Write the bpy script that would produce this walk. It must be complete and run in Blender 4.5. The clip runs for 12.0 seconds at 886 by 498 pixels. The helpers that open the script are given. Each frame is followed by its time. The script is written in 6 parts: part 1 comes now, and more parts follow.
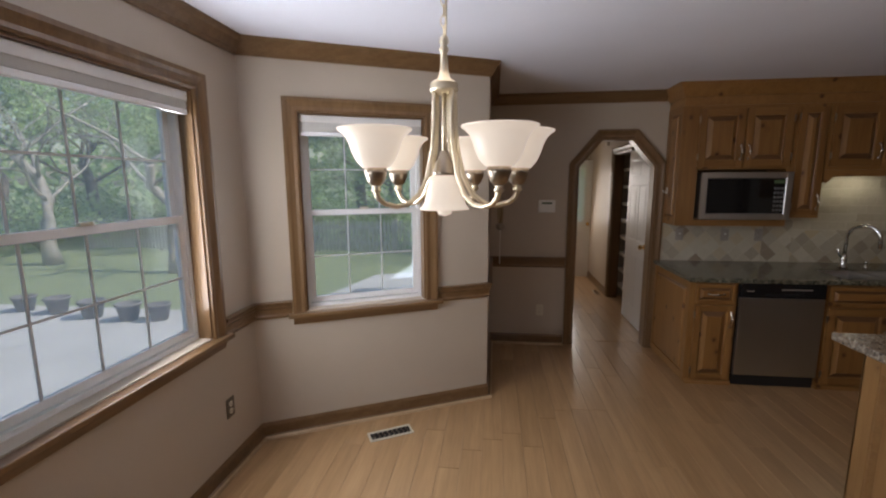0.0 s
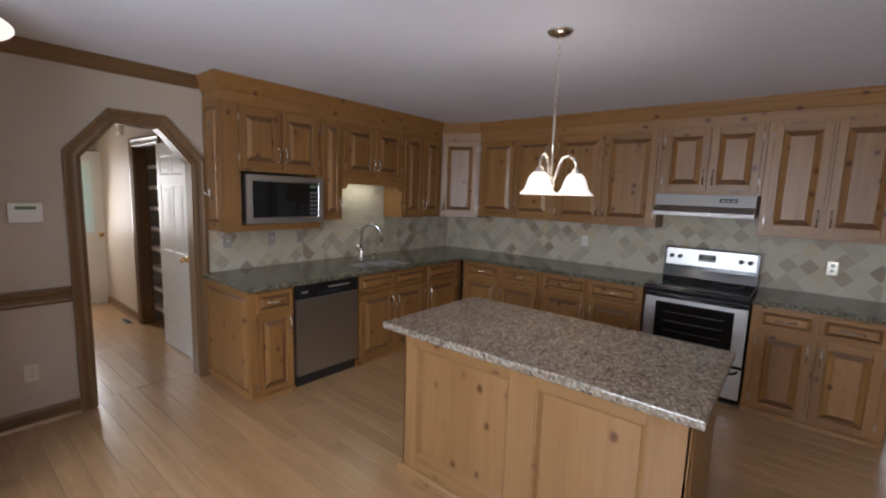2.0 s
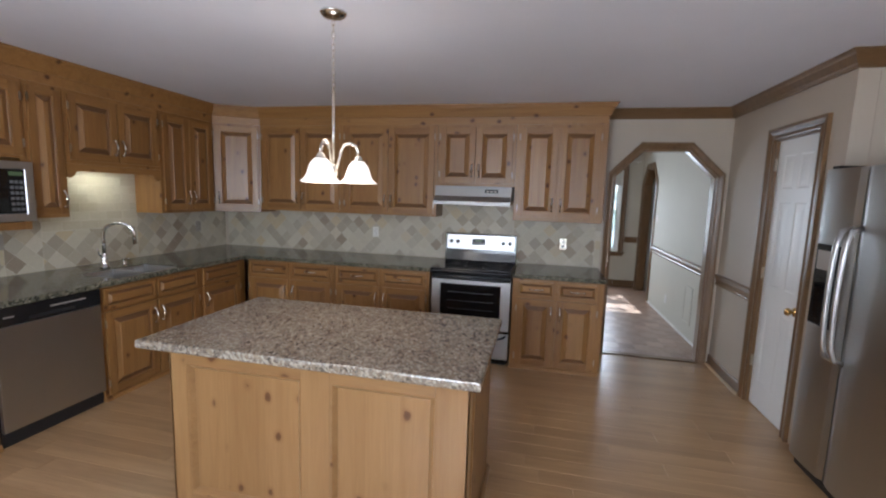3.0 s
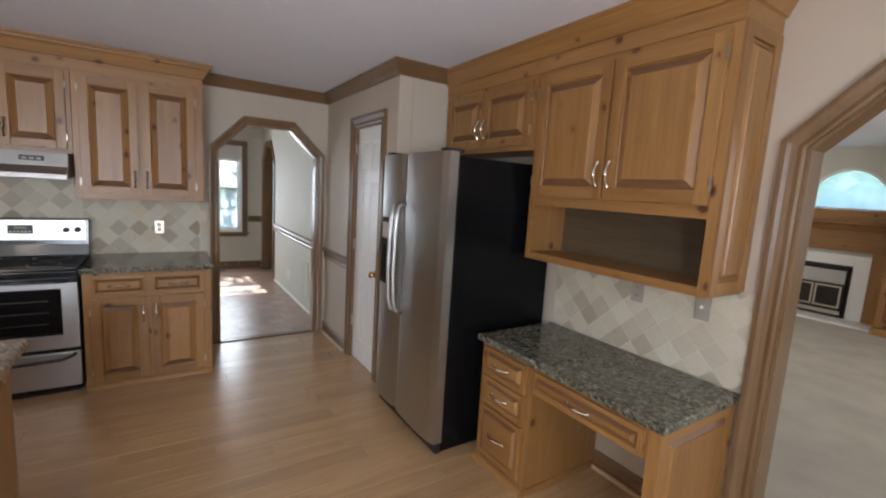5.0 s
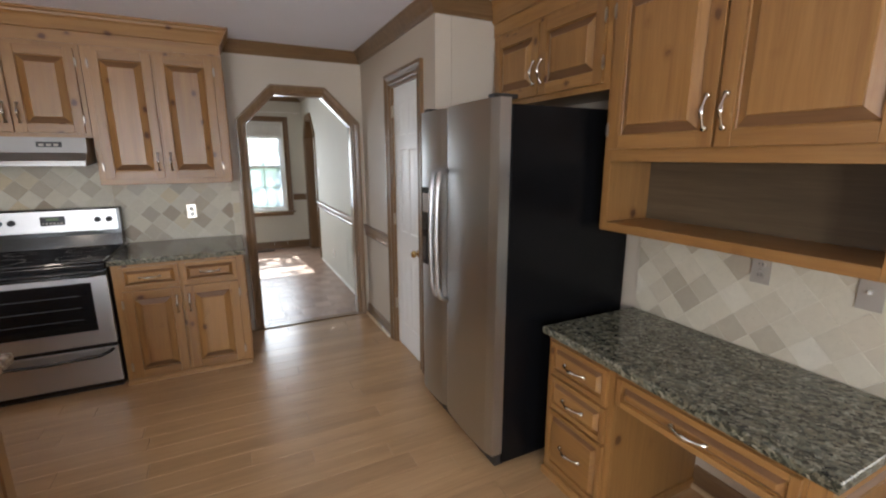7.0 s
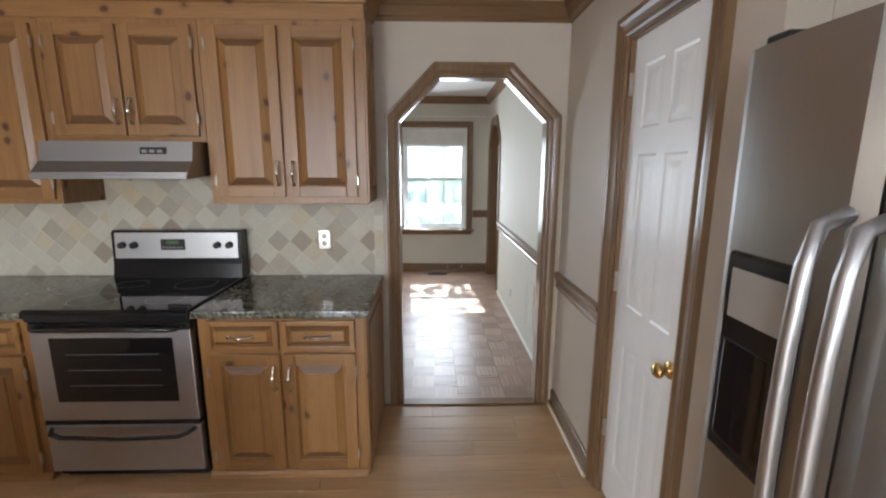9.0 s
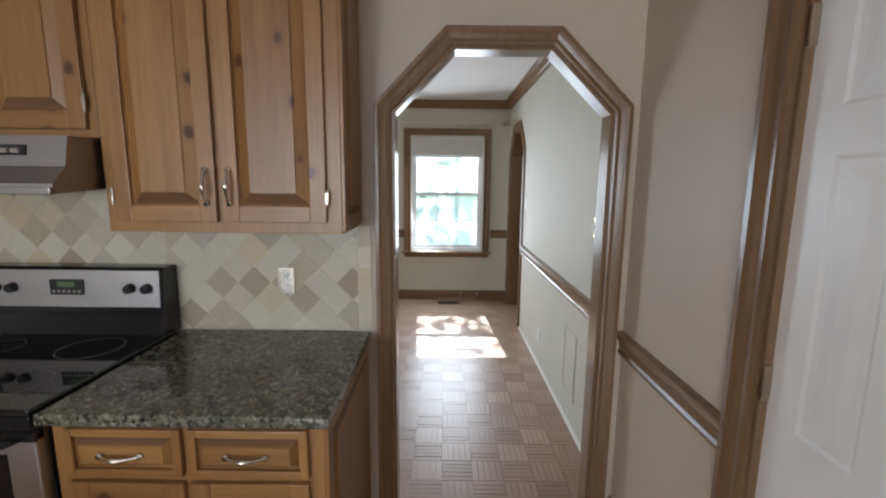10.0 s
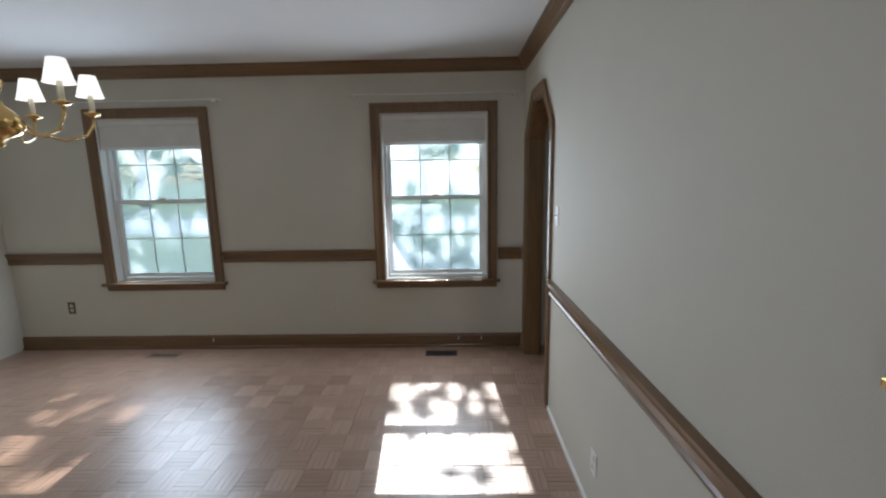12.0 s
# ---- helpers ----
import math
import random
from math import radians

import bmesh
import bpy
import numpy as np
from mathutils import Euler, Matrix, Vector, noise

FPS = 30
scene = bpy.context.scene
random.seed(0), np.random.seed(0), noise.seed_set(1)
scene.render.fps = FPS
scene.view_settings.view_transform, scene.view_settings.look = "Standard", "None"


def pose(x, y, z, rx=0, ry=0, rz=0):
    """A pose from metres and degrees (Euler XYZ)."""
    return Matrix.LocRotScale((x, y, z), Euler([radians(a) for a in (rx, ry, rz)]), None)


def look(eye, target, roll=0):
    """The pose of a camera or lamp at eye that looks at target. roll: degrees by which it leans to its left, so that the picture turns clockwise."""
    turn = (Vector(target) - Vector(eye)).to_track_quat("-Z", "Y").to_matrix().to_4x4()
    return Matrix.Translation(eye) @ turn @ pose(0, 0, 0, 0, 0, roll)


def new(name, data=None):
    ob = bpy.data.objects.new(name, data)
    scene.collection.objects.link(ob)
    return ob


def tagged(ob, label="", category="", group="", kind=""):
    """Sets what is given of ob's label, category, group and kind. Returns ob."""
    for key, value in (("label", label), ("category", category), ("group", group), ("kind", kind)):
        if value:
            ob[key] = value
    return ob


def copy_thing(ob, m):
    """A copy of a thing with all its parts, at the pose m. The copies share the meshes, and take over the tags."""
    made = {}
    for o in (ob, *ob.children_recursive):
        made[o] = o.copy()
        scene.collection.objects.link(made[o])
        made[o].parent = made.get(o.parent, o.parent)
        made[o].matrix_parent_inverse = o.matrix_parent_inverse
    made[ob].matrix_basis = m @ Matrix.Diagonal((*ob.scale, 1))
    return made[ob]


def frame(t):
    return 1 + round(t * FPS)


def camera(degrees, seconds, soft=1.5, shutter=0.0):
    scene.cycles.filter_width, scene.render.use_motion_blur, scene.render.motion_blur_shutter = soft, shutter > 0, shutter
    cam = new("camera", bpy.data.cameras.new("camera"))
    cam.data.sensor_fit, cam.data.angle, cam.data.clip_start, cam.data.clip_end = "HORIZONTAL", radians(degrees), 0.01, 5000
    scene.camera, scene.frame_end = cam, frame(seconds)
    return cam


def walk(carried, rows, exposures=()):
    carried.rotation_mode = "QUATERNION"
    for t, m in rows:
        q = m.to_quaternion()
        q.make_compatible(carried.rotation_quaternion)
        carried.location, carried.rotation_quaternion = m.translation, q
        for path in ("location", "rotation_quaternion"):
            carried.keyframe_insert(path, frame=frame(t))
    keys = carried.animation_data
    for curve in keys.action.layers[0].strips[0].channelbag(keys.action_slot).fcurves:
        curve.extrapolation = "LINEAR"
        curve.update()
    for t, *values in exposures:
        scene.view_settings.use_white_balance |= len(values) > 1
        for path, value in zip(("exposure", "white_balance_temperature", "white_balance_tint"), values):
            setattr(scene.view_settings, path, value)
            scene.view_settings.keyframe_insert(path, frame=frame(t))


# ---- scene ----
cam = camera(91.6, 12.0, 2.2)
PATH = [
    (0, (0.642, 0.64, 1.667), (0.408, 2.603, 1.361), -0.3),
    (0.5, (0.702, 0.822, 1.671), (1.026, 2.771, 1.363), 0.8),
    (1, (0.742, 0.961, 1.652), (1.461, 2.805, 1.367), 1.8),
    (1.5, (0.727, 1.109, 1.64), (1.849, 2.741, 1.366), 2.4),
    (2, (0.723, 1.199, 1.639), (2.259, 2.454, 1.382), 1.9),
    (2.5, (0.757, 1.213, 1.619), (2.553, 2.054, 1.364), 1.9),
    (3, (0.811, 1.183, 1.604), (2.748, 1.615, 1.355), 1.8),
    (3.5, (0.823, 1.1, 1.621), (2.806, 1.118, 1.366), 2.4),
    (5.3, (0.953, 0.837, 1.595), (2.508, -0.388, 1.309), 2.8),
    (5.5, (0.956, 0.803, 1.598), (2.461, -0.478, 1.296), 2.3),
    (6, (0.985, 0.724, 1.591), (2.506, -0.529, 1.254), 1.5),
    (6.5, (1.09, 0.673, 1.58), (2.711, -0.436, 1.202), 1.1),
    (7, (1.337, 0.629, 1.565), (3.094, -0.231, 1.149), -0.1),
    (7.5, (1.663, 0.524, 1.599), (3.523, -0.064, 1.16), -0.9),
    (9.3, (3.04, 0.247, 1.568), (5.008, 0.245, 1.213), 0.5),
    (9.5, (3.205, 0.243, 1.581), (5.175, 0.261, 1.234), 0.6),
    (10, (3.635, 0.25, 1.563), (5.612, 0.256, 1.256), 0.6),
    (10.5, (4.078, 0.229, 1.58), (6.053, 0.154, 1.277), -0.1),
    (11, (4.505, 0.155, 1.588), (6.481, 0.100, 1.286), 0.2),
    (11.5, (4.966, 0.110, 1.581), (6.94, 0.052, 1.268), -0.15),
    (12, (5.375, 0.069, 1.594), (7.347, 0.114, 1.263), -1.0),
]
EXPOSURES = [
    (0.0, 0.12, 6700, 16), (0.5, 0.32, 6750, 19), (1.0, 0.48, 6600, 18), (1.5, 0.62, 6350, 17), (2.0, 1.18, 6000, 13), (2.5, 1.50, 5850, 12), (3.5, 1.56, 5900, 11),
    (5.5, 1.72, 6300, 12), (6.5, 1.72, 6450, 12), (7.5, 1.88, 6250, 12), (9.5, 2.03, 6100, 10), (10.0, 1.84, 6100, 10), (10.5, 1.76, 6050, 10), (11.0, 1.76, 6100, 10), (11.2, 1.68, 6100, 10), (11.6, 1.45, 6050, 10), (12.0, 1.12, 6000, 11)]
walk(cam, [(t, look(eye, target, roll)) for t, eye, target, roll in PATH], EXPOSURES)

# ---- world, sun, large lights ----
SUN_DIR = Vector((-1.0, -0.07, -0.945)).normalized()
world = bpy.data.worlds.new("sky")
scene.world = world
world.use_nodes = True
wn = world.node_tree
sky = wn.nodes.new("ShaderNodeTexSky")
sky.sky_type = "NISHITA"
sky.sun_disc = False
sky.sun_elevation = radians(43.3)
sky.sun_rotation = radians(86.0)
sky.air_density = 1.3
sky.dust_density = 2.0
wn.nodes["Background"].inputs["Strength"].default_value = 0.15
wn.links.new(sky.outputs["Color"], wn.nodes["Background"].inputs["Color"])

sun = new("sun", bpy.data.lights.new("sun", "SUN"))
sun.data.energy = 3.4
sun.data.angle = radians(0.5)
sun.data.color = (1.0, 0.95, 0.86)
sun.matrix_world = look((30, 2, 30), Vector((30, 2, 30)) + SUN_DIR)


def window_light(eye, target, w, h, power, color=(0.88, 0.94, 1.0)):
    """A rectangular lamp: sky light that enters through a window opening, or light added elsewhere."""
    l = new("window_light", bpy.data.lights.new("window_light", "AREA"))
    l.data.shape = "RECTANGLE"
    l.data.size, l.data.size_y, l.data.energy, l.data.color = w, h, power, color
    l.matrix_world = look(eye, target)
    return l


def lamp(name, x, y, z, power, radius, color=(1.0, 0.86, 0.72)):
    l = new(name, bpy.data.lights.new(name, "POINT"))
    l.data.energy, l.data.shadow_soft_size, l.data.color = power, radius, color
    l.location = (x, y, z)
    return l


window_light((-0.86, 2.14, 1.50), (5, 2.8, 1.25), 1.0, 1.05, 32)
window_light((-0.214, 3.455, 1.48), (0.9, 1.6, 1.2), 0.70, 1.0, 4)
window_light((-0.86, 0.54, 1.50), (5, 1.3, 1.25), 0.88, 1.05, 11)
window_light((9.18, 0.215, 1.30), (5, 1.6, 0.5), 0.9, 1.2, 8)
window_light((9.18, 2.765, 1.30), (5, 2.9, 0.7), 0.9, 1.2, 15, (0.78, 0.89, 1.0))
# Two added family room fills; no windows are built in these walls.
window_light((-0.9, -4.6, 1.4), (3, -4.6, 0.6), 2.4, 1.8, 21, (1.0, 0.95, 0.87))
window_light((5.9, -4.6, 1.4), (3, -4.6, 0.6), 2.4, 1.8, 15, (1.0, 0.95, 0.87))
# At the back door's glass, warmed and raised to brighten the hall.
window_light((1.79, 8.36, 1.43), (1.0, 6.5, 0.9), 0.55, 0.9, 9, (1.0, 0.95, 0.88))
lamp("chandelier_light", 0.488, 1.98, 2.02, 0.5, 0.12)
lamp("pendant_light", 2.92, 2.255, 1.58, 2.0, 0.08)
lamp("pendant_glow", 2.92, 2.255, 1.90, 0.9, 0.12)
window_light((3.83, 4.89, 1.712), (3.83, 4.87, 0.9), 0.39, 0.04, 0.26, (0.95, 1.0, 0.80))

# ---- materials ----
def node_mat(name):
    m = bpy.data.materials.new(name)
    m.use_nodes = True
    t = m.node_tree
    return m, t, t.nodes["Principled BSDF"]


def coords(t, scale=(1, 1, 1), rand=True):
    """Object coordinates, shifted at random from object to object, then scaled."""
    n, l = t.nodes, t.links
    tc = n.new("ShaderNodeTexCoord")
    mp = n.new("ShaderNodeMapping")
    mp.inputs["Scale"].default_value = scale
    if rand:
        oi = n.new("ShaderNodeObjectInfo")
        mul = n.new("ShaderNodeVectorMath")
        mul.operation = "SCALE"
        mul.inputs[0].default_value = (7.3, 11.1, 5.7)
        l.new(oi.outputs["Random"], mul.inputs["Scale"])
        add = n.new("ShaderNodeVectorMath")
        l.new(tc.outputs["Object"], add.inputs[0])
        l.new(mul.outputs[0], add.inputs[1])
        l.new(add.outputs[0], mp.inputs["Vector"])
    else:
        l.new(tc.outputs["Object"], mp.inputs["Vector"])
    return mp.outputs["Vector"]


def noise_tex(t, vec, scale, detail=4, rough=0.55, distort=0.0):
    nz = t.nodes.new("ShaderNodeTexNoise")
    nz.inputs["Scale"].default_value = scale
    nz.inputs["Detail"].default_value = detail
    nz.inputs["Roughness"].default_value = rough
    nz.inputs["Distortion"].default_value = distort
    t.links.new(vec, nz.inputs["Vector"])
    return nz.outputs["Fac"]


def ramp(t, fac, stops):
    r = t.nodes.new("ShaderNodeValToRGB")
    while len(r.color_ramp.elements) < len(stops):
        r.color_ramp.elements.new(0.5)
    for e, (pos, c) in zip(r.color_ramp.elements, stops):
        e.position = pos
        e.color = (*c, 1) if len(c) == 3 else c
    t.links.new(fac, r.inputs["Fac"])
    return r.outputs["Color"]


def mix(t, fac, a, b, mode="MIX"):
    m = t.nodes.new("ShaderNodeMix")
    m.data_type, m.blend_type = "RGBA", mode
    for sock, v in ((m.inputs[0], fac), (m.inputs[6], a), (m.inputs[7], b)):
        if isinstance(v, (int, float)):
            sock.default_value = v
        elif isinstance(v, tuple):
            sock.default_value = (*v, 1)
        else:
            t.links.new(v, sock)
    return m.outputs[2]


def bump(t, p, height, strength, dist=0.01):
    b = t.nodes.new("ShaderNodeBump")
    b.inputs["Strength"].default_value = strength
    b.inputs["Distance"].default_value = dist
    t.links.new(height, b.inputs["Height"])
    t.links.new(b.outputs["Normal"], p.inputs["Normal"])


def rand_value(t):
    return t.nodes.new("ShaderNodeObjectInfo").outputs["Random"]


def plain(name, c, rough=0.5, metal=0.0, var=0.12, scale=6.0, bumps=0.15, fine=90.0, spec=0.5, rand=True, dist=0.002):
    """A surface with soft large variation and fine relief."""
    m, t, p = node_mat(name)
    v = coords(t, rand=rand)
    a = noise_tex(t, v, scale, 5)
    d = tuple(x * (1 - var) for x in c)
    e = tuple(min(1, x * (1 + var)) for x in c)
    t.links.new(ramp(t, a, [(0.3, d), (0.7, e)]), p.inputs["Base Color"])
    f = noise_tex(t, v, fine, 3)
    bump(t, p, f, bumps, dist)
    rr = t.nodes.new("ShaderNodeMapRange")
    rr.inputs["To Min"].default_value, rr.inputs["To Max"].default_value = rough * 0.85, min(1, rough * 1.15)
    t.links.new(a, rr.inputs["Value"])
    t.links.new(rr.outputs[0], p.inputs["Roughness"])
    p.inputs["Metallic"].default_value = metal
    p.inputs["Specular IOR Level"].default_value = spec
    return m


def wood(name, dark, mid, light, axis, knots=True, rough=0.32, coat=0.15, grain=1.0, tone=0.25, share=0.62, vary=0.14, ks=1.0, sheen=0.2, figure=1.0):
    """Varnished wood: long grain along one axis, broad tone shifts, dark round knots."""
    m, t, p = node_mat(name)
    n, l = t.nodes, t.links
    sc = {"x": (1.2, 22, 22), "y": (22, 1.2, 22), "z": (22, 22, 1.2)}[axis]
    v = coords(t, sc)
    g1 = noise_tex(t, v, 1.0 * grain, 5, 0.6, 0.6)
    g2 = noise_tex(t, v, 5.0 * grain, 3, 0.6)
    v2 = coords(t, tuple(s / 6 for s in sc))
    broad = noise_tex(t, v2, 1.0, 3)
    col = ramp(t, g1, [(0.28, dark), (0.5, mid), (0.74, light)])
    col = mix(t, 0.30, col, ramp(t, g2, [(0.35, dark), (0.65, light)]))
    if figure < 1.0:
        col = mix(t, figure, mid, col)
    col = mix(t, broad, mix(t, tone, col, dark), mix(t, tone * 0.8, col, light))
    oi = rand_value(t)
    col = mix(t, 0.8, col, ramp(t, oi, [(0.0, (1 - vary, 1 - vary * 1.15, 1 - vary * 1.3)), (1.0, (1.0, 1.0, 1.0))]), "MULTIPLY")
    if knots:
        ksc = {"x": (0.75, 1, 1), "y": (1, 0.75, 1), "z": (1, 1, 0.75)}[axis]
        kv = coords(t, ksc)
        vo = n.new("ShaderNodeTexVoronoi")
        vo.inputs["Scale"].default_value = 7.5
        l.new(kv, vo.inputs["Vector"])
        warp = n.new("ShaderNodeMath")
        warp.operation = "MULTIPLY_ADD"
        l.new(noise_tex(t, kv, 38, 3), warp.inputs[0])
        warp.inputs[1].default_value = 0.12
        l.new(vo.outputs["Distance"], warp.inputs[2])
        k = ramp(t, warp.outputs[0], [(0.10 * ks, (1, 1, 1)), (0.155 * ks, (0.8, 0.8, 0.8)), (0.18 * ks, (0.22, 0.22, 0.22)), (0.27 * ks, (0, 0, 0))])
        sp = n.new("ShaderNodeSeparateColor")
        l.new(vo.outputs["Color"], sp.inputs[0])
        few = ramp(t, sp.outputs[0], [(1 - share - 0.02, (0, 0, 0)), (1 - share, (1, 1, 1))])
        k = mix(t, 1.0, k, few, "MULTIPLY")
        col = mix(t, k, col, (dark[0] * 0.42, dark[1] * 0.30, dark[2] * 0.26))
    l.new(col, p.inputs["Base Color"])
    p.inputs["Roughness"].default_value = rough
    p.inputs["Coat Weight"].default_value = coat
    p.inputs["Coat Roughness"].default_value = sheen
    bump(t, p, g2, 0.12, 0.001)
    return m


def granite(name, stops, scale, rough):
    m, t, p = node_mat(name)
    v = coords(t, rand=False)
    vo = t.nodes.new("ShaderNodeTexVoronoi")
    vo.inputs["Scale"].default_value = scale
    w = noise_tex(t, v, scale * 0.7, 4)
    vv = t.nodes.new("ShaderNodeVectorMath")
    vv.operation = "MULTIPLY_ADD"
    cx = t.nodes.new("ShaderNodeCombineXYZ")
    for i in range(3):
        t.links.new(w, cx.inputs[i])
    t.links.new(cx.outputs[0], vv.inputs[0])
    vv.inputs[1].default_value = (0.05, 0.05, 0.05)
    t.links.new(v, vv.inputs[2])
    t.links.new(vv.outputs[0], vo.inputs["Vector"])
    sep = t.nodes.new("ShaderNodeSeparateColor")
    t.links.new(vo.outputs["Color"], sep.inputs[0])
    fine = noise_tex(t, v, scale * 2.2, 3, 0.7)
    broad = noise_tex(t, v, 7, 3)
    f = t.nodes.new("ShaderNodeMath")
    f.operation = "MULTIPLY_ADD"
    t.links.new(fine, f.inputs[0])
    f.inputs[1].default_value = 0.55
    t.links.new(sep.outputs[0], f.inputs[2])
    f2 = t.nodes.new("ShaderNodeMath")
    f2.operation = "MULTIPLY_ADD"
    t.links.new(broad, f2.inputs[0])
    f2.inputs[1].default_value = 0.35
    t.links.new(f.outputs[0], f2.inputs[2])
    mr = t.nodes.new("ShaderNodeMapRange")
    mr.inputs["From Max"].default_value = 1.9
    t.links.new(f2.outputs[0], mr.inputs["Value"])
    t.links.new(ramp(t, mr.outputs[0], stops), p.inputs["Base Color"])
    p.inputs["Roughness"].default_value = rough
    p.inputs["Specular IOR Level"].default_value = 0.55
    return m


def steel(name, c, rough, axis="z"):
    m, t, p = node_mat(name)
    sc = {"z": (400, 400, 2), "x": (2, 400, 400)}[axis]
    v = coords(t, sc)
    g = noise_tex(t, v, 1.0, 3)
    big = noise_tex(t, coords(t), 3.0, 2)
    t.links.new(mix(t, 0.5, ramp(t, g, [(0.3, tuple(x * 0.9 for x in c)), (0.7, c)]), ramp(t, big, [(0.3, tuple(x * 0.92 for x in c)), (0.7, c)])), p.inputs["Base Color"])
    mr = t.nodes.new("ShaderNodeMapRange")
    mr.inputs["To Min"].default_value, mr.inputs["To Max"].default_value = rough * 0.8, rough * 1.25
    t.links.new(g, mr.inputs["Value"])
    t.links.new(mr.outputs[0], p.inputs["Roughness"])
    p.inputs["Metallic"].default_value = 1.0
    return m


def glow(name, c, strength, base=(0.85, 0.82, 0.75)):
    m, t, p = node_mat(name)
    v = coords(t)
    a = noise_tex(t, v, 9, 3)
    t.links.new(ramp(t, a, [(0.3, tuple(x * 0.9 for x in base)), (0.7, base)]), p.inputs["Base Color"])
    p.inputs["Emission Color"].default_value = (*c, 1)
    p.inputs["Emission Strength"].default_value = strength
    p.inputs["Roughness"].default_value = 0.35
    return m


def glass(name, tint=(1, 1, 1), rough=0.0, haze=0.20, veil_color=(0.76, 0.84, 0.95)):
    """Thin window glass: mostly clear, with a mirror-like sheen; its translucent veil paints in glare."""
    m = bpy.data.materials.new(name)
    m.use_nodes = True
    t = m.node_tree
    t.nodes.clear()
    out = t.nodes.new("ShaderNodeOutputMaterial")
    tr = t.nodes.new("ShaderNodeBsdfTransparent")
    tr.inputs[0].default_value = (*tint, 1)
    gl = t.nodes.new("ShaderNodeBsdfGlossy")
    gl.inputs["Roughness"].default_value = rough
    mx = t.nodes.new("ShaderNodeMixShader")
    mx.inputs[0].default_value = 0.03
    # Translucent share of the shader: outdoor haze and glare put into the glass.
    veil = t.nodes.new("ShaderNodeBsdfTranslucent")
    veil.inputs[0].default_value = (*veil_color, 1)
    veil_mix = t.nodes.new("ShaderNodeMixShader")
    veil_mix.inputs[0].default_value = haze
    t.links.new(tr.outputs[0], veil_mix.inputs[1])
    t.links.new(veil.outputs[0], veil_mix.inputs[2])
    t.links.new(veil_mix.outputs[0], mx.inputs[1])
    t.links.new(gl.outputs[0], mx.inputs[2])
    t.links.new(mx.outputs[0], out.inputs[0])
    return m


PD, PM, PL = (0.170, 0.070, 0.021), (0.325, 0.157, 0.044), (0.46, 0.248, 0.081)
PEND = wood("pine_end_grain", (0.115, 0.052, 0.02), (0.17, 0.082, 0.034), (0.23, 0.118, 0.052), "x", knots=False, rough=0.5, coat=0.0)
PINE_V = wood("pine_v", PD, PM, PL, "z", rough=0.38, coat=0.10, sheen=0.28, tone=0.50, figure=0.85, vary=0.30, share=0.97, ks=1.1)
PINE_H = wood("pine_h", PD, PM, PL, "x", rough=0.38, coat=0.10, sheen=0.28, tone=0.50, figure=0.85, vary=0.30, share=0.97, ks=1.1)
PINE_Y = wood("pine_y", PD, PM, PL, "y", rough=0.38, coat=0.10, sheen=0.28, tone=0.50, figure=0.85, vary=0.30, share=0.97, ks=1.1)
ID, IM, IL = (0.20, 0.097, 0.035), (0.29, 0.156, 0.059), (0.37, 0.218, 0.092)
ISLE_V = wood("island_pine_v", ID, IM, IL, "z", share=0.85, ks=1.1, tone=0.45, figure=0.75)
ISLE_H = wood("island_pine_h", ID, IM, IL, "x", share=0.85, ks=1.1, tone=0.45, figure=0.75)
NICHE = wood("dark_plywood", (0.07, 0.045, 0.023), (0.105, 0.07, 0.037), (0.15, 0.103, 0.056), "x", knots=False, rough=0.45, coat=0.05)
TD, TM, TL = (0.115, 0.060, 0.024), (0.178, 0.098, 0.043), (0.245, 0.146, 0.069)
TRIM_X = wood("trim_x", TD, TM, TL, "x", knots=False, rough=0.3)
TRIM_Y = wood("trim_y", TD, TM, TL, "y", knots=False, rough=0.3)
TRIM_Z = wood("trim_z", TD, TM, TL, "z", knots=False, rough=0.3)
PLANK = wood("laminate", (0.285, 0.160, 0.070), (0.475, 0.288, 0.136), (0.61, 0.396, 0.206), "y", knots=False, rough=0.33, coat=0.5, grain=0.75, tone=0.50, vary=0.18)
PARQ_X = wood("parquet_x", (0.30, 0.190, 0.132), (0.40, 0.262, 0.187), (0.49, 0.335, 0.248), "x", knots=False, rough=0.40, coat=0.65, sheen=0.31, tone=0.35, vary=0.30)
PARQ_Y = wood("parquet_y", (0.255, 0.155, 0.104), (0.35, 0.222, 0.154), (0.445, 0.295, 0.212), "y", knots=False, rough=0.40, coat=0.65, sheen=0.31, tone=0.35, vary=0.30)
WALL = plain("wall_paint", (0.48, 0.405, 0.32), 0.55, var=0.04, scale=1.5, bumps=0.25, fine=160)
WALL_D = plain("dining_paint", (0.585, 0.556, 0.475), 0.7, var=0.04, scale=1.5, bumps=0.2, fine=160)
# Blue put into the ceiling paint stands in for sky light reaching it.
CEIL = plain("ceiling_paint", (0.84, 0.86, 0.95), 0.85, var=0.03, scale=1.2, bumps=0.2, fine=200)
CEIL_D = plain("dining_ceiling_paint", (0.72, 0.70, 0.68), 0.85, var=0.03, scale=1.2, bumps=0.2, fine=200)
WHITE = plain("white_paint", (0.76, 0.74, 0.70), 0.35, var=0.03, scale=3)
# Bars greyed: their backlit shade is put into the colour.
BAR = plain("grille_bar", (0.52, 0.53, 0.53), 0.4, var=0.05)
VINYL = plain("window_vinyl", (0.80, 0.80, 0.79), 0.35, var=0.03)
BLIND = plain("blind_fabric", (0.72, 0.70, 0.66), 0.8, var=0.05, fine=300)
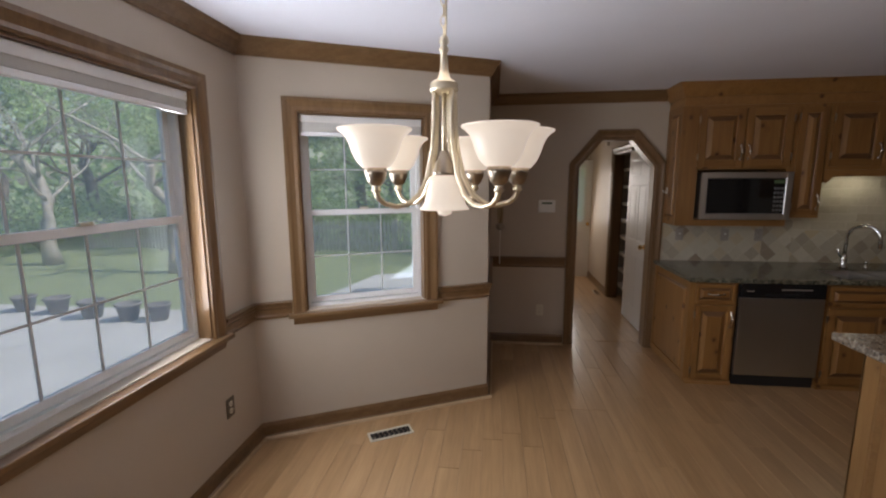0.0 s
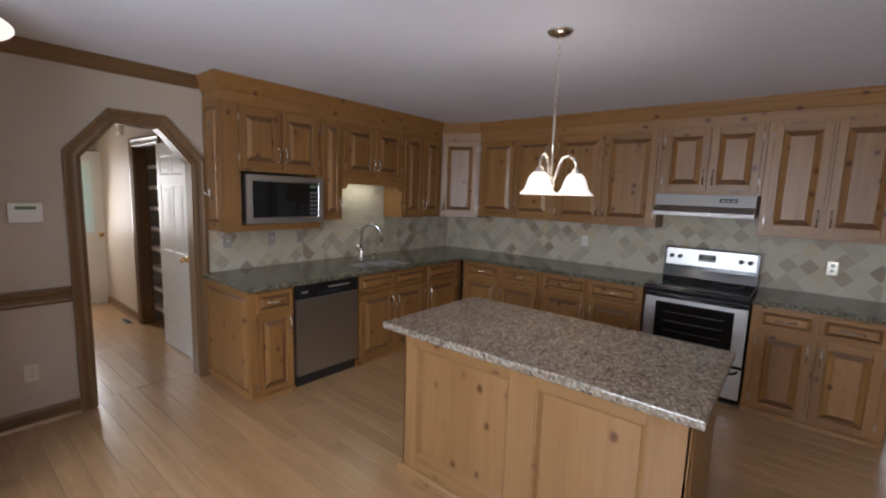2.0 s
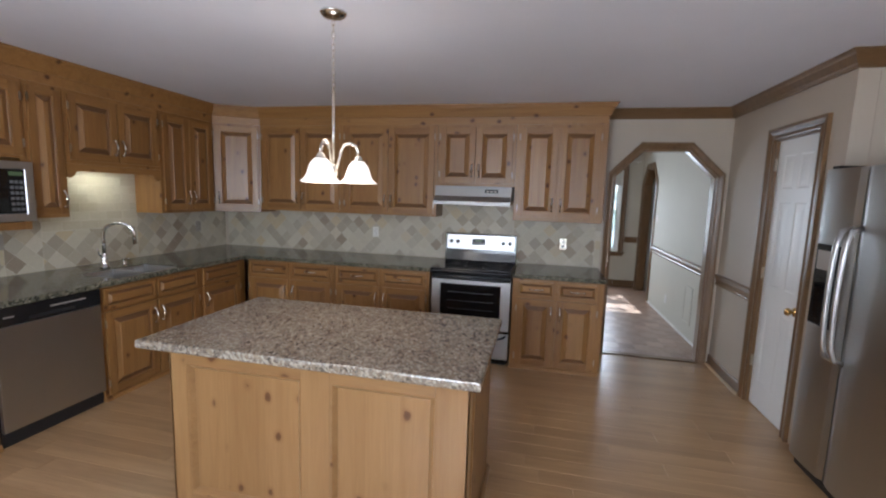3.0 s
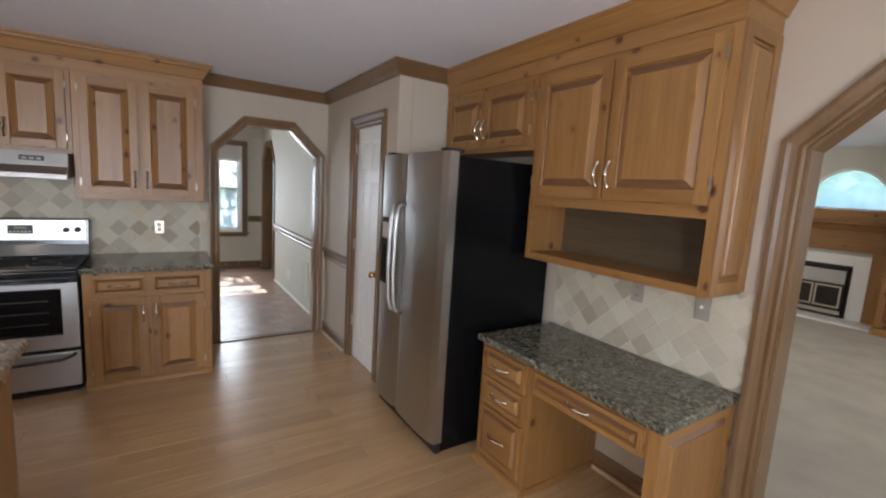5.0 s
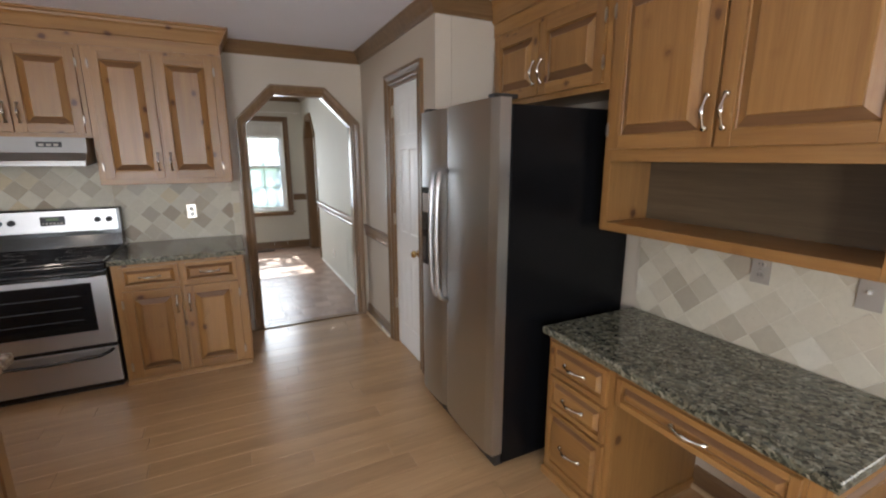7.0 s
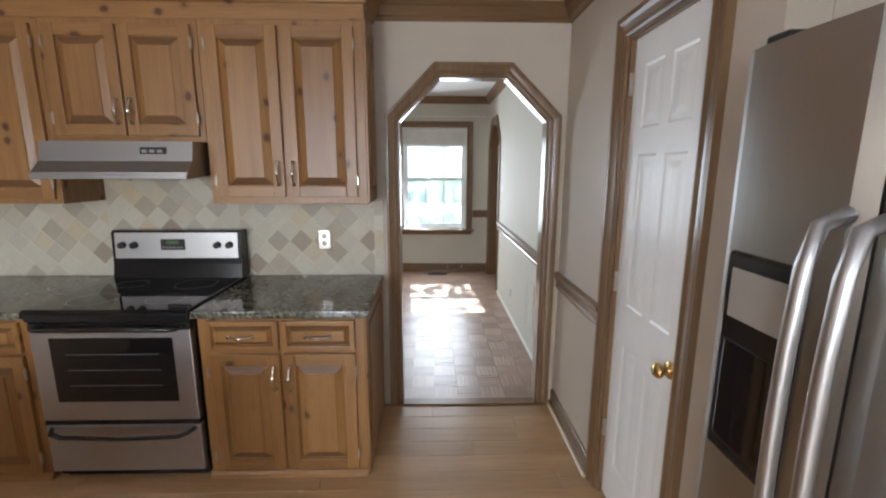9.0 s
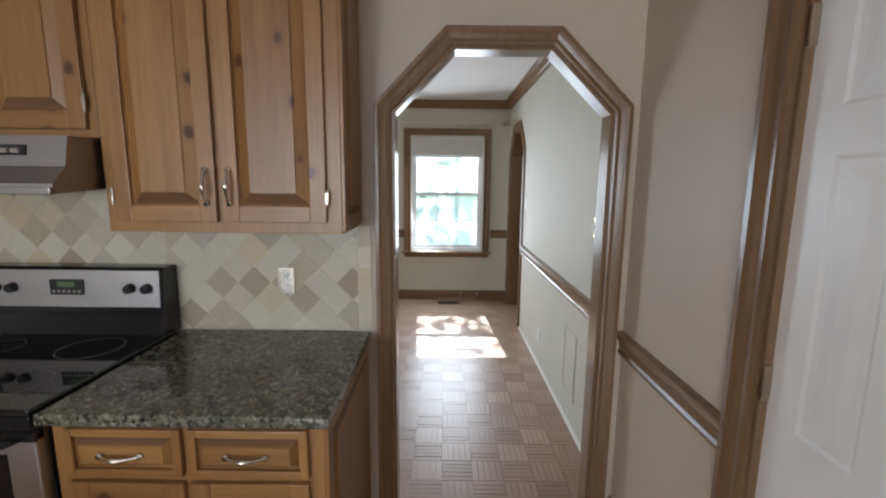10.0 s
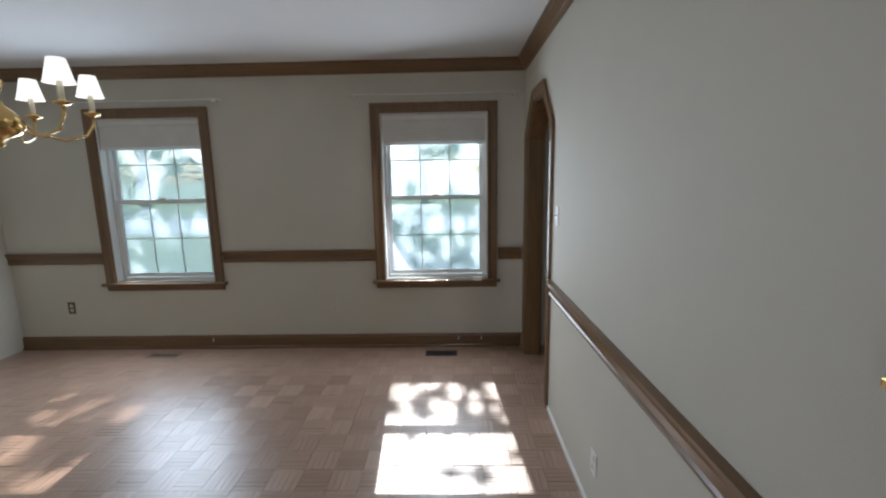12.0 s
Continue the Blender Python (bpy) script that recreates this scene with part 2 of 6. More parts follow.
CARPET = plain("carpet", (0.53, 0.475, 0.385), 0.95, var=0.13, scale=2.5, bumps=0.9, fine=320, dist=0.01, rand=False)
GROUT = plain("grout", (0.62, 0.57, 0.47), 0.9, var=0.1, scale=20, bumps=0.5)
DARKGAP = plain("floor_joint", (0.33, 0.205, 0.11), 0.7)
GRAN_I = granite("granite_island", [(0.16, (0.027, 0.024, 0.021)), (0.28, (0.085, 0.070, 0.056)), (0.40, (0.26, 0.198, 0.142)), (0.52, (0.155, 0.135, 0.112)), (0.64, (0.33, 0.28, 0.22)), (0.82, (0.42, 0.395, 0.34))], 95, 0.16)
GRAN_D = granite("granite_counter", [(0.20, (0.012, 0.014, 0.011)), (0.36, (0.042, 0.043, 0.031)), (0.50, (0.18, 0.162, 0.112)), (0.60, (0.085, 0.090, 0.068)), (0.74, (0.27, 0.25, 0.19)), (0.9, (0.35, 0.33, 0.26))], 80, 0.10)
STEEL = steel("brushed_steel", (0.51, 0.515, 0.51), 0.34)
STEEL_H = steel("brushed_steel_h", (0.56, 0.55, 0.54), 0.38, "x")
HOOD = steel("dull_hood_steel", (0.36, 0.35, 0.335), 0.42, "x")
CHROME = plain("chrome", (0.72, 0.71, 0.69), 0.12, 1.0, var=0.03, bumps=0.02)
NICKEL = plain("brushed_nickel", (0.74, 0.69, 0.60), 0.24, 1.0, var=0.05, bumps=0.05)
SATIN = plain("satin_pale_brass", (0.80, 0.71, 0.54), 0.42, 1.0, var=0.06, bumps=0.04)
BRASS = plain("brass", (0.72, 0.50, 0.20), 0.2, 1.0, var=0.06, bumps=0.03)
ANTIQ = plain("antique_pewter", (0.42, 0.36, 0.29), 0.3, 1.0, var=0.15, bumps=0.05)
BLACK = plain("black_enamel", (0.012, 0.012, 0.013), 0.16, var=0.1, bumps=0.02)
BLACKT = plain("black_textured_steel", (0.004, 0.004, 0.0045), 0.24, var=0.2, bumps=0.25, fine=500, spec=0.16)
BLACKM = plain("black_plastic", (0.015, 0.015, 0.016), 0.4, var=0.1, bumps=0.1)
BGLASS = plain("black_glass", (0.008, 0.008, 0.009), 0.04, var=0.1, bumps=0.0, spec=0.6)
DARKW = plain("dark_interior", (0.05, 0.035, 0.022), 0.7, var=0.2)
IVORY = plain("ivory_plastic", (0.62, 0.57, 0.45), 0.35, var=0.04)
KEY = plain("key_print", (0.13, 0.13, 0.13), 0.5)
BROWNP = plain("brown_plate", (0.10, 0.075, 0.05), 0.35, var=0.06)
PLATE = plain("grey_plate", (0.34, 0.30, 0.26), 0.35, var=0.06)
SHADE = glow("lit_glass_shade", (1.0, 0.89, 0.76), 0.45, (0.66, 0.60, 0.50))
SHADE_P = glow("lit_pendant_shade", (1.0, 0.86, 0.76), 0.36)
SHADE_W = glow("fabric_shade", (1.0, 0.95, 0.88), 0.42, (0.8, 0.78, 0.72))
STRIP = glow("lamp_tube", (1.0, 0.97, 0.78), 4.0)
DISPLAY = glow("display_green", (0.25, 0.38, 0.18), 0.04, (0.06, 0.085, 0.04))
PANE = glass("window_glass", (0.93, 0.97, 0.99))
# Front panes tinted to hold down the bright view, veiled for its glare.
PANE_F = glass("glare_veiled_front_glass", (0.74, 0.82, 0.87), 0.0, 0.34, (0.70, 0.80, 0.92))
# Arched pane: pale blue haze of the view painted into the glass.
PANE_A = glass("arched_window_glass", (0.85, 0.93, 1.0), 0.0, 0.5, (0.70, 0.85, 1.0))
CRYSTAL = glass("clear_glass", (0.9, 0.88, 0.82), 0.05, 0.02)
# Door pane: bright space behind it painted as a near-opaque pale veil.
PANE_H = glass("bright_veiled_door_glass", (0.9, 0.93, 0.97), 0.0, 0.92, (0.95, 0.90, 0.88))

# ---- builders ----
def bm_new():
    return bmesh.new()


def box(bm, x0, x1, y0, y1, z0, z1, bev=0.0):
    """A box, its edges chamfered where bev is given."""
    x0, x1, y0, y1, z0, z1 = min(x0, x1), max(x0, x1), min(y0, y1), max(y0, y1), min(z0, z1), max(z0, z1)
    m = Matrix.Translation(((x0 + x1) / 2, (y0 + y1) / 2, (z0 + z1) / 2)) @ Matrix.Diagonal((x1 - x0, y1 - y0, z1 - z0, 1))
    r = bmesh.ops.create_cube(bm, size=1, matrix=m)
    if bev:
        es = list({e for v in r["verts"] for e in v.link_edges})
        bmesh.ops.bevel(bm, geom=es, offset=bev, segments=2, affect="EDGES", profile=0.6)
    return bm


def cyl(bm, p0, p1, r0, r1=None, seg=16):
    p0, p1 = Vector(p0), Vector(p1)
    r1 = r0 if r1 is None else r1
    d = p1 - p0
    m = Matrix.Translation((p0 + p1) / 2) @ d.to_track_quat("Z", "Y").to_matrix().to_4x4()
    bmesh.ops.create_cone(bm, cap_ends=True, segments=seg, radius1=r0, radius2=r1, depth=d.length, matrix=m)
    return bm


def lathe(bm, prof, seg=24, m=Matrix()):
    """A turned shape from (radius, height) pairs round the z axis."""
    rings = []
    for r, z in prof:
        rings.append([bm.verts.new(m @ Vector((max(r, 1e-4) * math.cos(2 * math.pi * i / seg), max(r, 1e-4) * math.sin(2 * math.pi * i / seg), z))) for i in range(seg)])
    for a, b in zip(rings, rings[1:]):
        for i in range(seg):
            j = (i + 1) % seg
            bm.faces.new((a[i], a[j], b[j], b[i])).smooth = True
    return bm


def tube(bm, pts, rad, seg=10):
    """A round tube along points; rad is a number or one radius a point."""
    pts = [Vector(p) for p in pts]
    rs = rad if isinstance(rad, (list, tuple)) else [rad] * len(pts)
    rings, up = [], Vector((0.31, 0.17, 0.93)).normalized()
    for i, p in enumerate(pts):
        d = (pts[min(i + 1, len(pts) - 1)] - pts[max(i - 1, 0)]).normalized()
        a = d.cross(up)
        if a.length < 0.05:
            a = d.cross(Vector((1, 0, 0)))
        a.normalize()
        b = d.cross(a)
        rings.append([bm.verts.new(p + rs[i] * (math.cos(2 * math.pi * k / seg) * a + math.sin(2 * math.pi * k / seg) * b)) for k in range(seg)])
    for a, b in zip(rings, rings[1:]):
        for i in range(seg):
            j = (i + 1) % seg
            bm.faces.new((a[i], a[j], b[j], b[i])).smooth = True
    bm.faces.new(rings[0][::-1])
    bm.faces.new(rings[-1])
    return bm


def sweep(bm, path, prof, at, closed=False):
    """Sweeps a profile of (offset to the left of the path, height) with mitred corners; at(u, v, h) gives the place."""
    n = len(path)
    P = [Vector(p) for p in path]
    rows = []
    for i in range(n):
        a = (P[i] - P[i - 1]).normalized() if (i > 0 or closed) else None
        b = (P[(i + 1) % n] - P[i]).normalized() if (i < n - 1 or closed) else None
        a = b if a is None else a
        b = a if b is None else b
        na, nb = Vector((-a.y, a.x)), Vector((-b.y, b.x))
        nm = (na + nb).normalized()
        k = 1 / max(0.2, nm.dot(na))
        rows.append([bm.verts.new(at(P[i].x + nm.x * o * k, P[i].y + nm.y * o * k, h)) for o, h in prof])
    m = len(prof)
    pairs = list(zip(rows, rows[1:])) + ([(rows[-1], rows[0])] if closed else [])
    for r, s in pairs:
        for j in range(m):
            bm.faces.new((r[j], r[(j + 1) % m], s[(j + 1) % m], s[j]))
    if not closed:
        bm.faces.new(rows[0])
        bm.faces.new(rows[-1][::-1])
    return bm


def prism(bm, pts, at, h0, h1):
    """A flat outline given thickness: at(u, v, h)."""
    lo = [bm.verts.new(at(u, v, h0)) for u, v in pts]
    hi = [bm.verts.new(at(u, v, h1)) for u, v in pts]
    bm.faces.new(lo[::-1])
    bm.faces.new(hi)
    n = len(pts)
    for i in range(n):
        bm.faces.new((lo[i], lo[(i + 1) % n], hi[(i + 1) % n], hi[i]))
    return bm


def mesh_of(name, bm, material):
    bmesh.ops.recalc_face_normals(bm, faces=bm.faces[:])
    me = bpy.data.meshes.new(name)
    bm.to_mesh(me)
    bm.free()
    me.materials.append(material)
    return me


def part(name, bm, material, parent=None, label="", m=None):
    """Links a bmesh, or a mesh made before, as one object under a thing or a part."""
    me = bm if isinstance(bm, bpy.types.Mesh) else mesh_of(name, bm, material)
    ob = new(name, me)
    if parent is not None:
        ob.parent = parent
    if m is not None:
        ob.matrix_basis = m
    if label:
        ob["label"] = label
    return ob


def thing(name, label, category, m=None, group="", kind=""):
    e = new(name)
    e.empty_display_size = 0.1
    if m is not None:
        e.matrix_basis = m
    return tagged(e, label, category, group, kind)


def setting(name, bm, material, label, category):
    return tagged(part(name, bm, material), label, category, "", "structure")


def smooth(bm):
    for f in bm.faces:
        f.smooth = True
    return bm


XY = lambda u, v, h: (u, v, h)

# ---- the shell ----
CK, CD, CF = 2.495, 2.575, 2.62     # ceilings: kitchen, dining room, family room
NY, EX, SY, PY = 5.03, 5.48, -1.28, -0.55   # kitchen wall faces
TE = 0.10           # thickness of the wall between kitchen and dining room
DX, DSY, DNY = 9.28, -0.575, 4.25   # dining room wall faces
BP, BQ = (0.60, 3.84), (-0.86, 3.11)  # bay corners
BR, BS = (-0.86, -0.20), (0.10, -1.28)


def arch_outline(a, b, H, jl, sl, al, ar, sr, jr, top):
    """A wall from a to b of height H with an opening whose upper corners are cut off."""
    return [(a, 0), (a, H), (b, H), (b, 0), (jr, 0), (jr, sr), (ar, top), (al, top), (jl, sl), (jl, 0)]


def wall_boxes(bm, length, H, t, holes, frame_m):
    """A straight wall along u with rectangular holes (u0, u1, z0, z1), in the frame frame_m; the room lies at negative v."""
    us = sorted({0, length, *[h[0] for h in holes], *[h[1] for h in holes]})
    for u0, u1 in zip(us, us[1:]):
        hs = [h for h in holes if h[0] <= u0 and h[1] >= u1]
        spans = [(0, H)] if not hs else [(0, hs[0][2]), (hs[0][3], H)]
        for z0, z1 in spans:
            box(bm, u0, u1, 0, t, z0, z1)
    bmesh.ops.transform(bm, matrix=frame_m, verts=bm.verts[:])
    return bm


def facet(p, q):
    """The frame of a wall from p to q: u along it, v outwards (to the right of the way), z up."""
    d = Vector((q[0] - p[0], q[1] - p[1], 0))
    L = d.length
    d.normalize()
    return Matrix(((d.x, d.y, 0, p[0]), (d.y, -d.x, 0, p[1]), (0, 0, 1, 0), (0, 0, 0, 1))), L


# kitchen and hall walls
setting("wall_north", prism(bm_new(), arch_outline(0.60, 5.61, CK, 1.445, 1.81, 1.66, 1.945, 1.81, 2.17, 2.07), lambda u, v, h: (u, h, v), NY, NY + 0.13), WALL, "beige painted kitchen wall with a cut-corner archway", "wall")
setting("wall_east", prism(bm_new(), arch_outline(SY, NY, CD, -0.445, 1.85, -0.183, 0.222, 1.85, 0.474, 2.108), lambda u, v, h: (h, u, v), EX, EX + 0.065), WALL, "beige painted kitchen wall with a cut-corner archway", "wall")
setting("wall_dining_west", prism(bm_new(), arch_outline(DSY, DNY, CD, -0.445, 1.85, -0.183, 0.222, 1.85, 0.474, 2.108), lambda u, v, h: (h, u, v), EX + 0.067, EX + TE), WALL_D, "pale painted dining room wall with a cut-corner archway", "wall")
setting("wall_south", prism(bm_new(), [(-0.2, 0), (-0.2, CF), (5.61, CF), (5.61, 0), (1.645, 0), (1.645, 1.85), (1.39, 2.10), (0.40, 2.10), (0.145, 1.85), (0.145, 0)], lambda u, v, h: (u, h, v), SY - 0.13, SY), WALL, "beige painted wall with a wide cut-corner opening", "wall")
b = prism(bm_new(), [(3.85, 0), (3.85, CK), (EX, CK), (EX, 0), (4.67, 0), (4.67, 2.10), (4.112, 2.10), (4.112, 0)], lambda u, v, h: (u, h, v), PY - 0.11, PY)
setting("wall_pantry", b, WALL, "beige painted pantry closet wall with a door opening", "wall")
setting("wall_alcove", box(bm_new(), 3.85, 3.96, SY, PY - 0.112, 0, CK), WALL, "beige painted alcove wall beside the fridge", "wall")
setting("wall_return", box(bm_new(), 0.47, 0.60, 3.84, NY, 0, CK), WALL, "short beige painted wall at the bay", "wall")

WIN1 = (0.40, 1.53, 0.84, 2.13)
fm1, fl1 = facet(BP, BQ)
fm2, fl2 = facet(BQ, BR)
fm3, fl3 = facet(BR, BS)
WINA = (0.49, 1.31, 0.84, 2.10)
WIN2 = (2.08, 3.06, 0.84, 2.13)
setting("wall_bay_north", wall_boxes(bm_new(), fl1, CK, 0.15, [WINA], fm1), WALL, "beige painted bay wall with a window", "wall")
setting("wall_bay_west", wall_boxes(bm_new(), fl2, CK, 0.15, [WIN1, WIN2], fm2), WALL, "beige painted bay wall with wide windows", "wall")
setting("wall_bay_south", wall_boxes(bm_new(), fl3, CK, 0.15, [], fm3), WALL, "beige painted bay wall", "wall")
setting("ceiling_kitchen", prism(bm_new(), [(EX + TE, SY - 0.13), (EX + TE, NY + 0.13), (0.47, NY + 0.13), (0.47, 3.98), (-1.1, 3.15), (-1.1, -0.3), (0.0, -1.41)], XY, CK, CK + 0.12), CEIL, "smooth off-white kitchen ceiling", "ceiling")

# hall behind the north archway
b = bm_new()
box(b, 1.17, 1.30, NY + 0.13, 8.52, 0, CK)
setting("wall_hall_west", b, WALL, "beige painted hall wall", "wall")
b = bm_new()
prism(b, [(NY + 0.13, 0), (NY + 0.13, CK), (8.52, CK), (8.52, 0), (6.98, 0), (6.98, 2.04), (6.22, 2.04), (6.22, 0)], lambda u, v, h: (h, u, v), 2.30, 2.42)
setting("wall_hall_east", b, WALL, "beige painted hall wall with a closet opening", "wall")
b = bm_new()
prism(b, [(1.17, 0), (1.17, CK), (3.3, CK), (3.3, 0), (2.285, 0), (2.285, 2.05), (1.42, 2.05), (1.42, 0)], lambda u, v, h: (u, h, v), 8.52, 8.65)
setting("wall_hall_end", b, WALL, "beige painted wall at the end of the hall", "wall")
b = bm_new()
box(b, 3.0, 3.1, 6.0, 7.3, 0, CK)
box(b, 2.42, 3.0, 6.0, 6.1, 0, CK)
box(b, 2.42, 3.0, 7.1, 7.3, 0, CK)
setting("wall_closet", b, WALL, "shadowed closet walls", "wall")
setting("ceiling_hall", box(bm_new(), 1.17, 3.3, NY + 0.13, 8.65, CK, CK + 0.12), CEIL, "off-white hall ceiling", "ceiling")

# dining room
DW1, DW2 = (-0.25, 0.695, 0.665, 2.15), (2.30, 3.245, 0.665, 2.15)
fmd, fld = facet((DX, DNY), (DX, DSY - 0.13))
to_u = lambda y: DNY - y
holes = [(to_u(w[1]), to_u(w[0]), w[2], w[3]) for w in (DW2, DW1)]
fmd_out = Matrix(((0, 1, 0, DX), (-1, 0, 0, DNY), (0, 0, 1, 0), (0, 0, 0, 1)))
setting("wall_dining_east", wall_boxes(bm_new(), fld, CD, 0.15, holes, fmd_out), WALL_D, "cream painted dining room wall with two windows", "wall")
setting("wall_dining_south", prism(bm_new(), arch_outline(EX + TE, DX, CD, 8.235, 1.89, 8.485, 8.83, 1.89, 9.08, 2.15), lambda u, v, h: (u, h, v), DSY - 0.13, DSY), WALL_D, "pale grey-green painted dining room wall with an archway", "wall")
setting("wall_dining_north", box(bm_new(), EX + TE, DX + 0.15, DNY, DNY + 0.13, 0, CD), WALL_D, "cream painted dining room wall", "wall")
setting("ceiling_dining", box(bm_new(), EX + TE, DX + 0.15, DSY - 0.13, DNY + 0.13, CD, CD + 0.12), CEIL_D, "off-white dining room ceiling", "ceiling")
b = bm_new()
box(b, 7.3, DX + 0.15, -2.6, -2.47, 0, CD)
box(b, 7.17, 7.3, -2.6, DSY - 0.13, 0, CD)
box(b, DX, DX + 0.15, -2.47, DSY - 0.13, 0, CD)
setting("wall_foyer", b, WALL_D, "pale foyer walls beyond the dining room", "wall")
setting("ceiling_foyer", box(bm_new(), 7.17, DX + 0.15, -2.6, DSY - 0.13, CD, CD + 0.12), CEIL, "off-white foyer ceiling", "ceiling")

# family room
FX0, FX1, FY = -1.0, 6.0, -7.80
b = bm_new()
box(b, FX0 - 0.15, FX0, FY - 0.15, SY - 0.13, 0, CF)
setting("wall_family_west", b, WALL_D, "pale painted family room wall", "wall")
setting("wall_family_east", box(bm_new(), FX1, FX1 + 0.15, FY - 0.15, SY - 0.13, 0, CF), WALL_D, "pale painted family room wall", "wall")
aw = [(3.19 + 0.52 * math.cos(math.pi * i / 20), 1.70 + 0.60 * math.sin(math.pi * i / 20)) for i in range(21)]
b = bm_new()
lo = [(FX0, 0), (FX0, CF), (3.19, CF), (3.19, 2.30)] + aw[11:] + [(3.19, 1.70), (3.19, 0)]
hi = [(FX1, 0), (FX1, CF), (3.19, CF), (3.19, 2.30)] + aw[:10][::-1] + [(3.19, 1.70), (3.19, 0)]
for o in (lo, hi):
    prism(b, o, lambda u, v, h: (u, h, v), FY - 0.15, FY)
setting("wall_family_south", b, WALL_D, "pale painted wall with a half-round window", "wall")
setting("ceiling_family", box(bm_new(), FX0 - 0.15, FX1 + 0.15, FY - 0.15, SY - 0.13, CF, CF + 0.12), CEIL, "off-white family room ceiling", "ceiling")
setting("carpet_floor", box(bm_new(), FX0 - 0.15, FX1 + 0.15, FY - 0.15, SY - 0.13, -0.1, 0.004), CARPET, "light beige wall-to-wall carpet", "carpet")

# crown, chair rail, baseboard profiles: offset from the wall, height
def crown(H):
    return [(0, H - 0.095), (0.012, H - 0.095), (0.020, H - 0.080), (0.030, H - 0.072), (0.055, H - 0.030), (0.066, H - 0.022), (0.075, H - 0.010), (0.075, H), (0, H)]


RAIL = [(0, 0.810), (0.014, 0.810), (0.018, 0.825), (0.012, 0.836), (0.016, 0.870), (0.026, 0.882), (0.024, 0.894), (0.034, 0.904), (0.034, 0.916), (0, 0.918)]
BASE = [(0, 0), (0.026, 0), (0.026, 0.014), (0.014, 0.022), (0.014, 0.085), (0.006, 0.102), (0, 0.104)]


def run(name, path, prof, material, label, category):
    return setting(name, sweep(bm_new(), path, prof, XY), material, label, category)


# the way of each path keeps the room to its left
crown_path = [(2.225, NY), (0.60, NY), (0.60, 3.84), BQ, BR, BS]
run("crown_nook", crown_path, crown(CK), TRIM_X, "brown stained wooden crown moulding", "crown moulding")
run("crown_east", [(3.85, SY + 0.3), (3.85, PY), (EX, PY), (EX, 0.60)], crown(CK), TRIM_Y, "brown stained wooden crown moulding", "crown moulding")
run("crown_dining", [(EX + TE, DNY), (EX + TE, DSY), (DX, DSY), (DX, DNY)], crown(CD), TRIM_Y, "brown stained wooden crown moulding", "crown moulding")
run("rail_return", [(1.357, NY), (0.60, NY), (0.60, 3.84), (0.60 - 0.400 * 0.8945, 3.84 - 0.400 * 0.4472)], RAIL, TRIM_X, "brown wooden chair rail", "chair rail")
run("rail_bay", [(0.60 - 1.400 * 0.8945, 3.84 - 1.400 * 0.4472), BQ, (-0.86, 2.80)], RAIL, TRIM_X, "brown wooden chair rail", "chair rail")
run("rail_pantry", [(4.745, PY), (EX, PY)], RAIL, TRIM_X, "brown wooden chair rail", "chair rail")
run("rail_dining_south", [(EX + TE, DSY), (8.15, DSY)], RAIL, TRIM_X, "brown wooden chair rail", "chair rail")
RAIL_D = [(o, h + 0.03) for o, h in RAIL]
run("rail_dining_corner", [(9.165, DSY), (DX, DSY), (DX, -0.345)], RAIL_D, TRIM_Y, "brown wooden chair rail", "chair rail")
run("rail_dining_mid", [(DX, 0.775), (DX, 2.205)], RAIL_D, TRIM_Y, "brown wooden chair rail", "chair rail")
run("rail_dining_north", [(DX, 3.325), (DX, DNY)], RAIL_D, TRIM_Y, "brown wooden chair rail", "chair rail")
run("baseboard_return", [(1.357, NY), (0.60, NY), (0.60, 3.84), BQ, BR, BS], BASE, TRIM_X, "brown wooden baseboard", "baseboard")
run("baseboard_north", [(2.28, NY), (2.257, NY)], BASE, TRIM_X, "brown wooden baseboard", "baseboard")
run("baseboard_pantry", [(4.745, PY), (EX, PY)], BASE, TRIM_X, "brown wooden baseboard", "baseboard")
BASE_D = [(o, h * 1.25) for o, h in BASE]
run("baseboard_dining", [(9.165, DSY), (DX, DSY), (DX, DNY)], BASE_D, TRIM_Y, "brown wooden baseboard", "baseboard")
run("baseboard_dining_south", [(EX + TE, DSY), (8.15, DSY)], [(0, 0), (0.012, 0), (0.012, 0.02), (0, 0.022)], WHITE, "thin white floor moulding", "baseboard")
run("baseboard_desk", [(1.80, SY), (2.44, SY)], BASE, TRIM_X, "brown wooden baseboard", "baseboard")
SHOE = [(0.0265, 0), (0.042, 0), (0.041, 0.009), (0.035, 0.016), (0.0265, 0.018)]
SHOE_WOOD = wood("light_shoe_wood", (0.42, 0.28, 0.15), (0.52, 0.37, 0.21), (0.60, 0.45, 0.28), "x", knots=False, rough=0.4)
run("shoe_bay", [(1.357, NY), (0.60, NY), (0.60, 3.84), BQ, BR, BS], SHOE, SHOE_WOOD, "light wooden shoe moulding", "shoe moulding")
run("shoe_pantry", [(4.745, PY), (EX, PY)], SHOE, SHOE_WOOD, "light wooden shoe moulding", "shoe moulding")
run("shoe_desk", [(1.80, SY), (2.44, SY)], SHOE, SHOE_WOOD, "light wooden shoe moulding", "shoe moulding")
run("baseboard_hall", [(2.30, 7.06), (2.30, 8.515)], BASE, TRIM_Y, "brown wooden baseboard", "baseboard")

# casings: a stepped board round each opening, offset from the opening's edge
CASE = [(0, 0), (0, 0.014), (0.012, 0.018), (0.03, 0.014), (0.05, 0.019), (0.066, 0.026), (0.085, 0.026), (0.085, 0)]


